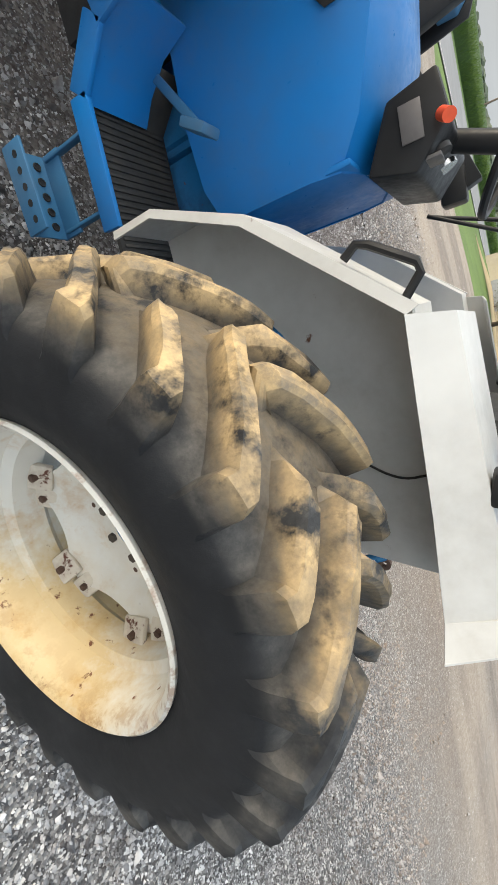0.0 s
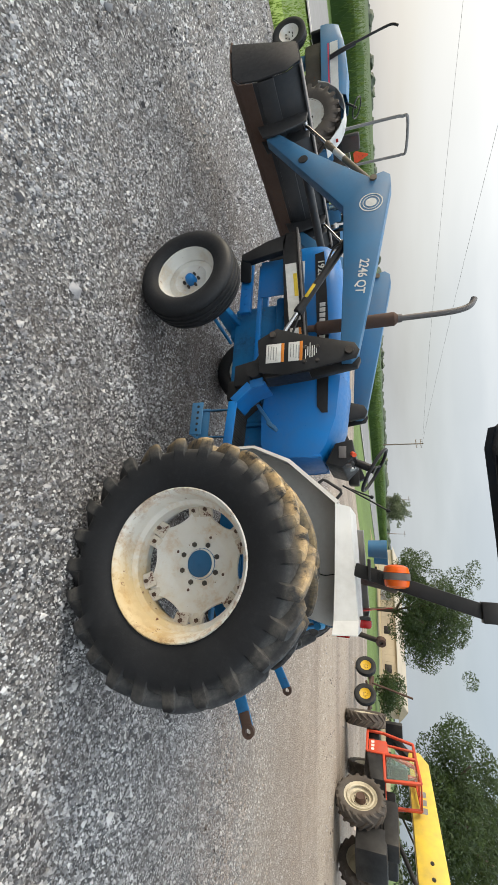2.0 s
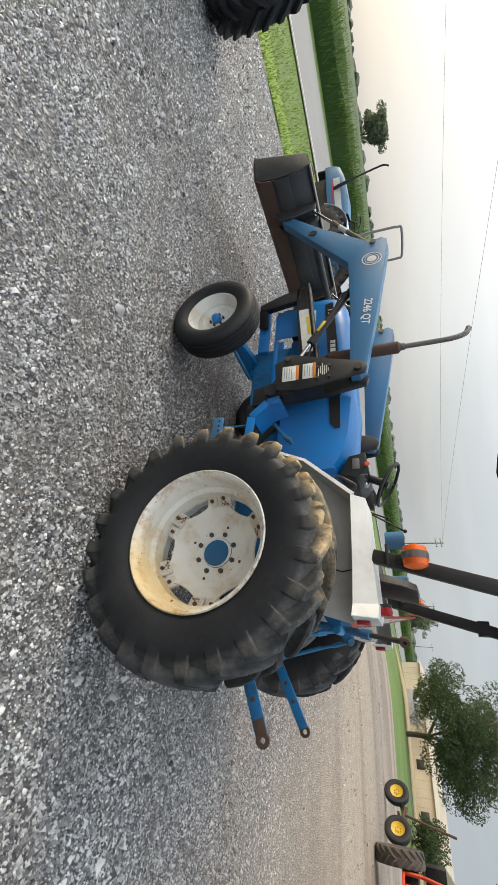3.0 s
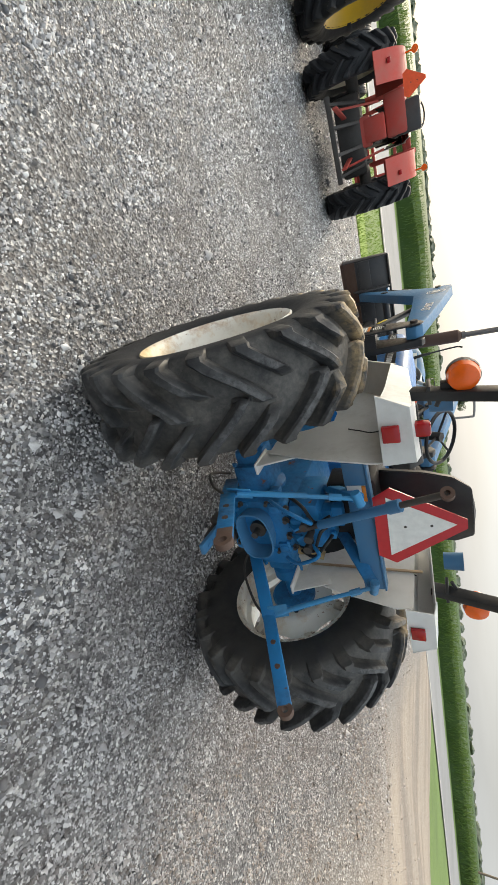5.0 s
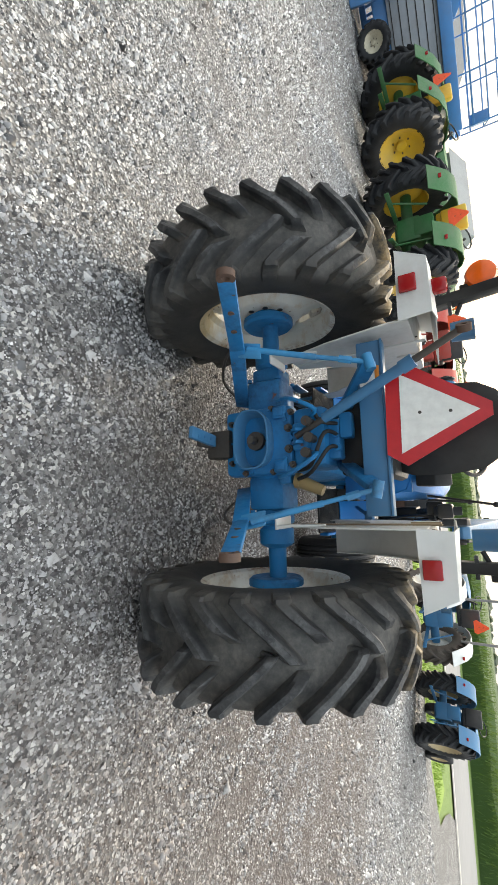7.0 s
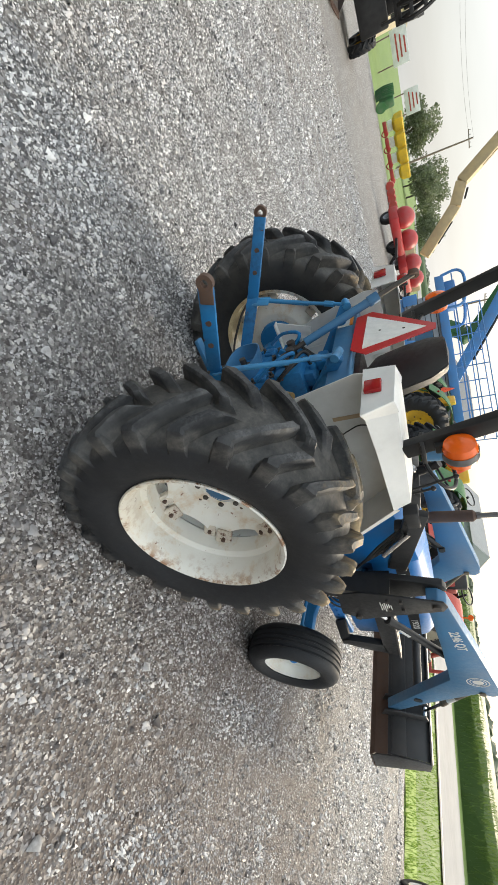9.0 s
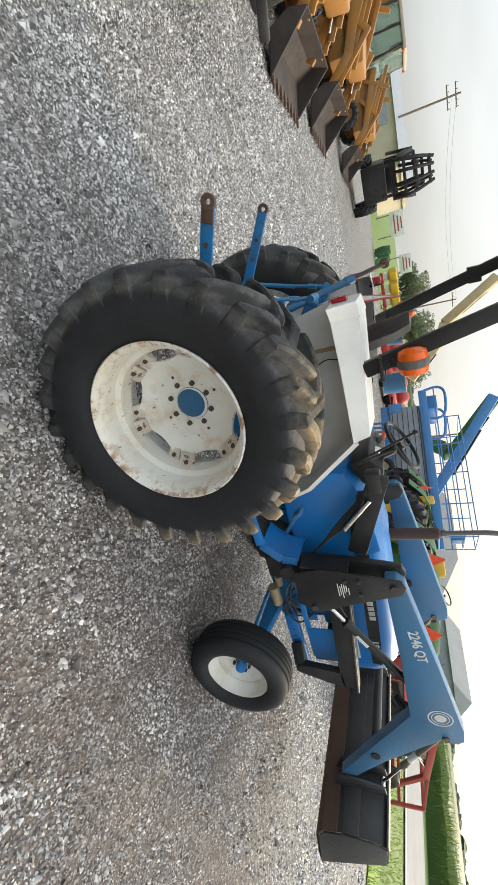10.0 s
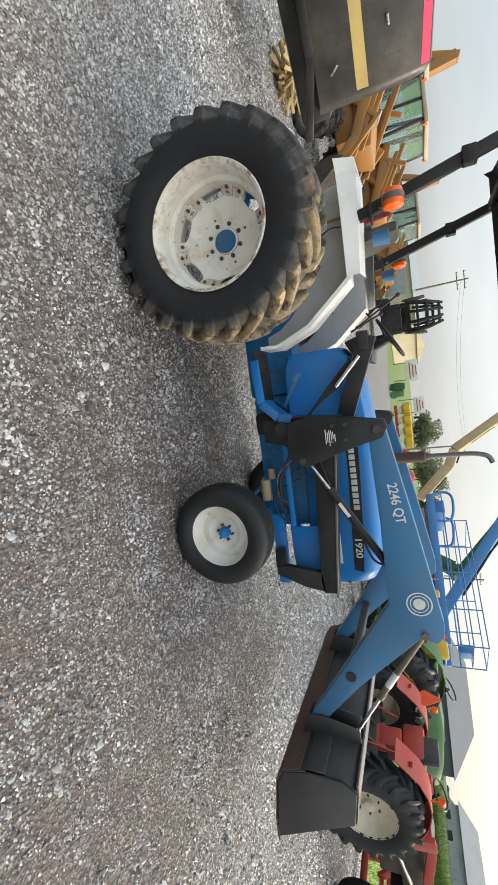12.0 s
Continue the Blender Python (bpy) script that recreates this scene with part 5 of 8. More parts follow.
bm = bmesh.new()
for x in (-0.70, -0.56):
    beam(bm, (x, 1.0, 0.53), (x, 1.28, 0.53), 0.012, 0.10, 0.003)
for y in (1.02, 1.26):
    beam(bm, (-0.56, y, 0.51), (-0.56, y, 0.78), 0.03, 0.012, 0.003)
box(bm, (-0.63, 1.14, 0.492), (0.15, 0.28, 0.008), 0.002)
step = part("step", bm, M["arm_blue"], tractor, "blue perforated boarding step")
for k in range(5):
    bm = bmesh.new()
    rod(bm, (-0.7075, 1.04 + 0.05 * k, 0.54), (-0.7065, 1.04 + 0.05 * k, 0.54), 0.012)
    part("step_hole", bm, M["black"], step)
    for x in (-0.665, -0.60):
        bm = bmesh.new()
        tube(bm, [(x + 0.012 * math.cos(a), 1.04 + 0.05 * k + 0.012 * math.sin(a), 0.497) for a in (2 * math.pi * q / 10 for q in range(10))], 0.004, 5, True)
        rod(bm, (x, 1.04 + 0.05 * k, 0.495), (x, 1.04 + 0.05 * k, 0.498), 0.010)
        part("step_hole", bm, M["black"], step)

# front axle and wheels
bm = bmesh.new()
beam(bm, (-0.62, 2.39, 0.52), (0.62, 2.39, 0.52), 0.09, 0.10, 0.012)
for s in (-1, 1):
    beam(bm, (s * 0.12, 2.39, 0.60), (s * 0.66, 2.39, 0.50), 0.08, 0.08, 0.012)
    rod(bm, (s * 0.69, 2.39, 0.32), (s * 0.69, 2.39, 0.62), 0.042)
    rod(bm, (s * 0.69, 2.39, 0.41), (s * 0.84, 2.39, 0.41), 0.035)
    rod(bm, (s * 0.66, 2.20, 0.52), (s * 0.20, 2.14, 0.56), 0.016)
    beam(bm, (s * 0.69, 2.39, 0.55), (s * 0.66, 2.19, 0.52), 0.03, 0.035)
box(bm, (0, 2.39, 0.62), (0.26, 0.30, 0.22), 0.03)
part("front_axle", bm, M["greasy_blue"], tractor, "blue front axle with tie rods")
FT = [(-0.085, 0.215), (-0.10, 0.212), (-0.122, 0.25), (-0.132, 0.30), (-0.126, 0.355), (-0.11, 0.385), (-0.098, 0.398), (-0.085, 0.404), (-0.072, 0.407), (-0.066, 0.392), (-0.058, 0.392), (-0.052, 0.411), (-0.028, 0.413), (-0.022, 0.397), (-0.014, 0.397), (-0.008, 0.414)]
FT = [(x * 1.15, 0.262 + (r - 0.212) * 0.857) for x, r in FT]
FT = FT + [(-x, r) for x, r in FT[::-1]]
for s in (-1, 1):
    bm = bmesh.new()
    prof = [(0.085, 0.208), (0.094, 0.224), (0.086, 0.229), (0.075, 0.215), (0.03, 0.205), (0.0, 0.182), (-0.05, 0.182), (-0.07, 0.205), (-0.09, 0.224), (-0.094, 0.21), (-0.05, 0.172), (0.01, 0.172), (0.035, 0.195)]
    lathe(bm, [(s * x * 1.15, r * 1.21) for x, r in prof], 48, closed=True)
    bmesh.ops.recalc_face_normals(bm, faces=bm.faces)
    fw = part("front_wheel", bm, M["rim"], tractor, "white front wheel with a blue hub")
    fw.matrix_local = Matrix.Translation((s * 0.885, 2.385, 0.42)) @ Matrix.Rotation(radians(0), 4, "Z")
    bm = bmesh.new()
    lathe(bm, FT, 64)
    part("tyre", bm, M["tyre"], fw, "ribbed black front tyre")
    bm = bmesh.new()
    rows = []
    for rr, x in ((0.035, -0.02), (0.09, -0.02), (0.14, -0.005), (0.150, 0.006), (0.224, -0.004)):
        row = [Vector((s * x, rr * math.cos(2 * math.pi * k / 40), rr * math.sin(2 * math.pi * k / 40))) for k in range(40)]
        rows.append(row + [row[0]])
    sheet(bm, rows, 0.008)
    part("wheel_disc", bm, M["rim"], fw, "white dished wheel disc")
    bm = bmesh.new()
    lathe(bm, [(s * x, r) for x, r in ((-0.03, 0.05), (0.02, 0.046), (0.045, 0.036), (0.055, 0.02), (0.057, 0.0005))], 24)
    part("hub_cap", bm, M["blue"], fw, "domed blue hub cap")
    for k in range(6):
        a = 2 * math.pi * k / 6 + 0.3
        bm = bmesh.new()
        bolt_head(bm, (0, 0, 0), 0.013, 0.03, s)
        b = part("bolt", bm, M["iron"], fw)
        b.location = (s * -0.008, 0.068 * math.cos(a), 0.068 * math.sin(a))

# front loader
ARM = [(1.575, 1.69), (1.57, 1.77), (1.63, 1.825), (2.45, 1.985), (3.20, 2.12), (3.32, 2.115), (3.37, 2.06), (3.34, 1.94), (3.82, 1.42), (4.23, 1.04), (4.22, 0.98), (4.15, 0.955), (3.07, 1.715), (2.4, 1.715), (1.69, 1.69)]
for s in (-1, 1):
    bm = bmesh.new()
    plate(bm, ARM, s * 0.585, s * 0.69, 0.008)
    arm = part("loader_arm", bm, M["arm_blue"], tractor, "faded blue bent loader arm")
    bm = bmesh.new()
    rod(bm, (s * 0.575, 3.74, 1.345), (s * 0.70, 3.74, 1.345), 0.045)
    part("cross_tube_end", bm, M["black"], arm)
    me = text_mesh("2246 QT", 0.105)
    me.materials.append(M["sticker"])
    t = new("lettering", me)
    t.parent = arm
    slope = math.atan2(0.05, 0.36)
    m = side_frame(s, s * 0.692, 2.06 if s > 0 else 2.47, 1.795 if s > 0 else 1.853)
    t.matrix_local = m @ Matrix.Rotation(slope * s, 4, "Z") @ Matrix.Scale(0.85, 4, (1, 0, 0))
    # round maker's badge: plain rings
    for r0, r1, mt in ((0.088, 0.098, M["sticker"]), (0.064, 0.070, M["sticker"]), (0.0, 0.046, M["sticker"])):
        bm = bmesh.new()
        if r0:
            lathe(bm, [(0.0, r0), (0.0015, r0), (0.0015, r1), (0.0, r1)], 40, closed=True)
        else:
            lathe(bm, [(0.0, 0.001), (0.0015, 0.001), (0.0015, r1), (0.0, r1)], 32, closed=True)
        bmesh.ops.recalc_face_normals(bm, faces=bm.faces)
        b = part("badge", bm, mt, arm, "plain round white badge ring" if r0 > 0.08 else "")
        b.location = (s * 0.691, 3.045, 1.95)
        b.scale = (s, 1, 1)
    # lift cylinder
    a, b = Vector((s * 0.60, 1.83, 1.15)), Vector((s * 0.60, 2.81, 1.765))
    bm = bmesh.new()
    rod(bm, a.lerp(b, 0.30), b, 0.034)
    rod(bm, a.lerp(b, 0.28), a.lerp(b, 0.33), 0.039)
    rod(bm, b + Vector((s * -0.05, 0, 0)), b + Vector((s * 0.07, 0, 0)), 0.035)
    cyl = part("lift_cylinder", bm, M["black"], tractor, "black hydraulic lift cylinder")
    bm = bmesh.new()
    rod(bm, a, a.lerp(b, 0.32), 0.017)
    part("cylinder_rod", bm, M["chrome"], cyl, "bright steel piston rod")
    bm = bmesh.new()
    beam(bm, a.lerp(b, 0.40) + Vector((s * 0.035, 0, 0)), a.lerp(b, 0.52) + Vector((s * 0.035, 0, 0)), 0.004, 0.03)
    part("cylinder_label", bm, M["sticker"] if s > 0 else M["yellow_sticker"], cyl)
    # bucket cylinder
    a, b = Vector((s * 0.63, 3.31, 1.975)), Vector((s * 0.63, 4.29, 1.34))
    bm = bmesh.new()
    rod(bm, a, a.lerp(b, 0.62), 0.027)
    rod(bm, a.lerp(b, 0.60), a.lerp(b, 0.65), 0.032)
    rod(bm, a + Vector((s * -0.06, 0, 0)), a + Vector((s * 0.075, 0, 0)), 0.03)
    cyl = part("bucket_cylinder", bm, M["dirty_cylinder"], tractor, "hydraulic bucket cylinder caked with tan dirt")
    bm = bmesh.new()
    rod(bm, a.lerp(b, 0.6), b, 0.016)
    rod(bm, b + Vector((s * -0.04, 0, 0)), b + Vector((s * 0.05, 0, 0)), 0.026)
    part("cylinder_rod", bm, M["chrome"], cyl, "bright steel piston rod")
    bm = bmesh.new()
    rod(bm, a.lerp(b, 0.40), a.lerp(b, 0.53), 0.0285)
    part("cylinder_band", bm, M["rim"], cyl, "pale worn band round the cylinder")
    bm = bmesh.new()
    tube(bm, curve_pts([(s * 0.57, 2.78, 1.72), (s * 0.585, 2.72, 1.62), (s * 0.57, 2.5, 1.53), (s * 0.56, 2.2, 1.36), (s * 0.55, 1.85, 1.25)], 6), 0.010)
    part("hydraulic_hose", bm, M["hose"], arm)
    # upright tower
    bm = bmesh.new()
    tower = [(1.555, 1.81), (1.62, 1.835), (1.685, 1.80), (1.80, 1.42), (1.89, 1.18), (1.80, 1.02), (1.70, 0.96), (1.66, 0.78), (1.47, 0.78), (1.46, 1.15), (1.49, 1.45)]
    plate(bm, tower, s * 0.52, s * 0.575, 0.006)
    plate(bm, tower[:6] + [(1.50, 1.05), (1.46, 1.25), (1.49, 1.45)], s * 0.700, s * 0.715, 0.004)
    sheet(bm, [[(s * 0.575, 1.49, 1.45), (s * 0.70, 1.49, 1.45)], [(s * 0.575, 1.46, 1.1), (s * 0.70, 1.46, 1.1)]], 0.012)
    tow = part("loader_tower", bm, M["black"], tractor, "black loader mounting tower")
    for y, z, r in ((1.62, 1.76, 0.032), (1.83, 1.15, 0.026), (1.56, 1.42, 0.014), (1.68, 1.42, 0.014), (1.56, 1.52, 0.014), (1.68, 1.52, 0.014)):
        bm = bmesh.new()
        rod(bm, (s * 0.69, y, z), (s * 0.735, y, z), r)
        part("pin", bm, M["iron"], tow)
    if s < 0:
        for z, h in ((1.10, 0.15), (1.285, 0.115)):
            bm = bmesh.new()
            box(bm, (-0.717, 1.66, z + h / 2), (0.003, 0.17, h), 0.0005)
            lab = part("warning_sticker", bm, M["sticker"], tow, "white warning sticker with an orange band")
            bm = bmesh.new()
            box(bm, (-0.7185, 1.66, z + h - 0.012), (0.003, 0.17, 0.024), 0.0005)
            part("orange_band", bm, M["orange_sticker"], lab)
            for k in range(4):
                bm = bmesh.new()
                box(bm, (-0.7185, 1.67 - 0.006 * k, z + 0.02 + 0.022 * k), (0.003, 0.12, 0.005), 0)
                part("print_bar", bm, M["grey_print"], lab)
    for k in range(6):
        bm = bmesh.new()
        box(bm, (s * 0.717, 1.645 + 0.006 * (k % 3), 1.425 + 0.017 * k if s < 0 else 1.36 + 0.015 * k), (0.003, (0.12, 0.08, 0.13, 0.1, 0.09, 0.06)[k], 0.007), 0)
        part("logo_bar", bm, M["sticker"], tow)
    # mounting rail beside the engine and its leg to the front frame
    bm = bmesh.new()
    plate(bm, [(1.62, 1.42), (3.09, 1.285), (3.09, 1.15), (2.99, 1.13), (1.75, 1.20), (1.62, 1.22)], s * 0.42, s * 0.50, 0.006)
    plate(bm, [(3.08, 1.17), (2.90, 1.15), (2.84, 0.80), (2.87, 0.72), (2.93, 0.72), (3.04, 0.98)], s * 0.43, s * 0.50, 0.006)
    beam(bm, (s * 0.46, 2.88, 0.76), (s * 0.33, 2.74, 0.72), 0.06, 0.10)
    rail = part("loader_rail", bm, M["black"], tractor, "black loader side rail")
    bm = bmesh.new()
    beam(bm, (s * 0.51, 1.8, 1.385), (s * 0.51, 3.12, 1.27), 0.02, 0.02)
    part("rail_edge", bm, M["pipe"], rail, "bare steel rod on the rail")
    if s < 0:
        bm = bmesh.new()
        rows = [[Vector((-0.5025, y, z)), Vector((-0.5025, y, z + 0.105))] for y, z in ((2.10, 1.225), (2.72, 1.165))]
        sheet(bm, rows, 0.002)
        lab = part("decal", bm, M["sticker"], rail, "long white decal with yellow patches")
        bm = bmesh.new()
        sheet(bm, [[Vector((-0.5045, y, z)), Vector((-0.5045, y, z + 0.035))] for y, z in ((2.35, 1.27), (2.60, 1.245))], 0.002)
        part("yellow_patch", bm, M["yellow_sticker"], lab)
        bm = bmesh.new()
        sheet(bm, [[Vector((-0.5025, y, z)), Vector((-0.5025, y, z + 0.10))] for y, z in ((1.88, 1.25), (2.02, 1.235))], 0.002)
        part("decal", bm, M["sticker"], rail)
        bm = bmesh.new()
        sheet(bm, [[Vector((-0.5045, y, z)), Vector((-0.5045, y, z + 0.02))] for y, z in ((1.88, 1.33), (2.02, 1.315))], 0.002)
        part("orange_band", bm, M["orange_sticker"], rail)
bm = bmesh.new()
rod(bm, (-0.58, 3.74, 1.345), (0.58, 3.74, 1.345), 0.045)
part("loader_cross_tube", bm, M["bucket"], tractor, "black cross tube between the loader arms")
bm = bmesh.new()
beam(bm, (-0.52, 1.58, 0.86), (0.52, 1.58, 0.86), 0.12, 0.12)
for s in (-1, 1):
    rod(bm, (s * 0.52, 1.56, 0.98), (s * 0.66, 1.56, 0.98), 0.065, n=20)
    box(bm, (s * 0.36, 1.50, 0.74), (0.16, 0.2, 0.16), 0.03)
part("loader_subframe", bm, M["black"], tractor, "black loader subframe under the tractor")

# bucket: back, bottom and end plates of heavy steel, open to the front
PROF = [(4.70, 1.335), (4.42, 1.375), (4.345, 1.25), (4.33, 0.98), (4.37, 0.80), (4.47, 0.73), (4.99, 0.665)]
bm = bmesh.new()
sheet(bm, [[Vector((-1.10, y, z)) for y, z in PROF], [Vector((1.10, y, z)) for y, z in PROF]], 0.014)
bucket = part("bucket", bm, M["bucket"], tractor, "wide black loader bucket with worn steel edges")
for s in (-1, 1):
    bm = bmesh.new()
    plate(bm, PROF, s * 1.10, s * 1.118, 0.003)
    part("end_plate", bm, M["bucket"], bucket)
    for x in (0.54, 0.70):
        bm = bmesh.new()
        plate(bm, [(4.34, 1.38), (4.22, 1.37), (4.14, 1.05), (4.14, 0.93), (4.38, 0.84), (4.36, 1.2)], s * x, s * (x + 0.018), 0.003)
        part("bucket_bracket", bm, M["bucket"], bucket)
bm = bmesh.new()
beam(bm, (-1.11, 4.40, 1.385), (1.11, 4.40, 1.385), 0.10, 0.02)
part("top_edge", bm, M["pipe"], bucket, "worn bright top edge of the bucket")
bm = bmesh.new()
WEAR = [(4.316, 0.93), (4.355, 0.785), (4.462, 0.710), (4.86, 0.662)]
sheet(bm, [[Vector((-1.11, y, z)) for y, z in WEAR], [Vector((1.11, y, z)) for y, z in WEAR]], 0.008)
part("wear_plate", bm, M["rust"], bucket, "brown rusted wear plate under the bucket")
bm = bmesh.new()
beam(bm, (-1.12, 4.95, 0.668), (1.12, 4.95, 0.668), 0.15, 0.02)
part("cutting_edge", bm, M["rust"], bucket, "brown worn cutting edge")
bm = bmesh.new()
beam(bm, (-1.10, 4.335, 1.05), (1.10, 4.335, 1.05), 0.05, 0.16)
part("stiffener", bm, M["bucket"], bucket)

# ---- machines round the yard ----
M["green"] = worn("green_machine_paint", (0.014, 0.12, 0.026), amount=0.4, rough=0.62)
M["yellow"] = worn("yellow_machine_paint", (0.72, 0.46, 0.02), amount=0.25, rough=0.42)
M["jack_yellow"] = worn("bright_yellow_boom_paint", (0.78, 0.56, 0.07), amount=0.25, rough=0.4)
M["red"] = worn("red_machine_paint", (0.42, 0.02, 0.022), amount=0.3, rough=0.4)
M["faded_red"] = worn("faded_red_paint", (0.42, 0.045, 0.03), amount=0.5, rough=0.68)
M["orange_red"] = worn("orange_red_paint", (0.62, 0.06, 0.015), amount=0.2, rough=0.4)
M["ochre"] = worn("ochre_loader_paint", (0.36, 0.16, 0.025), amount=0.5, rough=0.5, spots=0.2)
M["dark_bucket"] = worn("rusty_brown_bucket", (0.026, 0.018, 0.016), dirt=(0.12, 0.065, 0.035), amount=0.45, rough=0.75)
M["tan_boom"] = worn("tan_boom_paint", (0.50, 0.38, 0.20), amount=0.3, rough=0.5)
M["lift_blue"] = worn("light_blue_machine_paint", (0.05, 0.22, 0.52), amount=0.25, rough=0.45)
M["grey_hood"] = worn("dark_grey_hood_paint", (0.024, 0.023, 0.021), amount=0.3, rough=0.35)
M["cream"] = worn("gold_stripe_paint", (0.58, 0.44, 0.15), amount=0.3, rough=0.4)
M["pale_rim"] = worn("pale_cream_rim_paint", (0.60, 0.55, 0.42), dirt=(0.2, 0.13, 0.06), amount=0.7, rough=0.5, spots=0.2)
M["dusty_tyre"] = worn("dusty_brown_tyre_rubber", (0.085, 0.07, 0.058), dirt=(0.03, 0.027, 0.025), amount=0.8, rough=0.85)
M["pink"] = plain("red_pinstripe", (0.65, 0.05, 0.12), 0.4)
M["grey_sheet"] = worn("grey_ribbed_sheet", (0.30, 0.33, 0.37), amount=0.3, rough=0.45, metal=0.2)
M["shed_wall"] = worn("grey_shed_sheet", (0.27, 0.285, 0.29), amount=0.3, rough=0.5, size=6)
M["shed_roof"] = worn("pale_shed_roof", (0.42, 0.45, 0.46), amount=0.3, rough=0.5, size=6)
M["dark_sheet"] = worn("dark_grey_shed_sheet", (0.10, 0.11, 0.12), amount=0.3, rough=0.55, size=6)
M["slate_roof"] = worn("weathered_dark_roof_sheet", (0.17, 0.18, 0.19), amount=0.3, rough=0.5, size=6)
M["cream_wall"] = worn("cream_building_wall", (0.52, 0.455, 0.35), amount=0.3, rough=0.7, size=6)
M["wood"] = worn("weathered_pole_wood", (0.20, 0.155, 0.12), amount=0.4, rough=0.85)
M["straw"] = worn("straw_coloured_rope_bundle", (0.48, 0.36, 0.17), amount=0.5, rough=0.9)


def glass_mat():
    m, n, l, p = node_mat("tinted_cab_glass")
    p.inputs["Base Color"].default_value = (0.72, 0.86, 0.83, 1)
    p.inputs["Roughness"].default_value, p.inputs["Transmission Weight"].default_value, p.inputs["IOR"].default_value = 0.03, 0.9, 1.1
    return m


M["glass"] = glass_mat()


def simple_tyre(r, w, rim_r, lugs=20):
    if lugs:
        return lug_tyre(lugs, 0.2, r, w, rim_r, 5, [TREAD[i] for i in (0, 2, 5, 8, 10, 12, 14, 16, 20)])
    h = w / 2
    bm = bmesh.new()
    prof = [(-h * 0.72, rim_r), (-h * 0.95, rim_r + (r - rim_r) * 0.35), (-h, rim_r + (r - rim_r) * 0.65), (-h * 0.86, r * 0.965)]
    for k in range(3):
        x = -h * (0.70 - 0.28 * k)
        prof += [(x, r * 0.99), (x + h * 0.16, r * 0.995), (x + h * 0.19, r * 0.96), (x + h * 0.25, r * 0.96)]
    prof = prof + [(-x, q) for x, q in prof[::-1]]
    lathe(bm, prof, 40)
    bmesh.ops.recalc_face_normals(bm, faces=bm.faces)
    return bm


def simple_rim(r, w, side, dish=0.4):
    bm = bmesh.new()
    h = w / 2
    prof = [(h * 0.72, r), (h * 0.78, r * 1.04), (h * 0.7, r * 1.05), (-h * 0.7, r * 1.03), (-h * 0.72, r * 0.98), (-h * 0.2, r * 0.86), (h * dish - 0.03, r * 0.84), (h * (dish - 0.5), r * 0.45), (h * (dish - 0.5), 0.001), (h * (dish - 0.5) + 0.02, 0.001), (h * (dish - 0.5) + 0.02, r * 0.42), (h * dish, r * 0.80), (h * 0.6, r * 0.9)]
    lathe(bm, [(side * x, q) for x, q in prof], 32, closed=True)
    bmesh.ops.recalc_face_normals(bm, faces=bm.faces)
    return bm


def add_wheel(parent, name, at, r, w, rim_r, side, rim_mat, lugs=20, tyre_mat=None, label=""):
    wheel = part(name, simple_rim(rim_r, w, side), rim_mat, parent, label)
    wheel.location = at
    part("tyre", simple_tyre(r, w, rim_r, lugs), tyre_mat or M["tyre"], wheel)
    bm = bmesh.new()
    rod(bm, (side * -0.1 * w, 0, 0), (side * 0.12 * w, 0, 0), rim_r * 0.28, rim_r * 0.22)
    part("hub", bm, rim_mat, wheel)
    for k in range(6):
        bm = bmesh.new()
        a = 2 * math.pi * k / 6
        rod(bm, (0, rim_r * 0.4 * math.cos(a), rim_r * 0.4 * math.sin(a)), (side * 0.03, rim_r * 0.4 * math.cos(a), rim_r * 0.4 * math.sin(a)), 0.014, n=6)
        part("bolt", bm, M["iron"], wheel)
    return wheel


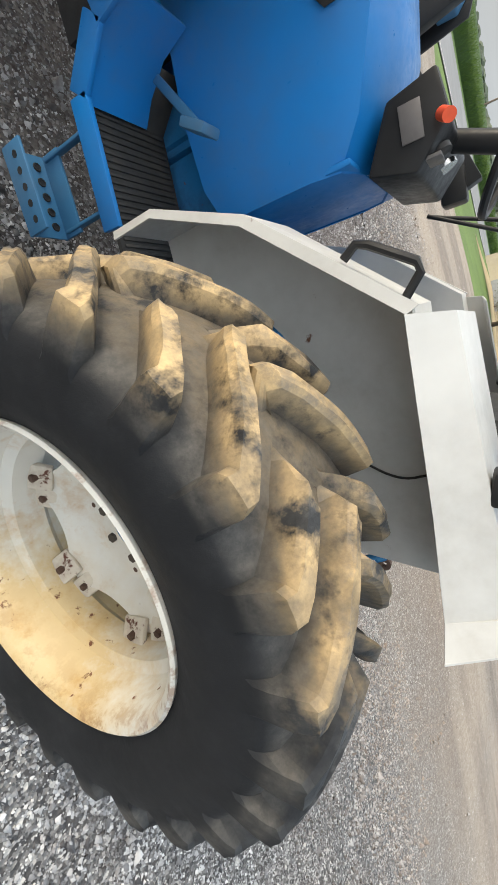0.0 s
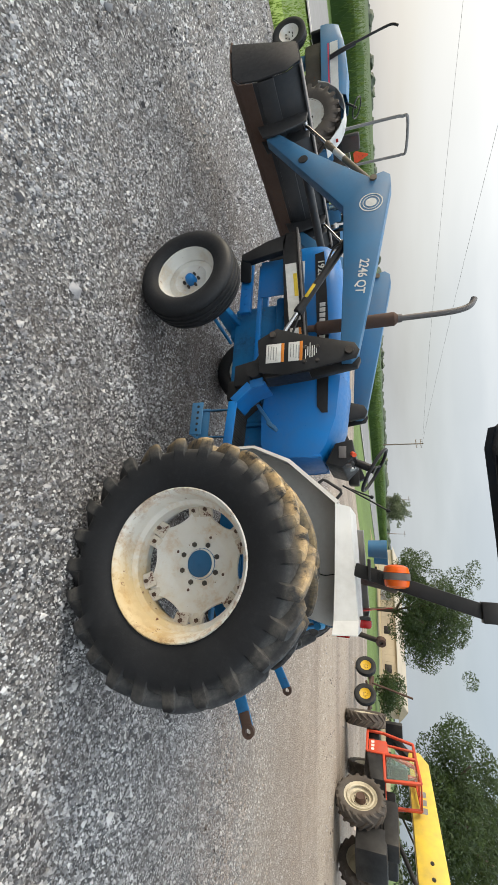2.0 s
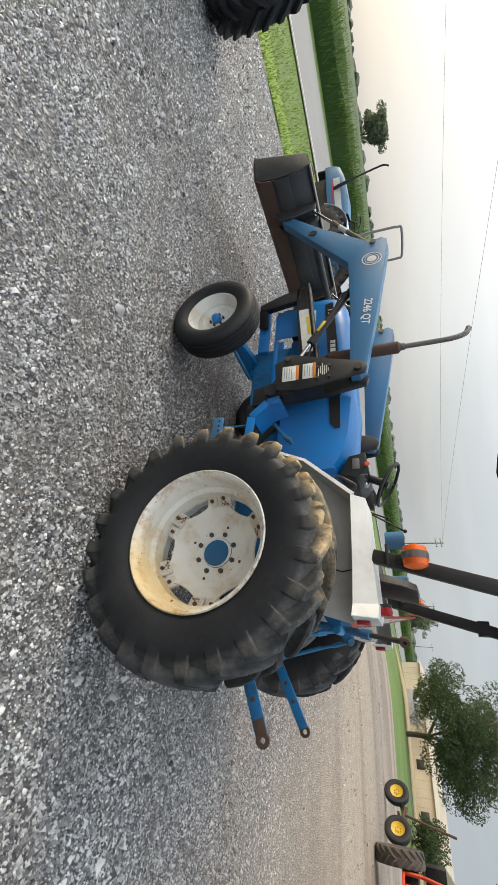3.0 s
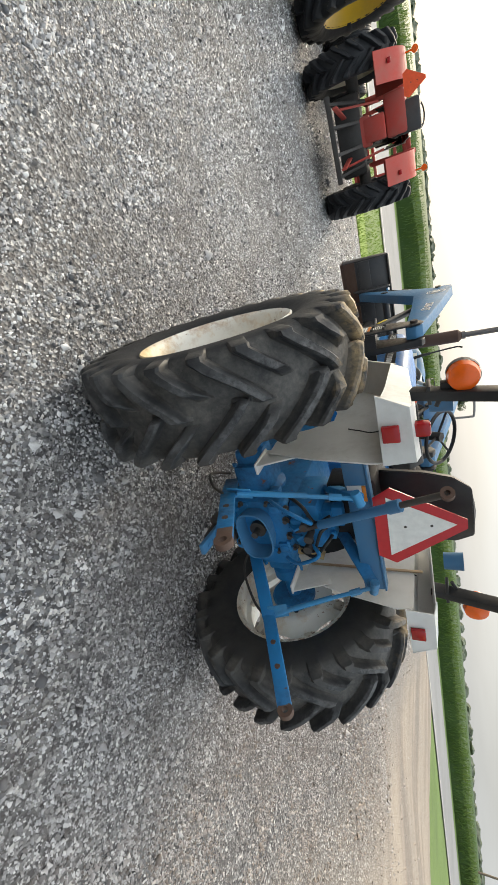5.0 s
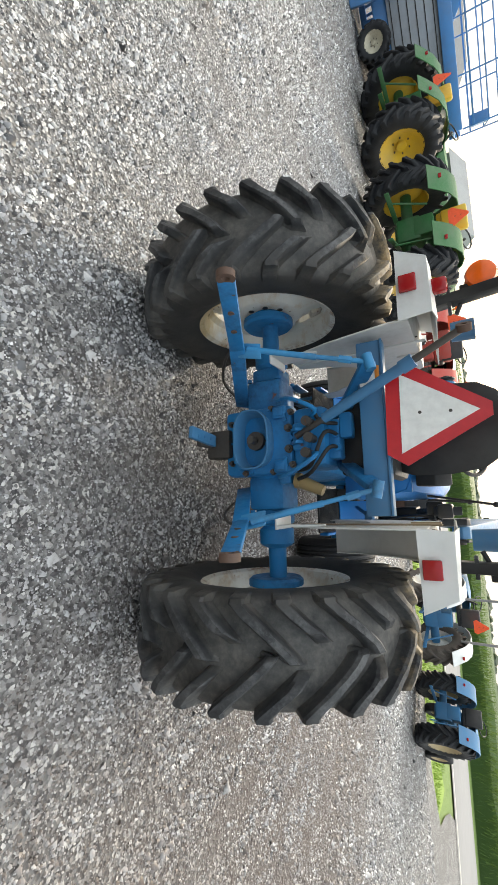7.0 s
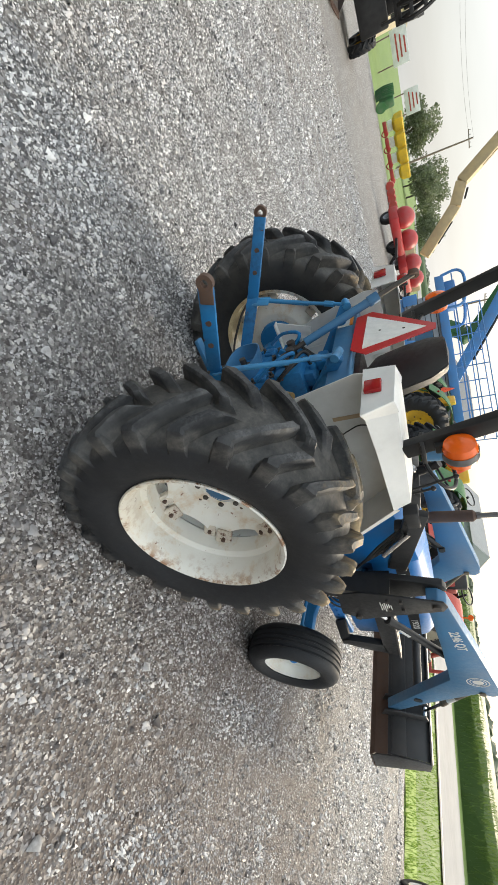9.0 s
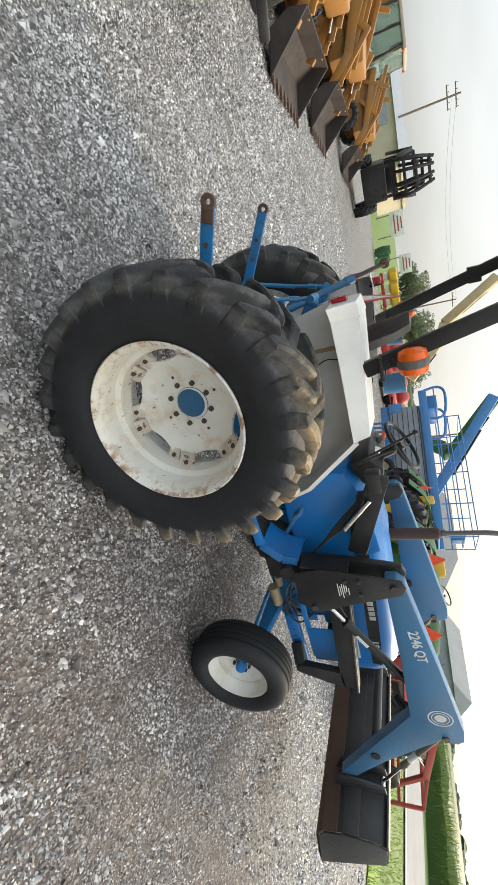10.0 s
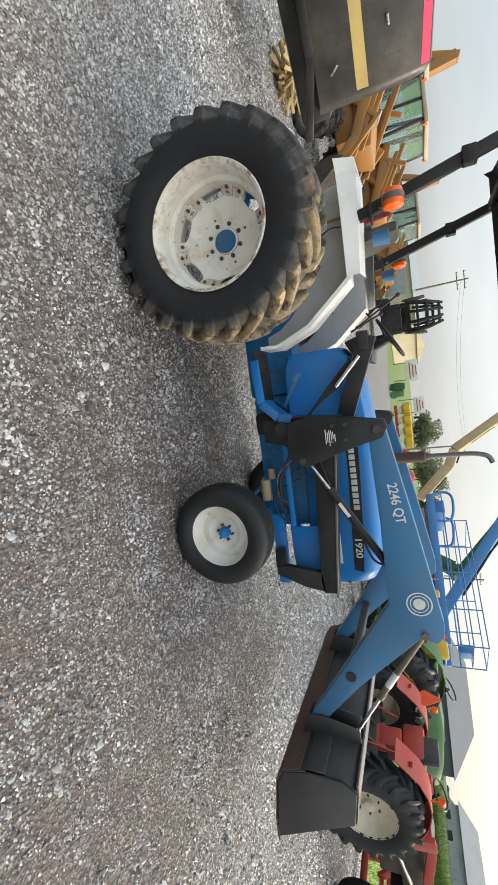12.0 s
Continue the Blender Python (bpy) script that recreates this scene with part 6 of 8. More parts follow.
def yard_tractor(name, label, at, turn, paint, rims, size=1.0, fenders=None, track=1.65, loader=None, rops=True, sign=True, hood_mat=None, seat_mat=None, rear=(0.78, 0.46), sign_at=(0, -0.45, 1.28), inboard=0.0, axle_mat=None, lamps=False, tyres=None, exhaust=False, stripe=None):
    """A parked farm tractor: local y is forward, the origin lies under its rear axle."""
    t = thing(name, label, "tractor", at, turn)
    R, W = rear
    fr = R * 0.52
    wb = 2.2
    h = track / 2
    for s in (-1, 1):
        add_wheel(t, "rear_wheel", (s * h, 0, R), R, W, R * 0.52, s, rims, 20, tyres)
        add_wheel(t, "front_wheel", (s * h * 0.92, wb, fr), fr, W * 0.55, fr * 0.55, s, rims, 0)
    bm = bmesh.new()
    rod(bm, (-h, 0, R), (h, 0, R), 0.10)
    box(bm, (0, 0.5, R + 0.02), (0.42, 1.3, 0.5), 0.05)
    part("axle_housing", bm, axle_mat or paint, t)
    bm = bmesh.new()
    rod(bm, (-h * 0.9, wb, fr), (h * 0.9, wb, fr), 0.06)
    beam(bm, (0, wb, fr), (0, wb, fr + 0.4), 0.2, 0.2)
    part("front_axle", bm, paint, t)
    bm = bmesh.new()
    box(bm, (0, 1.6, 0.85), (0.40, 1.6, 0.45), 0.04)
    part("engine", bm, M["iron"], t)
    bm = bmesh.new()
    rows = []
    for y, zt, w in ((0.85, 1.55, 0.33), (1.4, 1.58, 0.34), (2.2, 1.52, 0.32), (2.62, 1.42, 0.29), (2.70, 1.28, 0.27)):
        rows.append([Vector((x * w, y, z)) for x, z in ((-1, 1.0), (-1, zt - 0.14), (-0.8, zt - 0.03), (0, zt), (0.8, zt - 0.03), (1, zt - 0.14), (1, 1.0))])
    sheet(bm, rows, 0.012)
    part("hood", bm, hood_mat or paint, t)
    if stripe:
        for s in (-1, 1):
            for z0, z1, sm in ((1.20, 1.37, M["white"]), (1.15, 1.18, stripe)):
                bm = bmesh.new()
                sheet(bm, [[Vector((s * x, y, z0)), Vector((s * x, y, z1))] for y, x in ((0.92, 0.336), (1.4, 0.345), (2.15, 0.326))], 0.003)
                part("hood_stripe", bm, sm, t, "white hood side panel" if z0 > 1.18 else "thin stripe along the hood")
    if exhaust:
        bm = bmesh.new()
        tube(bm, curve_pts([(-0.36, 1.75, 1.2), (-0.40, 1.78, 1.45), (-0.40, 1.85, 1.75)], 4), 0.045, 8)
        tube(bm, curve_pts([(-0.40, 1.85, 1.7), (-0.40, 1.98, 2.3), (-0.40, 2.0, 2.5), (-0.40, 1.93, 2.62)], 5), 0.024, 8)
        part("exhaust_pipe", bm, M["black"], t, "slanting black exhaust pipe")
    bm = bmesh.new()
    box(bm, (0, 2.66, 1.02), (0.46, 0.08, 0.5), 0.03)
    part("grille", bm, M["black"], t)
    fm = fenders or paint
    for s in (-1, 1):
        bm = bmesh.new()
        rows = []
        for k in range(9):
            a = radians(20 + 17 * k)
            rr = R + 0.09
            y, z = rr * math.cos(a), R + rr * math.sin(a)
            if k == 8:
                z = R + rr * 0.5
            rows.append([Vector((s * (h - W * (0.62 + inboard)), y, z)), Vector((s * (h + W * (0.30 - inboard)), y, z))])
        sheet(bm, rows, 0.015)
        part("fender", bm, fm, t)
        bm = bmesh.new()
        box(bm, (s * (h - 0.02 - W * inboard), -R * 0.80, R + 0.62), (0.07, 0.03, 0.05), 0.006)
        part("tail_light", bm, M["red_lens"], t)
        if lamps:
            bm = bmesh.new()
            rod(bm, (s * (h - W * 0.35), -0.12, R * 2 + 0.08), (s * (h - W * 0.35), -0.12, R * 2 + 0.20), 0.012)
            rod(bm, (s * (h - W * 0.35), -0.15, R * 2 + 0.22), (s * (h - W * 0.35), -0.09, R * 2 + 0.22), 0.05)
            part("warning_lamp", bm, M["amber"], t, "round amber warning lamp")
        bm = bmesh.new()
        beam(bm, (s * 0.25, -0.1, 0.6), (s * 0.42, -0.85, 0.55), 0.03, 0.08)
        rod(bm, (s * 0.40, -0.55, 0.58), (s * 0.33, -0.3, 1.15), 0.018)
        part("lower_link", bm, paint, t)
    bm = bmesh.new()
    box(bm, (0, -0.12, R + 0.28), (0.36, 0.30, 0.34), 0.03)
    box(bm, (0, -0.2, R + 0.02), (0.44, 0.12, 0.4), 0.03)
    part("hydraulic_housing", bm, paint, t)
    if axle_mat:
        # a broad dark hitch and drawbar frame hangs behind the axle
        bm = bmesh.new()
        box(bm, (0, -0.12, R - 0.12), (h * 1.25, 0.3, 0.42), 0.05)
        for x in (-0.42, -0.16, 0.16, 0.42):
            beam(bm, (x, -0.1, R + 0.15), (x * 1.2, -0.62, 0.42), 0.05, 0.09, 0.008)
        beam(bm, (-0.62, -0.62, 0.42), (0.62, -0.62, 0.42), 0.07, 0.08, 0.008)
        part("hitch_frame", bm, axle_mat, t, "dark greasy hitch frame")
        bm = bmesh.new()
        box(bm, (-0.1, 0.05, R + 0.62), (0.62, 0.4, 0.34), 0.05)
        part("tank", bm, paint, t)
    bm = bmesh.new()
    box(bm, (0, 0.15, 1.32), (0.46, 0.45, 0.12), 0.04)
    box(bm, (0, -0.08, 1.55), (0.46, 0.10, 0.42), 0.04)
    part("seat", bm, seat_mat or M["vinyl"], t)
    bm = bmesh.new()
    tube(bm, [(0.2 * math.cos(a), 0.72 + 0.17 * math.sin(a), 1.72 + 0.09 * math.sin(a)) for a in (2 * math.pi * k / 24 for k in range(24))], 0.014, 6, True)
    rod(bm, (0, 0.9, 1.5), (0, 0.72, 1.71), 0.025)
    part("steering_wheel", bm, M["black"], t)
    if rops:
        bm = bmesh.new()
        w = 0.55 * size
        tube(bm, curve_pts([(-w, -0.2, 1.3), (-w, -0.22, 2.4), (-w * 0.97, -0.23, 2.62), (-w * 0.8, -0.23, 2.72), (w * 0.8, -0.23, 2.72), (w * 0.97, -0.23, 2.62), (w, -0.22, 2.4), (w, -0.2, 1.3)], 5), 0.03, 8)
        part("roll_bar", bm, M["grey_print"] if rops == "grey" else M["black"], t)
    if sign:
        slow_sign(t, sign_at, 0.34, M["sign_orange"], M["sign_orange"])
    if loader:
        for s in (-1, 1):
            bm = bmesh.new()
            beam(bm, (s * 0.5, 1.1, 1.55), (s * 0.5, 2.9, 1.25), 0.08, 0.14, 0.01)
            beam(bm, (s * 0.5, 2.85, 1.28), (s * 0.5, 3.7, 0.45), 0.08, 0.13, 0.01)
            beam(bm, (s * 0.5, 1.2, 0.8), (s * 0.5, 1.1, 1.6), 0.09, 0.2, 0.01, (0, 1, 0))
            part("loader_arm", bm, loader, t)
            bm = bmesh.new()
            rod(bm, (s * 0.5, 1.4, 1.0), (s * 0.5, 2.5, 1.28), 0.03)
            part("cylinder", bm, M["chrome"], t)
        for y, z in ((1.15, 1.5), (2.0, 1.4), (3.65, 0.5)):
            bm = bmesh.new()
            beam(bm, (-0.5, y, z), (0.5, y, z), 0.08, 0.08, 0.01)
            part("loader_cross_tube", bm, loader, t)
        for x in (-0.8, 0.8):
            bm = bmesh.new()
            beam(bm, (x, 3.72, 0.10), (x, 3.72, 1.15), 0.07, 0.09, 0.01)
            beam(bm, (x, 3.72, 1.12), (x * 0.62, 2.95, 1.28), 0.06, 0.07, 0.01)
            part("frame_upright", bm, loader, t)
        for z in (0.13, 0.62, 1.12):
            bm = bmesh.new()
            beam(bm, (-0.8, 3.72, z), (0.8, 3.72, z), 0.07, 0.07, 0.01)
            part("frame_rail", bm, loader, t)
    t.scale = (size, size, size)
    return t


yard_tractor("red_tractor", "faded red loader tractor with white wheels and orange sign", (-3.1, 7.8, 0), 6, M["faded_red"], M["pale_rim"], 1.11, track=1.88, loader=M["faded_red"], hood_mat=M["black"], rops=False, rear=(0.76, 0.43), sign_at=(-0.35, -0.75, 1.55), inboard=0.45, axle_mat=M["greasy_iron"], lamps=True)
yard_tractor("green_tractor", "green tractor with yellow wheels and seat", (-6.25, 7.85, 0), 4, M["green"], M["yellow"], 1.33, rops=False, seat_mat=M["yellow"], sign_at=(0.15, -0.45, 1.46), inboard=0.55)
yard_tractor("green_tractor", "second green tractor with yellow wheels and an orange sign", (-10.1, 8.3, 0), -14, M["green"], M["yellow"], 1.33, rops=False, seat_mat=M["yellow"], sign_at=(0.1, -0.45, 1.46), inboard=0.55)
yard_tractor("small_tractor", "small blue tractor with white fenders, roll bar and orange sign", (3.05, 8.95, 0), 13, M["arm_blue"], M["rim"], 0.97, rear=(0.72, 0.38), fenders=M["white"], rops="grey", track=1.5, sign_at=(0, -0.45, 1.62), tyres=M["dusty_tyre"], exhaust=True, stripe=M["pink"])
yard_tractor("compact_tractor", "old blue and tan tractor with lugged tyres beside the grass", (5.55, 9.6, 0), -38, M["arm_blue"], M["tan_boom"], 0.86, track=1.35, rops=False, sign=False)


def telehandler():
    t = thing("telehandler", "red and yellow telescopic handler with cream wheels", "telehandler", (9.25, -5.11, 0.64), -68.9)
    # local y runs along the machine, its near side faces -x
    for y in (-1.3, 2.03):
        for s in (-1, 1):
            wheel = add_wheel(t, "wheel", (s * 0.95, y, 0.70), 0.70, 0.42, 0.46, s, M["pale_rim"], 18, M["dusty_tyre"])
            for q, x, thick in ((0.36, 0.12, 0.030), (0.25, 0.06, 0.024)):
                bm = bmesh.new()
                tube(bm, [(s * x, q * math.cos(a), q * math.sin(a)) for a in (2 * math.pi * k / 32 for k in range(32))], thick, 6, True)
                part("rim_ring", bm, M["pale_rim"], wheel)
            bm = bmesh.new()
            rod(bm, (s * 0.02, 0, 0), (s * 0.15, 0, 0), 0.15, 0.12)
            part("hub_cap", bm, M["rust"], wheel, "dark rusty hub")
            if y > 0:
                wheel.rotation_euler = (0, 0, radians(-30))
    bm = bmesh.new()
    box(bm, (0.0, 0.45, 0.95), (1.3, 4.4, 0.45), 0.06)
    box(bm, (0.5, -0.6, 1.35), (0.8, 2.0, 0.6), 0.08)
    part("chassis", bm, M["black"], t)
    bm = bmesh.new()
    plate(bm, [(0.52, 0.85), (1.05, 0.85), (1.05, 1.42), (0.52, 1.48)], -1.0, -0.15, 0.03)
    part("cab_base", bm, M["orange_red"], t, "orange-red cab panel")
    bm = bmesh.new()
    plate(bm, [(-0.50, 0.95), (0.48, 0.80), (0.48, 1.30), (-0.50, 1.36)], -0.99, -0.2, 0.03)
    part("door_panel", bm, M["black"], t, "black lower door panel")
    bm = bmesh.new()
    for x in (-0.98, -0.15):
        pts = [(x, y, z) for y, z in ((0.5, 0.80), (1.42, 0.80), (1.40, 1.30), (1.12, 2.22), (-0.35, 2.36), (-0.50, 1.36), (0.5, 1.32))]
        for a, b in zip(pts, pts[1:]):
            beam(bm, a, b, 0.075, 0.075, 0.012)
        beam(bm, (x, 0.50, 0.80), (x, 0.50, 2.28), 0.075, 0.075, 0.012)
        beam(bm, (x, 0.88, 1.42), (x, 0.82, 2.24), 0.06, 0.06, 0.01)
    for y, z in ((1.12, 2.22), (0.82, 2.25), (0.5, 2.28), (0.1, 2.32), (-0.35, 2.36)):
        beam(bm, (-0.98, y, z), (-0.15, y, z), 0.05, 0.05, 0.01)
    part("cab_frame", bm, M["orange_red"], t, "orange-red tubular cab frame")
    bm = bmesh.new()
    box(bm, (-0.95, 0.03, 1.84), (0.012, 0.84, 0.88), 0.004)
    part("cab_glass", bm, M["glass"], t)
    bm = bmesh.new()
    box(bm, (-0.55, 0.65, 1.50), (0.5, 0.5, 0.12), 0.04)
    box(bm, (-0.55, 0.32, 1.75), (0.5, 0.1, 0.5), 0.04)
    part("seat", bm, M["vinyl"], t)
    for k in range(3):
        bm = bmesh.new()
        box(bm, (-1.002, 0.62 + 0.15 * k, 0.98), (0.004, 0.10, 0.10), 0)
        part("name_bar", bm, M["sticker"], t)
    bm = bmesh.new()
    plate(bm, [(2.1, 2.12), (2.15, 2.45), (1.7, 2.72), (-2.9, 2.92), (-3.1, 2.3), (-2.4, 2.12), (1.8, 2.06)], 0.05, 0.7, 0.03)
    part("boom", bm, M["jack_yellow"], t, "bright yellow telescopic boom")
    for k in range(3):
        bm = bmesh.new()
        box(bm, (0.046, 0.45 - 0.28 * k, 2.42), (0.004, 0.2, 0.22), 0)
        part("name_bar", bm, M["grey_print"], t)
    bm = bmesh.new()
    rod(bm, (0.0, -0.9, 1.5), (0.03, -2.4, 2.12), 0.06)
    part("lift_ram", bm, M["black"], t)
    bm = bmesh.new()
    box(bm, (-0.3, -2.1, 1.0), (0.9, 0.7, 0.8), 0.06)
    box(bm, (-0.5, -1.5, 1.50), (0.5, 1.3, 0.4), 0.06)
    part("counterweight", bm, M["black"], t, "black counterweight and engine cover")
    for y in (-1.6, -2.0, -2.5):
        bm = bmesh.new()
        rod(bm, (0.03, y, 2.5), (0.052, y, 2.5), 0.05)
        part("boom_pin", bm, M["black"], t)
    bm = bmesh.new()
    beam(bm, (0.35, 1.95, 2.3), (0.35, 2.75, 1.7), 0.3, 0.26, 0.03, (0, 1, 0))
    box(bm, (0.1, 2.85, 1.65), (0.9, 0.16, 0.6), 0.03)
    part("fork_carriage", bm, M["black"], t, "black fork carriage")
    t.scale = (0.8, 0.8, 0.8)
    return t


telehandler()


def backhoe(at, turn, label, size):
    """A backhoe loader, its bucket towards local +y."""
    t = thing("backhoe_loader", label, "backhoe loader", at, turn)
    for s in (-1, 1):
        add_wheel(t, "rear_wheel", (s * 0.85, -0.6, 0.7), 0.7, 0.45, 0.36, s, M["cream"], 16)
        add_wheel(t, "front_wheel", (s * 0.85, 1.6, 0.46), 0.46, 0.32, 0.24, s, M["ochre"], 14)
    bm = bmesh.new()
    box(bm, (0, 0.5, 0.85), (0.9, 3.2, 0.5), 0.06)
    plate(bm, [(0.3, 1.0), (2.3, 0.95), (2.35, 1.35), (0.3, 1.65)], -0.45, 0.45, 0.04)
    part("body", bm, M["ochre"], t, "ochre-yellow loader body")
    bm = bmesh.new()
    for x in (-0.75, 0.75):
        for a, b in (((x, 0.3, 1.2), (x, 0.15, 2.6)), ((x, -1.2, 1.2), (x, -1.1, 2.6)), ((x, -0.45, 1.2), (x, -0.45, 2.6))):
            beam(bm, a, b, 0.07, 0.07, 0.01)
    box(bm, (0, -0.5, 1.15), (1.5, 1.6, 0.12), 0.02)
    part("cab_posts", bm, M["dark_bucket"], t, "dark cab posts")
    bm = bmesh.new()
    box(bm, (0, -0.47, 2.66), (1.7, 1.65, 0.12), 0.04)
    part("cab_roof", bm, M["cream_wall"], t, "pale cab roof")
    panes = [((x, y, 1.93), (0.015, 0.56, 1.3)) for x in (-0.76, 0.76) for y in (-0.13, -0.80)]
    for at_pane, dims in panes + [((0, 0.24, 1.93), (1.36, 0.015, 1.3)), ((0, -1.16, 1.93), (1.36, 0.015, 1.3))]:
        bm = bmesh.new()
        box(bm, at_pane, dims, 0.002)
        part("cab_pane", bm, M["glass"], t)
    for s in (-1, 1):
        bm = bmesh.new()
        beam(bm, (s * 0.55, 0.4, 1.6), (s * 0.60, 2.2, 1.05), 0.09, 0.20, 0.01)
        beam(bm, (s * 0.60, 2.15, 1.08), (s * 0.62, 2.72, 0.5), 0.09, 0.18, 0.01)
        beam(bm, (s * 0.55, 1.2, 1.0), (s * 0.58, 1.9, 1.55), 0.06, 0.12, 0.01)
        beam(bm, (s * 0.58, 1.85, 1.55), (s * 0.62, 2.72, 0.72), 0.06, 0.10, 0.01)
        part("loader_arm", bm, M["ochre"], t)
        for q in range(3):
            bm = bmesh.new()
            beam(bm, (s * (0.46 + 0.06 * q), 0.45 + 0.22 * q, 2.05 - 0.20 * q), (s * (0.50 + 0.06 * q), 2.45 + 0.12 * q, 1.12 - 0.16 * q), 0.06, 0.11, 0.01)
            part("linkage_bar", bm, M["ochre"], t, "long straight ochre lift bar")
        bm = bmesh.new()
        beam(bm, (s * 0.58, 0.7, 1.25), (s * 0.58, 1.15, 2.05), 0.06, 0.12, 0.01)
        part("linkage_bar", bm, M["ochre"], t)
        for q in (0.0, 0.16):
            bm = bmesh.new()
            rod(bm, (s * (0.40 + q), 1.0, 1.62 - q), (s * (0.44 + q), 2.5, 0.95 - q), 0.028)
            part("cylinder", bm, M["chrome"], t)
        bm = bmesh.new()
        rod(bm, (s * 0.78, -1.15, 2.75), (s * 0.78, -1.25, 2.75), 0.06)
        part("cab_lamp", bm, M["amber"], t)
        bm = bmesh.new()
        rod(bm, (s * 0.78, 0.28, 2.62), (s * 0.78, 0.36, 2.62), 0.05)
        part("cab_lamp", bm, M["amber"], t)
    prof = [(2.75, 0.80), (2.66, 0.5), (2.8, 0.18), (3.4, 0.08)]
    bm = bmesh.new()
    sheet(bm, [[Vector((x, y, z)) for y, z in prof] for x in (-0.95, 0.95)], 0.03)
    for s in (-1, 1):
        plate(bm, prof, s * 0.95, s * 0.98, 0)
    b = part("bucket", bm, M["dark_bucket"], t, "rusty brown loader bucket")
    for k in range(8):
        bm = bmesh.new()
        beam(bm, (-0.87 + 0.25 * k, 3.32, 0.09), (-0.87 + 0.25 * k, 3.55, 0.07), 0.07, 0.04)
        part("tooth", bm, M["rust"], b)
    bm = bmesh.new()
    beam(bm, (0, -1.5, 1.0), (0.1, -1.8, 3.65), 0.22, 0.3, 0.02, (0, 1, 0))
    beam(bm, (0.1, -1.75, 3.7), (0.1, -2.6, 1.6), 0.18, 0.25, 0.02, (0, 1, 0))
    part("digging_boom", bm, M["ochre"], t)
    t.scale = (size, size, size)
    return t


backhoe((-8.9, -7.8, 0), -8, "ochre backhoe loader with a rusty toothed bucket on the gravel", 1.2)
backhoe((-13.6, -7.9, 0), -8, "second ochre backhoe loader parked beside the first", 1.25)
backhoe((-21.5, -7.4, 0), -8, "third ochre backhoe loader at the end of the row", 1.2)


def hood_tractor():
    t = thing("grey_tractor", "large dark grey tractor hood with a cream stripe and red pinstripe", "tractor", (-2.38, -5.12, 0.0), 42)
    bm = bmesh.new()
    rows = []
    for y, zt, zl, w in ((-1.6, 2.98, 1.15, 0.52), (0.6, 2.90, 1.1, 0.50), (1.86, 2.78, 1.05, 0.47), (1.95, 2.70, 1.03, 0.45), (1.99, 2.50, 1.03, 0.42)):
        rows.append([Vector((x * w, y, z)) for x, z in ((-1, zl), (-1.02, zl + 0.5), (-1, zt - 0.22), (-0.85, zt - 0.05), (0, zt), (0.85, zt - 0.05), (1, zt - 0.22), (1.02, zl + 0.5), (1, zl))])
    sheet(bm, rows, 0.015)
    hd = part("hood", bm, M["grey_hood"], t, "dark grey engine hood")
    for s in (-1, 1):
        bm = bmesh.new()
        sheet(bm, [[Vector((s * 0.535, -1.55, 1.70)), Vector((s * 0.535, -1.55, 1.86))], [Vector((s * 0.517, 0.6, 1.68)), Vector((s * 0.517, 0.6, 1.85))], [Vector((s * 0.485, 1.85, 1.65)), Vector((s * 0.485, 1.85, 1.83))]], 0.006)
        part("stripe", bm, M["cream"], hd, "cream stripe")
        bm = bmesh.new()
        sheet(bm, [[Vector((s * 0.51, -1.55, 2.81)), Vector((s * 0.46, -1.55, 2.93))], [Vector((s * 0.49, 0.6, 2.72)), Vector((s * 0.445, 0.6, 2.845))], [Vector((s * 0.465, 1.85, 2.59)), Vector((s * 0.42, 1.85, 2.71))]], 0.006)
        part("pinstripe", bm, M["pink"], hd)
        bm = bmesh.new()
        beam(bm, (s * 0.53, 1.55, 1.30), (s * 0.53, 1.45, 1.42), 0.02, 0.03)
        part("latch", bm, M["chrome"], hd)
        bm = bmesh.new()
        box(bm, (s * 0.52, 1.2, 2.18), (0.02, 0.12, 0.04), 0.004)
        part("latch", bm, M["chrome"], hd)
        add_wheel(t, "front_wheel", (s * 0.58, -0.3, 0.44), 0.44, 0.28, 0.26, s, M["iron"], 16)
    for name, y, z, dims in (("grille", 1.95, 1.74, (0.80, 0.05, 1.42)), ("firewall", -1.56, 2.0, (0.96, 0.05, 1.66))):
        bm = bmesh.new()
        box(bm, (0, y, z), dims, 0.01)
        part(name, bm, M["black"], t)
    bm = bmesh.new()
    box(bm, (0, 0.3, 0.95), (0.7, 3.6, 0.5), 0.06)
    beam(bm, (-0.5, -0.3, 0.5), (0.5, -0.3, 0.5), 0.2, 0.2)
    beam(bm, (-0.62, 1.95, 0.75), (-0.62, 0.2, 1.05), 0.10, 0.14, 0.02)
    part("chassis", bm, M["black"], t)
    bm = bmesh.new()
    beam(bm, (0.60, 2.25, 0.80), (0.58, 1.2, 1.06), 0.08, 0.13, 0.02)
    beam(bm, (0.58, 1.25, 1.05), (0.58, -0.6, 1.08), 0.08, 0.15, 0.02)
    part("side_rail", bm, M["black"], t, "heavy black side arm")
    for s in (-1, 1):
        add_wheel(t, "rear_wheel", (s * 1.0, -1.9, 0.9), 0.9, 0.5, 0.48, s, M["cream"], 20)
    return t


hood_tractor()


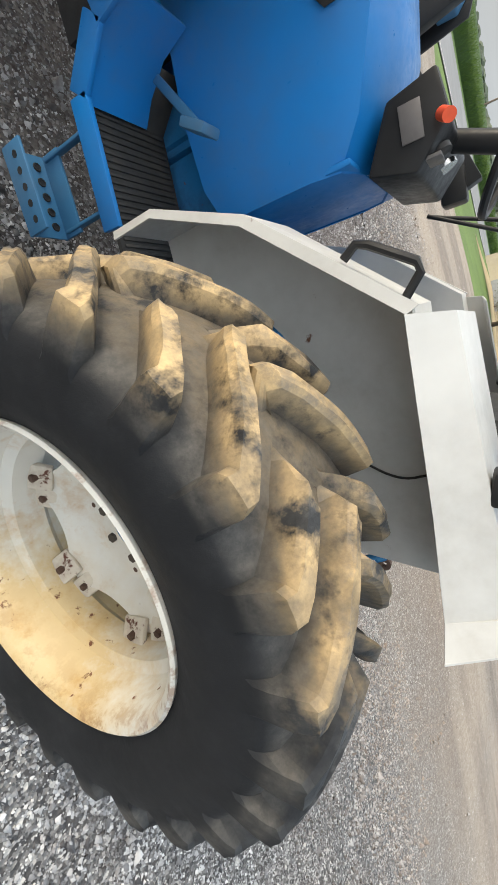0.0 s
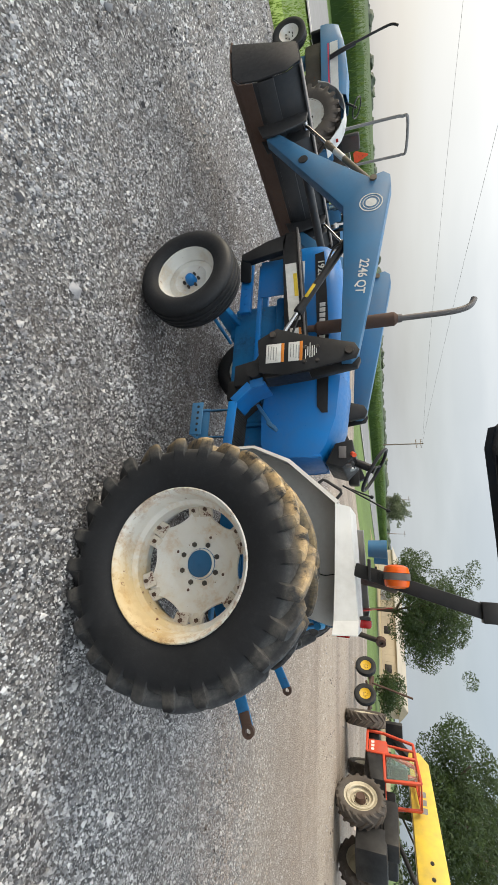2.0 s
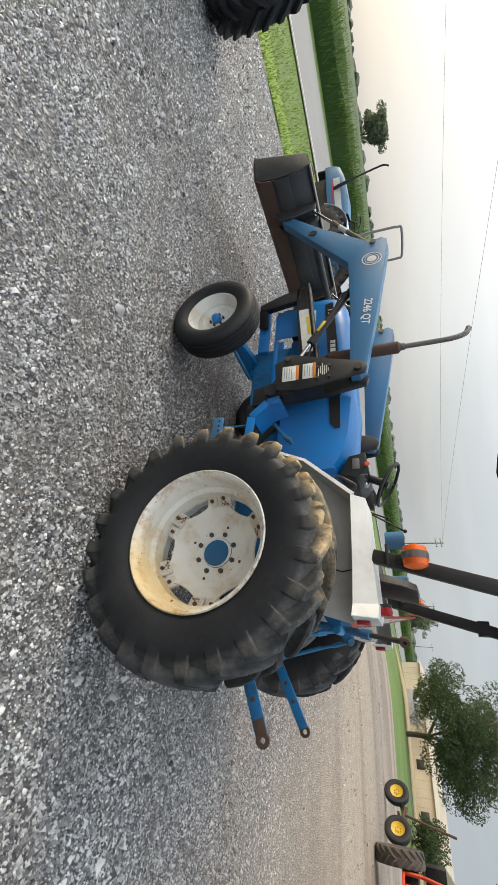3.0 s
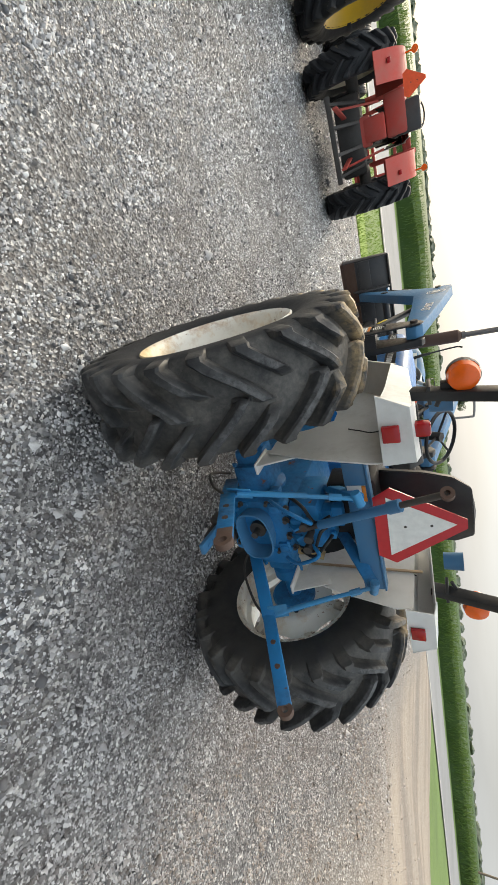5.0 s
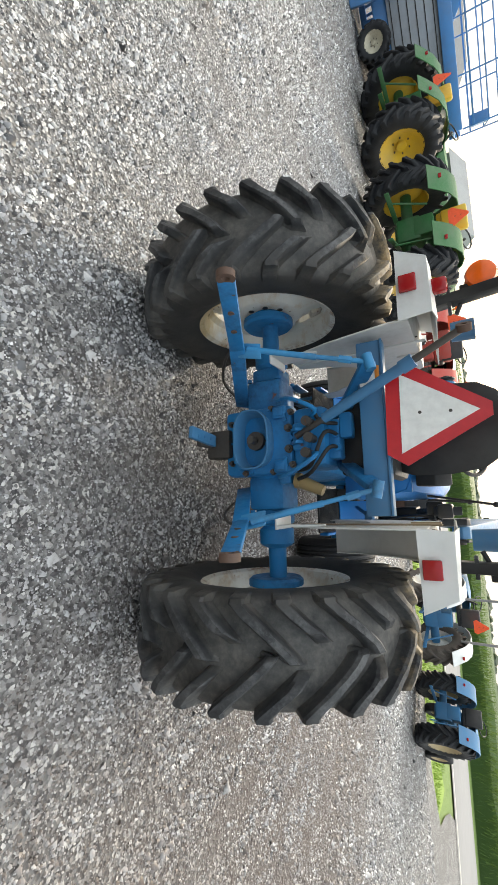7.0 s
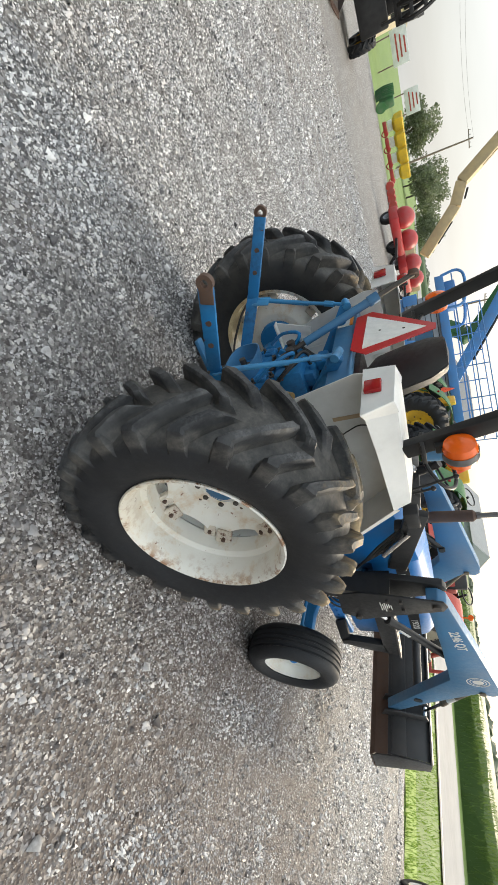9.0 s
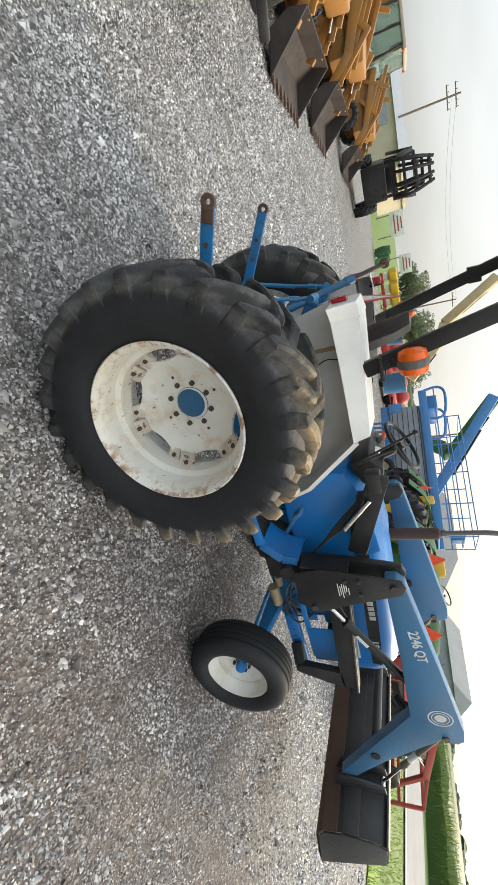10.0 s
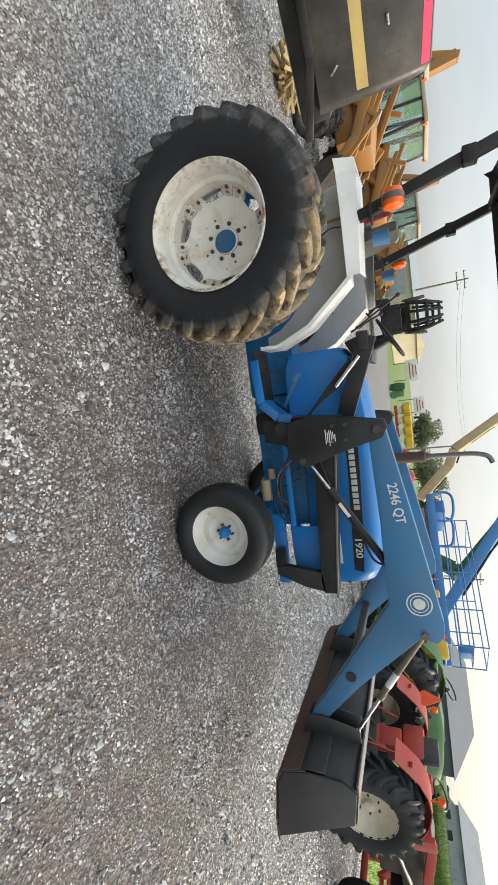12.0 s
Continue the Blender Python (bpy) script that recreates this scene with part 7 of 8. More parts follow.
def implement_axle():
    t = thing("implement_axle", "rusty implement axle on two lugged tyres", "axle", (-6.75, -5.5, 0), 30)
    for s in (-1, 1):
        add_wheel(t, "wheel", (s * 0.55, 0, 0.44), 0.44, 0.28, 0.26, s, M["rust"], 14)
    bm = bmesh.new()
    rod(bm, (-0.5, 0, 0.44), (0.5, 0, 0.44), 0.06)
    box(bm, (0, -0.3, 0.5), (0.5, 0.7, 0.12), 0.02)
    part("beam", bm, M["rust"], t)


implement_axle()
clump = thing("straw_clump", "loose straw-coloured clump of rope on the gravel", "rope", (-5.0, -5.3, 0.0))
r = random.Random(4)
for k in range(60):
    a, q = r.uniform(0, 6.28), r.uniform(0, 0.42)
    p = Vector((q * math.cos(a), q * math.sin(a), 0.06 + r.uniform(0, 0.3)))
    d = Vector((r.uniform(-1, 1), r.uniform(-1, 1), r.uniform(-0.3, 0.3))).normalized() * 0.3
    bm = bmesh.new()
    tube(bm, curve_pts([p - d, p + Vector((0, 0, 0.06)), p + d], 4), 0.035, 6)
    part("rope", bm, M["straw"], clump)


# track loader with a raised black frame and bucket
def skid_loader():
    t = thing("skid_loader", "dark compact loader with a raised open grapple and cab cage", "loader", (-25.0, -3.2, 0), -80)
    for y in (-0.6, 0.6):
        for s in (-1, 1):
            add_wheel(t, "wheel", (s * 0.75, y, 0.42), 0.42, 0.3, 0.22, s, M["yellow"], 14)
    bm = bmesh.new()
    box(bm, (0, 0, 0.85), (1.2, 2.2, 0.8), 0.06)
    box(bm, (0, -0.7, 1.35), (1.1, 0.8, 0.35), 0.08)
    part("body", bm, M["black"], t)
    bm = bmesh.new()
    for x in (-0.55, 0.55):
        for a, b in (((x, 0.6, 1.2), (x, 0.5, 2.2)), ((x, -0.6, 1.2), (x, -0.6, 2.2)), ((x, 0.5, 2.2), (x, -0.6, 2.2))):
            beam(bm, a, b, 0.08, 0.08)
    box(bm, (0, -0.05, 2.24), (1.2, 1.2, 0.06), 0.02)
    part("cab_cage", bm, M["black"], t)
    for s in (-1, 1):
        bm = bmesh.new()
        beam(bm, (s * 0.7, -1.0, 1.4), (s * 0.7, 0.9, 2.1), 0.1, 0.18)
        beam(bm, (s * 0.7, 0.85, 2.12), (s * 0.6, 1.25, 1.6), 0.1, 0.16)
        part("lift_arm", bm, M["black"], t)
    for x in (-0.55, -0.2, 0.2, 0.55):
        bm = bmesh.new()
        tube(bm, curve_pts([(x, 1.30, 1.55), (x, 1.62, 1.75), (x * 0.9, 1.68, 2.2), (x * 0.6, 1.50, 2.75)], 5), 0.055, 6)
        beam(bm, (x, 1.28, 1.55), (x * 0.7, 1.20, 2.45), 0.06, 0.10, 0.01)
        part("grapple_tine", bm, M["black"], t)
    for y, z, w in ((1.30, 1.55, 0.62), (1.64, 1.85, 0.60), (1.66, 2.2, 0.52), (1.20, 2.42, 0.45), (1.55, 2.62, 0.42)):
        bm = bmesh.new()
        beam(bm, (-w, y, z), (w, y, z), 0.08, 0.10, 0.01)
        part("grapple_bar", bm, M["black"], t)
    for x in (-0.35, 0.35):
        bm = bmesh.new()
        rod(bm, (x, 1.25, 1.7), (x * 0.8, 1.60, 2.3), 0.05)
        beam(bm, (x, 1.22, 2.1), (x * 0.6, 1.52, 2.7), 0.06, 0.08, 0.01)
        part("grapple_cylinder", bm, M["black"], t)
    bm = bmesh.new()
    box(bm, (0, 1.24, 1.5), (1.3, 0.14, 0.16), 0.03)
    for x in (-0.45, 0.45):
        beam(bm, (x, 1.24, 1.5), (x, 1.24, 1.05), 0.08, 0.08)
    part("grapple_mount", bm, M["black"], t)
    t.scale = (1.5, 1.5, 1.5)
    return t


skid_loader()


def lift():
    """A long blue platform lift: wheels, ribbed grey sides, deck and railings."""
    t = thing("scissor_lift", "blue platform lift with ribbed grey sides and tall railings", "platform lift", (-14.2, 9.2, 0), 36.5 - 90)
    L = 3.4
    for y in (0.35, 2.6):
        for s in (-1, 1):
            add_wheel(t, "wheel", (s * 1.0, y, 0.5), 0.5, 0.36, 0.26, s, M["pale_rim"], 16)
    for s in (-1, 1):
        bm = bmesh.new()
        beam(bm, (s * 1.12, -0.75, 0.04), (s * 1.12, -0.55, 1.35), 0.16, 0.26, 0.02, (0, 1, 0))
        beam(bm, (s * 1.12, -1.9, 0.12), (s * 1.12, -0.7, 0.12), 0.14, 0.2, 0.02)
        for k in range(5):
            beam(bm, (s * 1.12, -1.85 + 0.22 * k, 0.15), (s * 1.12, -1.85 + 0.22 * k, 0.85), 0.06, 0.08, 0.01, (0, 1, 0))
        beam(bm, (s * 1.12, -1.95, 0.85), (s * 1.12, -0.75, 0.85), 0.08, 0.1, 0.02)
        part("outrigger", bm, M["lift_blue"], t, "blue outrigger frame with upright slats")
    bm = bmesh.new()
    box(bm, (0, 0, 0.75), (1.6, 5.8, 0.4), 0.04)
    for y in (-2.7, 2.7):
        box(bm, (0, y, 1.2), (1.8, 0.5, 0.6), 0.04)
    part("chassis", bm, M["lift_blue"], t)
    bm = bmesh.new()
    box(bm, (0, 0, 1.6), (1.75, 5.4, 1.3), 0.02)
    side = part("side_body", bm, M["grey_sheet"], t, "ribbed grey sheet side")
    for k in range(6):
        bm = bmesh.new()
        for s in (-1, 1):
            box(bm, (s * 0.885, 0, 1.05 + 0.22 * k), (0.02, 5.4, 0.025), 0.004)
        part("rib", bm, M["black"], side)
    bm = bmesh.new()
    for s in (-1, 1):
        beam(bm, (s * 0.98, -L, 2.42), (s * 0.98, L, 2.42), 0.12, 0.34, 0.02)
        beam(bm, (s * 0.98, -L, 2.9), (s * 0.98, L, 2.9), 0.05, 0.05)
    box(bm, (0, 0, 2.38), (1.9, 2 * L, 0.08), 0.02)
    part("deck", bm, M["lift_blue"], t, "blue platform deck")
    bm = bmesh.new()
    for s in (-1, 1):
        for z in (3.3, 3.75):
            tube(bm, [(s * 0.98, -1.9, z), (s * 0.98, L, z)], 0.022, 6)
        for k in range(5):
            y = -1.9 + (L + 1.9) * k / 4
            tube(bm, [(s * 0.98, y, 2.6), (s * 0.98, y, 3.75)], 0.022, 6)
    for z in (3.3, 3.75):
        tube(bm, [(-0.98, L, z), (0.98, L, z)], 0.022, 6)
        tube(bm, [(-0.98, -1.9, z), (0.98, -1.9, z)], 0.022, 6)
    part("railing", bm, M["lift_blue"], t, "thin blue platform railing")
    bm = bmesh.new()
    for s in (-1, 1):
        tube(bm, curve_pts([(s * 0.98, -L, 2.5), (s * 0.98, -L - 0.1, 3.1), (s * 0.98, -L + 0.3, 3.35), (s * 0.98, -2.0, 3.2), (s * 0.98, -1.9, 2.6)], 4), 0.06, 8)
    box(bm, (0, -2.9, 2.75), (1.5, 0.7, 0.5), 0.05)
    part("end_frame", bm, M["lift_blue"], t)
    bm = bmesh.new()
    box(bm, (0.0, L - 0.2, 3.1), (0.6, 0.3, 0.5), 0.04)
    part("control_box", bm, M["lift_blue"], t)
    return t


lift()


def boom(name, label, pts, w, mat, base, tip=None):
    t = thing(name, label, "boom lift", base)
    o = Vector(base)
    bm = bmesh.new()
    p = [Vector(q) - o for q in pts]
    for a, b in zip(p, p[1:]):
        beam(bm, a, b, w, w * 1.3, 0.03)
    part("boom", bm, mat, t)
    for a, b in zip(p, p[1:]):
        bm = bmesh.new()
        u = Vector((0.0, 0.0, w * 0.95))
        rod(bm, a.lerp(b, 0.2) + u, a.lerp(b, 0.65) + u, 0.06)
        part("cylinder", bm, M["black"], t)
    bm = bmesh.new()
    box(bm, (0, 0, 0.95), (1.8, 2.6, 1.1), 0.1)
    part("turntable", bm, mat, t)
    for x in (-0.9, 0.9):
        for y in (-1.1, 1.1):
            add_wheel(t, "wheel", (x, y, 0.45), 0.45, 0.32, 0.23, 1 if x > 0 else -1, M["rim"], 14)
    return t


boom("tan_boom_lift", "tan folding boom lift with its boom raised", [(-27.4, 9.4, 2.0), (-28.6, 7.4, 4.1), (-29.2, 6.3, 4.6), (-31.0, 4.2, 8.2)], 0.5, M["tan_boom"], (-27.4, 10.0, 0))
boom("green_boom_lift", "green boom lift with its boom raised", [(-22.5, 11.5, 1.6), (-21.2, 12.0, 3.4), (-20.6, 12.2, 3.7), (-22.8, 9.8, 6.4)], 0.55, M["green"], (-22.5, 12.4, 0))
boom("blue_boom_lift", "light blue boom lift with its boom raised", [(-18.3, 13.6, 1.6), (-18.0, 13.2, 2.5), (-21.6, 9.2, 6.2)], 0.42, M["lift_blue"], (-18.3, 14.2, 0))


# red hay machines, yellow planter and others along the far verge
def red_machine(at, turn, group):
    t = thing("mower", "red hay mower with rounded hoods and black wheels", "mower", at, turn, group)
    for s in (-1, 1):
        add_wheel(t, "wheel", (s * 1.0, 0, 0.42), 0.42, 0.3, 0.22, s, M["grey_sheet"], 0)
    bm = bmesh.new()
    box(bm, (0, 0.1, 0.75), (2.6, 1.2, 0.5), 0.12)
    part("frame", bm, M["red"], t)
    for x in (-0.75, 0.75):
        bm = bmesh.new()
        tmp = bmesh.new()
        bmesh.ops.create_uvsphere(tmp, u_segments=20, v_segments=12, radius=0.6)
        bmesh.ops.scale(tmp, vec=(1.0, 0.9, 0.95), verts=tmp.verts)
        merge(bm, tmp, Matrix.Translation((x, 0.1, 1.25)))
        part("hood", bm, M["red"], t, "rounded red hood")
    bm = bmesh.new()
    beam(bm, (0, 0.5, 0.7), (0, 2.2, 0.6), 0.14, 0.14)
    part("drawbar", bm, M["black"], t)
    return t


first = red_machine((-24.6, 6.5, 0), -70, "mowers along the verge")
copy_thing(first, pose(-25.6, 9.4, 0, 0, 0, -60))


def planter_box():
    t = thing("planter_hopper", "yellow seed hopper on a red and white planter unit", "planter", (-42.0, 7.0, 0), 0, "hoppers of the planter")
    bm = bmesh.new()
    rows = [[Vector((x * w, y * w, z)) for x, y in ((-1, -1), (1, -1), (1, 1), (-1, 1), (-1, -1))] for z, w in ((0.95, 0.28), (1.15, 0.5), (1.75, 0.56), (1.8, 0.5))]
    sheet(bm, rows, 0.02)
    box(bm, (0, 0, 1.8), (1.0, 1.0, 0.08), 0.03)
    part("hopper", bm, M["yellow"], t)
    bm = bmesh.new()
    box(bm, (0, 0, 0.75), (0.5, 0.7, 0.4), 0.05)
    part("meter", bm, M["white"], t)
    bm = bmesh.new()
    box(bm, (0.2, 0, 0.35), (0.25, 1.1, 0.3), 0.04)
    tube(bm, [(0.2, 0.4 + 0.25 * math.cos(a), 0.27 + 0.25 * math.sin(a)) for a in (2 * math.pi * k / 14 for k in range(14))], 0.05, 6, True)
    part("row_unit", bm, M["red"], t)
    return t


hop = planter_box()
for k in range(1, 4):
    copy_thing(hop, pose(-42.0 - 0.5 * k, 7.0 - 1.15 * k, 0, 0, 0, 6 * k))
bm = bmesh.new()
for k in range(7):
    tube(bm, curve_pts([(-0.8 + 0.27 * k, -0.45, 0.1), (-0.8 + 0.27 * k, -0.55, 0.8), (-0.8 + 0.27 * k, -0.45, 1.5)], 5), 0.06, 6)
box(bm, (0, 0, 0.85), (2.0, 0.7, 1.1), 0.12)
for x in (-1.05, 1.05):
    rod(bm, (x - 0.05, 0, 0.4), (x + 0.05, 0, 0.4), 0.4, n=18)
solid("seed_drill", bm, M["green"], "dark green seed drill with upright ribs", "seed drill", (-41.5, 1.5, 0), 20)
bm = bmesh.new()
for k in range(5):
    beam(bm, (-1.2, -0.6 + 0.3 * k, 0.15), (1.2, -0.6 + 0.3 * k, 0.15 + 0.5 * (k % 2)), 0.1, 0.1)
    rod(bm, (-0.9 + 0.45 * k, -0.7, 0.3), (-0.9 + 0.45 * k, 0.7, 0.3), 0.3, n=12)
solid("disc_harrow", bm, M["faded_red"], "red and brown disc harrow on the grass edge", "harrow", (-36.0, 7.4, 0.0), 80)
# an old implement by the east grass
t = thing("implement", "old rusty implement with yellow wheels at the lot's edge", "implement", (14.46, -3.92, 0.64), -45)
for y in (-0.55, 0.55):
    add_wheel(t, "wheel", (-0.5, y, 0.38), 0.38, 0.2, 0.19, -1, M["yellow"], 0)
bm = bmesh.new()
for y in (-0.55, 0.0, 0.55):
    beam(bm, (-0.45, y, 0.40), (0.5, y * 0.7, 0.55), 0.07, 0.07)
beam(bm, (-0.3, -1.3, 0.5), (-0.3, 0.9, 0.55), 0.08, 0.10)
beam(bm, (0.4, -1.1, 0.45), (0.4, 0.8, 0.6), 0.08, 0.10)
part("frame", bm, M["rust"], t)
bm = bmesh.new()
rod(bm, (-0.2, 0.15, 0.5), (-0.2, -0.25, 2.0), 0.035)
part("lever", bm, M["rust"], t, "tall rusty lever")


# ---- buildings, poles, signs ----
def shed(name, label, at, turn, size, wall, roof, eave, ridge, hip=False):
    t = thing(name, label, "building", at, turn)
    w, d = size
    bm = bmesh.new()
    box(bm, (0, 0, eave / 2), (w, d, eave), 0)
    wl = part("wall", bm, wall, t, smooth=0)
    bm = bmesh.new()
    k = 0.28 * w if hip else 0.0
    e = 0.4
    v = [bm.verts.new(p) for p in ((-w / 2 - e, -d / 2 - e, eave), (w / 2 + e, -d / 2 - e, eave), (w / 2 + e, d / 2 + e, eave), (-w / 2 - e, d / 2 + e, eave), (-w / 2 - e + k, 0, ridge), (w / 2 + e - k, 0, ridge))]
    for f in ((0, 1, 5, 4), (2, 3, 4, 5), (1, 2, 5), (3, 0, 4), (3, 2, 1, 0)):
        bm.faces.new([v[i] for i in f])
    part("roof", bm, roof, t, smooth=0)
    for s in () if hip else (-1, 1):
        bm = bmesh.new()
        x = s * (w / 2 + e)
        plate(bm, [(-d / 2 - e * 0.8, eave + 0.02), (d / 2 + e * 0.8, eave + 0.02), (0, ridge - 0.04)], x, x + s * 0.05, 0)
        part("gable", bm, wall, t, smooth=0)
    for s in (-1, 1):
        bm = bmesh.new()
        box(bm, (0.2 * w, s * (d / 2 + 0.03), eave * 0.4), (w * 0.22, 0.06, eave * 0.75), 0.02)
        part("door", bm, M["grey_sheet"], t)
        for q in (-0.36, -0.12):
            bm = bmesh.new()
            box(bm, (q * w, s * (d / 2 + 0.03), eave * 0.55), (1.1, 0.06, 0.9), 0.02)
            part("window", bm, M["black"], t)
    for k in range(int(w / 0.9)):
        x = -w / 2 + 0.45 + 0.9 * k
        for s in (-1, 1):
            bm = bmesh.new()
            box(bm, (x, s * (d / 2 + 0.012), eave / 2), (0.06, 0.024, eave), 0)
            part("rib", bm, wall, wl, smooth=0)
    return t


shed("grain_shed", "grey sheet-metal shed with a pale gable end", (-38.4, 53.4, 0), 0, (10, 6.7), M["shed_roof"], M["shed_wall"], 3.0, 4.85)
shed("far_shed", "grey farm shed far across the field", (-62, 50, 0), 50, (20, 13), M["dark_sheet"], M["slate_roof"], 3.0, 6.4, True)
shed("workshop", "long pale workshop at the yard's far side", (-66, -17, 0), 70, (26, 12), M["cream_wall"], M["grey_sheet"], 3.4, 4.6)
shed("low_barn", "low cream barn behind the trees", (70, -7, 0), 60, (22, 10), M["cream_wall"], M["cream_wall"], 2.6, 3.8)


def pole(at, h, turn=0.0, arms=1, lean=0.0, label="weathered wooden utility pole with a crossarm"):
    t = thing("utility_pole", label, "utility pole", (*at, -0.05), turn, "utility poles")
    bm = bmesh.new()
    rod(bm, (0, 0, 0), (lean * h, 0, h), 0.16, 0.10, 12)
    part("shaft", bm, M["wood"], t)
    for k in range(arms):
        bm = bmesh.new()
        z = h - 0.5 - 0.9 * k
        beam(bm, (-1.2 + lean * z, 0.1, z), (1.2 + lean * z, 0.1, z), 0.1, 0.12)
        arm = part("crossarm", bm, M["wood"], t)
        for x in (-1.1, -0.5, 0.5, 1.1):
            bm = bmesh.new()
            rod(bm, (x + lean * z, 0.1, z + 0.05), (x + lean * z, 0.1, z + 0.25), 0.04, n=8)
            part("insulator", bm, M["grey_print"], arm)
    return t


POLES = [((82.0, 27.0), 9.5), ((140.0, 26.0), 9.5), ((190, 20), 9.5), ((-60.0, -12.0), 10.5), ((-72.0, 12.0), 10.0), ((-60, 30), 9.5), ((46, 24.0), 9.0)]
for k, (p, h) in enumerate(POLES[:6]):
    pole(p, h, 60 + 11 * k, 2 if k in (0, 3) else 1, lean=-0.02 if k == 3 else 0.0)


def wires(a, b, z, n, label, rise=0.0):
    bm = bmesh.new()
    for k in range(n):
        u, v = Vector((*a, z - 0.5 * k)), Vector((*b, z + rise - 0.5 * k))
        tube(bm, [u.lerp(v, i / 20) - Vector((0, 0, 3.2 * (i / 20) * (1 - i / 20))) for i in range(21)], 0.012, 4)
    return solid("power_line", bm, M["hose"], label, "power line", smooth=0)


wires((82, 27), (-26, 50), 9.3, 1, "thin black overhead power line")
wires((82, 27), (-40, 36), 9.25, 1, "second thin overhead power line, higher up", 4.0)
wires((-60, -12), (-72, 12), 10.0, 2, "pair of thin overhead wires")


def sign_board(at, turn, size, z, col, label):
    t = thing("sign_board", label, "sign", at, turn)
    bm = bmesh.new()
    for s in (-1, 1):
        beam(bm, (s * size[0] * 0.4, 0, 0), (s * size[0] * 0.4, 0, z), 0.12, 0.12)
    part("post", bm, M["wood"], t)
    bm = bmesh.new()
    box(bm, (0, -0.1, z + size[1] / 2 - 0.2), (size[0], 0.1, size[1]), 0.02)
    board = part("board", bm, col, t)
    for k in range(3):
        bm = bmesh.new()
        box(bm, (0, -0.16, z + size[1] * (0.2 + 0.25 * k)), (size[0] * (0.75 - 0.15 * k), 0.01, size[1] * 0.09), 0)
        part("print_bar", bm, M["faded_red"], board)
    return t


sign_board((-58, -1.0, 0), 85, (3.0, 1.6), 1.8, M["white"], "white roadside sign board with faded red print")
sign_board((-60, 4.0, 0), 80, (2.4, 1.5), 2.4, M["white"], "second pale sign board on posts")


# ---- trees ----
M["leaf"] = leaf_mat("tree_leaves", (0.014, 0.032, 0.016), (0.045, 0.08, 0.032))
# paler and greyer than near leaves: the haze of distance is in this colour
M["far_leaf"] = leaf_mat("haze_tinted_far_leaves", (0.10, 0.125, 0.085), (0.17, 0.20, 0.14))
M["bark"] = worn("grey_brown_bark", (0.11, 0.085, 0.065), amount=0.5, rough=0.9)


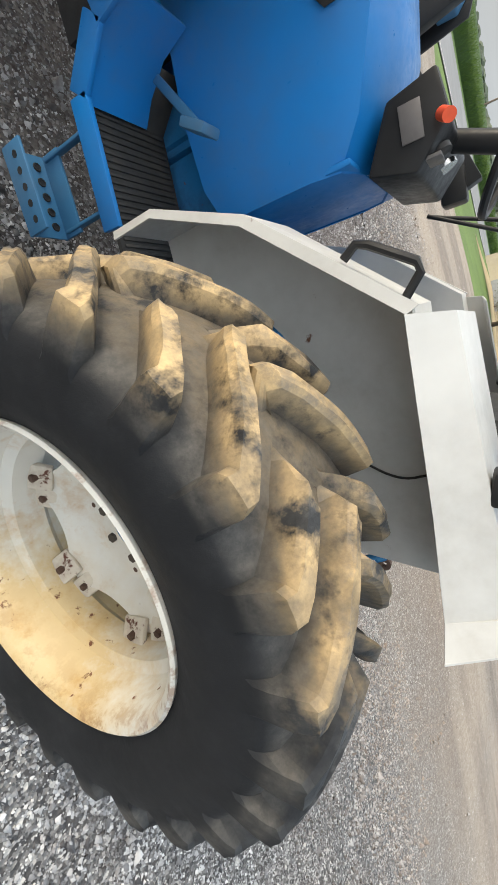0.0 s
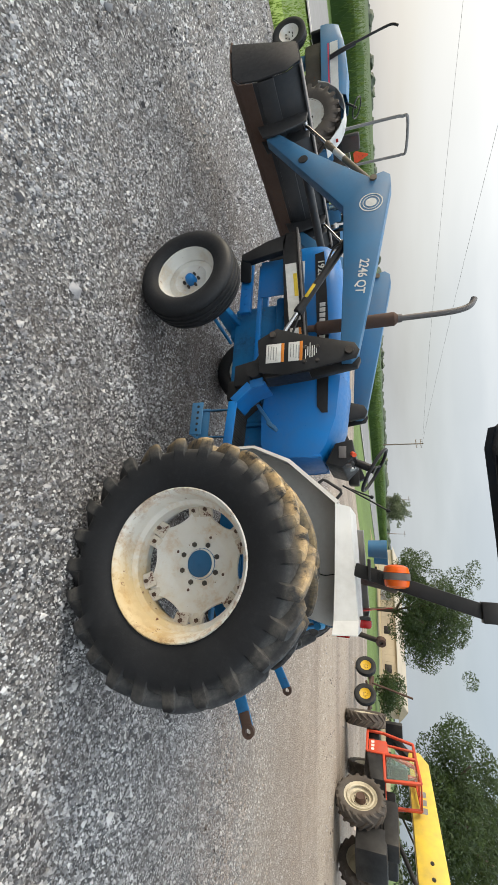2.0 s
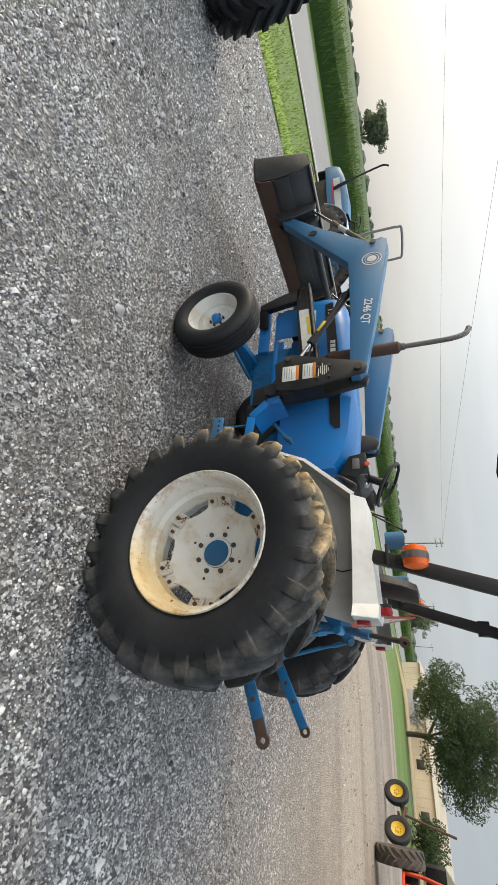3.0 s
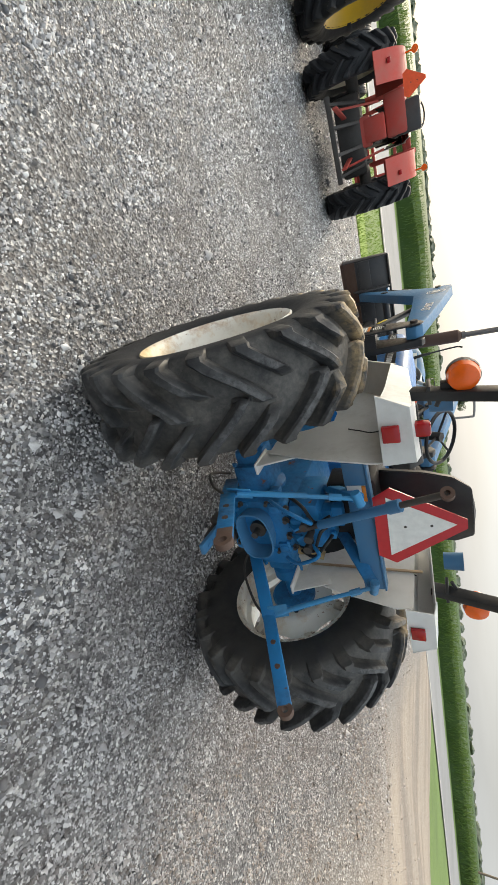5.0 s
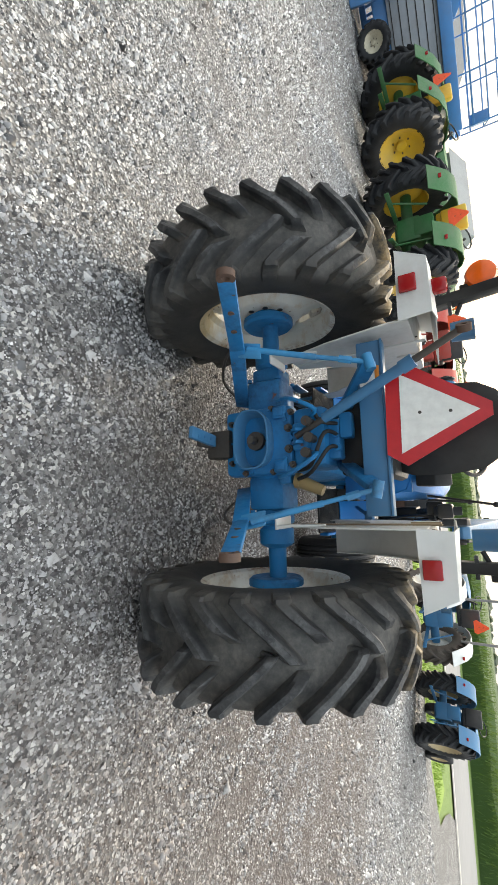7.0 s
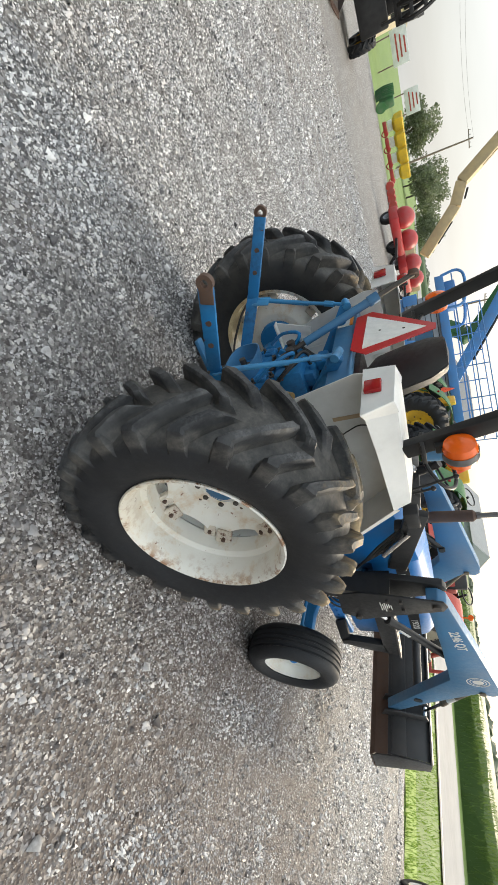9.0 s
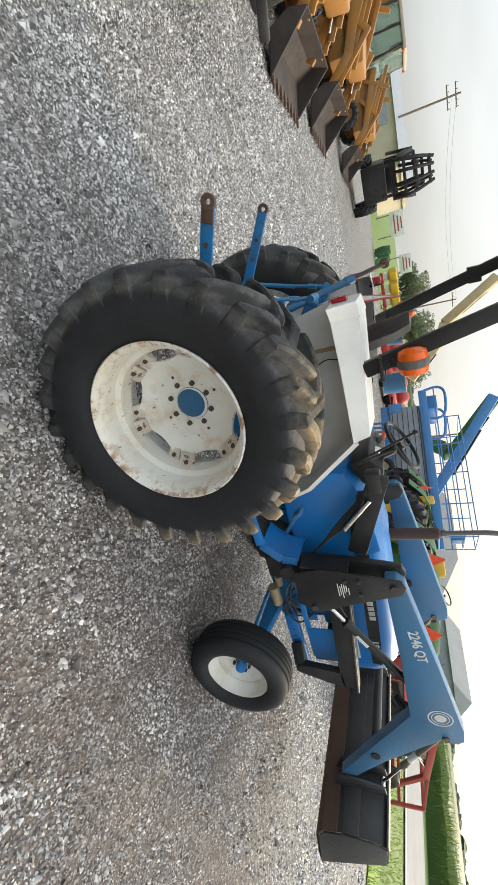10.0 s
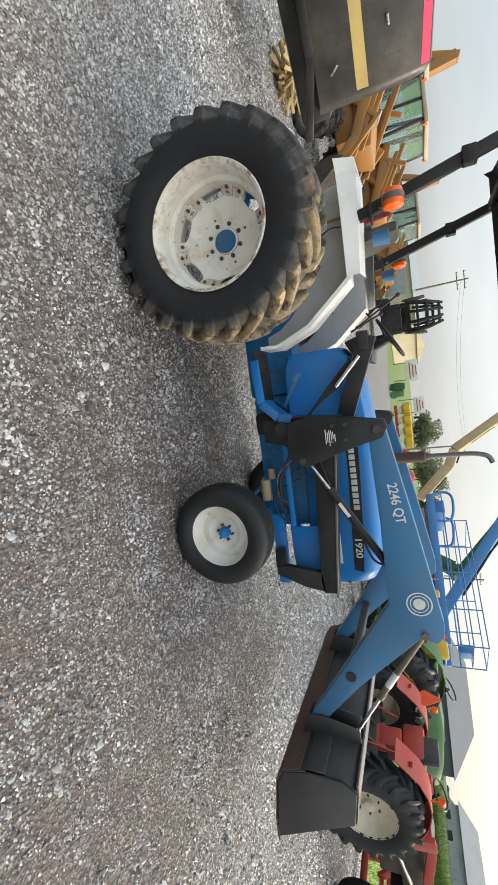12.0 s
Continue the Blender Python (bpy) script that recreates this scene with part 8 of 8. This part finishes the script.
def tree(at, h, spread, seed, leaf, count=9000, label="broad dark-leaved tree with an uneven crown", card=0.16):
    t = thing("tree", label, "tree", (*at, -0.05), 0, "trees round the yard")
    r = random.Random(seed)
    bm = bmesh.new()
    trunk_h = h * 0.28
    tips = []
    tube(bm, curve_pts([(0, 0, 0), (0.1, 0.05, trunk_h * 0.5), (0, 0, trunk_h)], 4), h * 0.022, 10)
    for k in range(11):
        a = 2 * math.pi * k / 11 + r.uniform(-0.3, 0.3)
        e = r.uniform(0.35, 1.25)
        ln = spread * r.uniform(0.55, 1.0)
        p0 = Vector((0, 0, trunk_h * r.uniform(0.75, 1.0)))
        p1 = p0 + Vector((math.cos(a) * math.cos(e), math.sin(a) * math.cos(e), math.sin(e) * 1.25)) * ln * 0.6
        p2 = p1 + Vector((math.cos(a + 0.3) * math.cos(e), math.sin(a + 0.3) * math.cos(e), math.sin(e) * 0.9)) * ln * 0.5
        tube(bm, curve_pts([p0, p1, p2], 4), h * 0.008, 6)
        tips += [p1, p2, p1.lerp(p2, 0.5)]
    tips.append(Vector((0, 0, h * 0.82)))
    part("trunk", bm, M["bark"], t)
    g = np.random.default_rng(seed)
    cl = []
    for p in tips:
        for j in range(3):
            c = np.array(p) + g.normal(0, 1, 3) * np.array([0.20, 0.20, 0.17]) * spread
            cl.append((c, spread * g.uniform(0.13, 0.27)))
    tot = sum(q[1] ** 2 for q in cl)
    pts = []
    for c, q in cl:
        n = int(count * q * q / tot)
        d = g.normal(0, 1, (n, 3))
        d /= np.linalg.norm(d, axis=1)[:, None]
        pts.append(c + d * (q * g.uniform(0.45, 1.08, n) ** 0.6)[:, None] * np.array([1, 1, 0.8]))
    xyz = np.concatenate(pts)
    xyz = xyz[(xyz[:, 2] > trunk_h * 0.55) & (xyz[:, 2] < h)]
    n = len(xyz)
    u, v = g.normal(0, 1, (n, 3)), g.normal(0, 1, (n, 3))
    s = card * h / 9 * g.uniform(0.6, 1.3, n)[:, None]
    u = u / np.linalg.norm(u, axis=1)[:, None] * s
    v = v / np.linalg.norm(v, axis=1)[:, None] * s * 0.7
    q = np.stack([xyz - u, xyz + v * 0.6, xyz + u, xyz - v * 0.6], 1)
    me = bpy.data.meshes.new("crown")
    me.vertices.add(n * 4)
    me.vertices.foreach_set("co", q.ravel())
    me.loops.add(n * 4)
    me.loops.foreach_set("vertex_index", np.arange(n * 4, dtype=np.int32))
    me.polygons.add(n)
    me.polygons.foreach_set("loop_start", np.arange(0, n * 4, 4, dtype=np.int32))
    me.update(calc_edges=True)
    me.materials.append(leaf)
    ob = new("crown", me)
    ob.parent = t
    return t


tree((46, -3.0), 10.0, 6.2, 1, M["leaf"], 46000, card=0.12)
tree((38, -17.5), 10.5, 6.5, 2, M["leaf"], 46000, card=0.12)
tree((30, -24), 10.0, 6.0, 3, M["leaf"], 14000)
tree((64, -2), 3.2, 2.2, 4, M["leaf"], 3000, "low dark bush on the grass")
tree((36, -8.5), 3.0, 1.9, 12, M["leaf"], 7000, "low dark bush on the grass", 0.3)
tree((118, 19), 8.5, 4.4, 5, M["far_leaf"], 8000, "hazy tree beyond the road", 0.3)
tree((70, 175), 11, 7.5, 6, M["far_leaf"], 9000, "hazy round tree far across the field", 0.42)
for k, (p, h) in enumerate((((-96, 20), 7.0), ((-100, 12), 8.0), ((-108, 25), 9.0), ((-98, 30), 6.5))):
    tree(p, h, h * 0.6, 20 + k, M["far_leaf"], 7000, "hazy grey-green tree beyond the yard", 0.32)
# the far line of trees and hedges
bm = bmesh.new()
r = random.Random(9)
for k in range(420):
    a = radians(r.uniform(-75, 130))
    d = r.uniform(380, 560)
    q = r.uniform(1.2, 3.6)
    tmp = bmesh.new()
    bmesh.ops.create_icosphere(tmp, subdivisions=2, radius=1)
    for v in tmp.verts:
        v.co *= r.uniform(0.6, 1.25)
    merge(bm, tmp, Matrix.Translation((d * math.sin(a), d * math.cos(a), q * 0.4)) @ Matrix.Diagonal((q * 1.8, q * 1.8, q, 1)))
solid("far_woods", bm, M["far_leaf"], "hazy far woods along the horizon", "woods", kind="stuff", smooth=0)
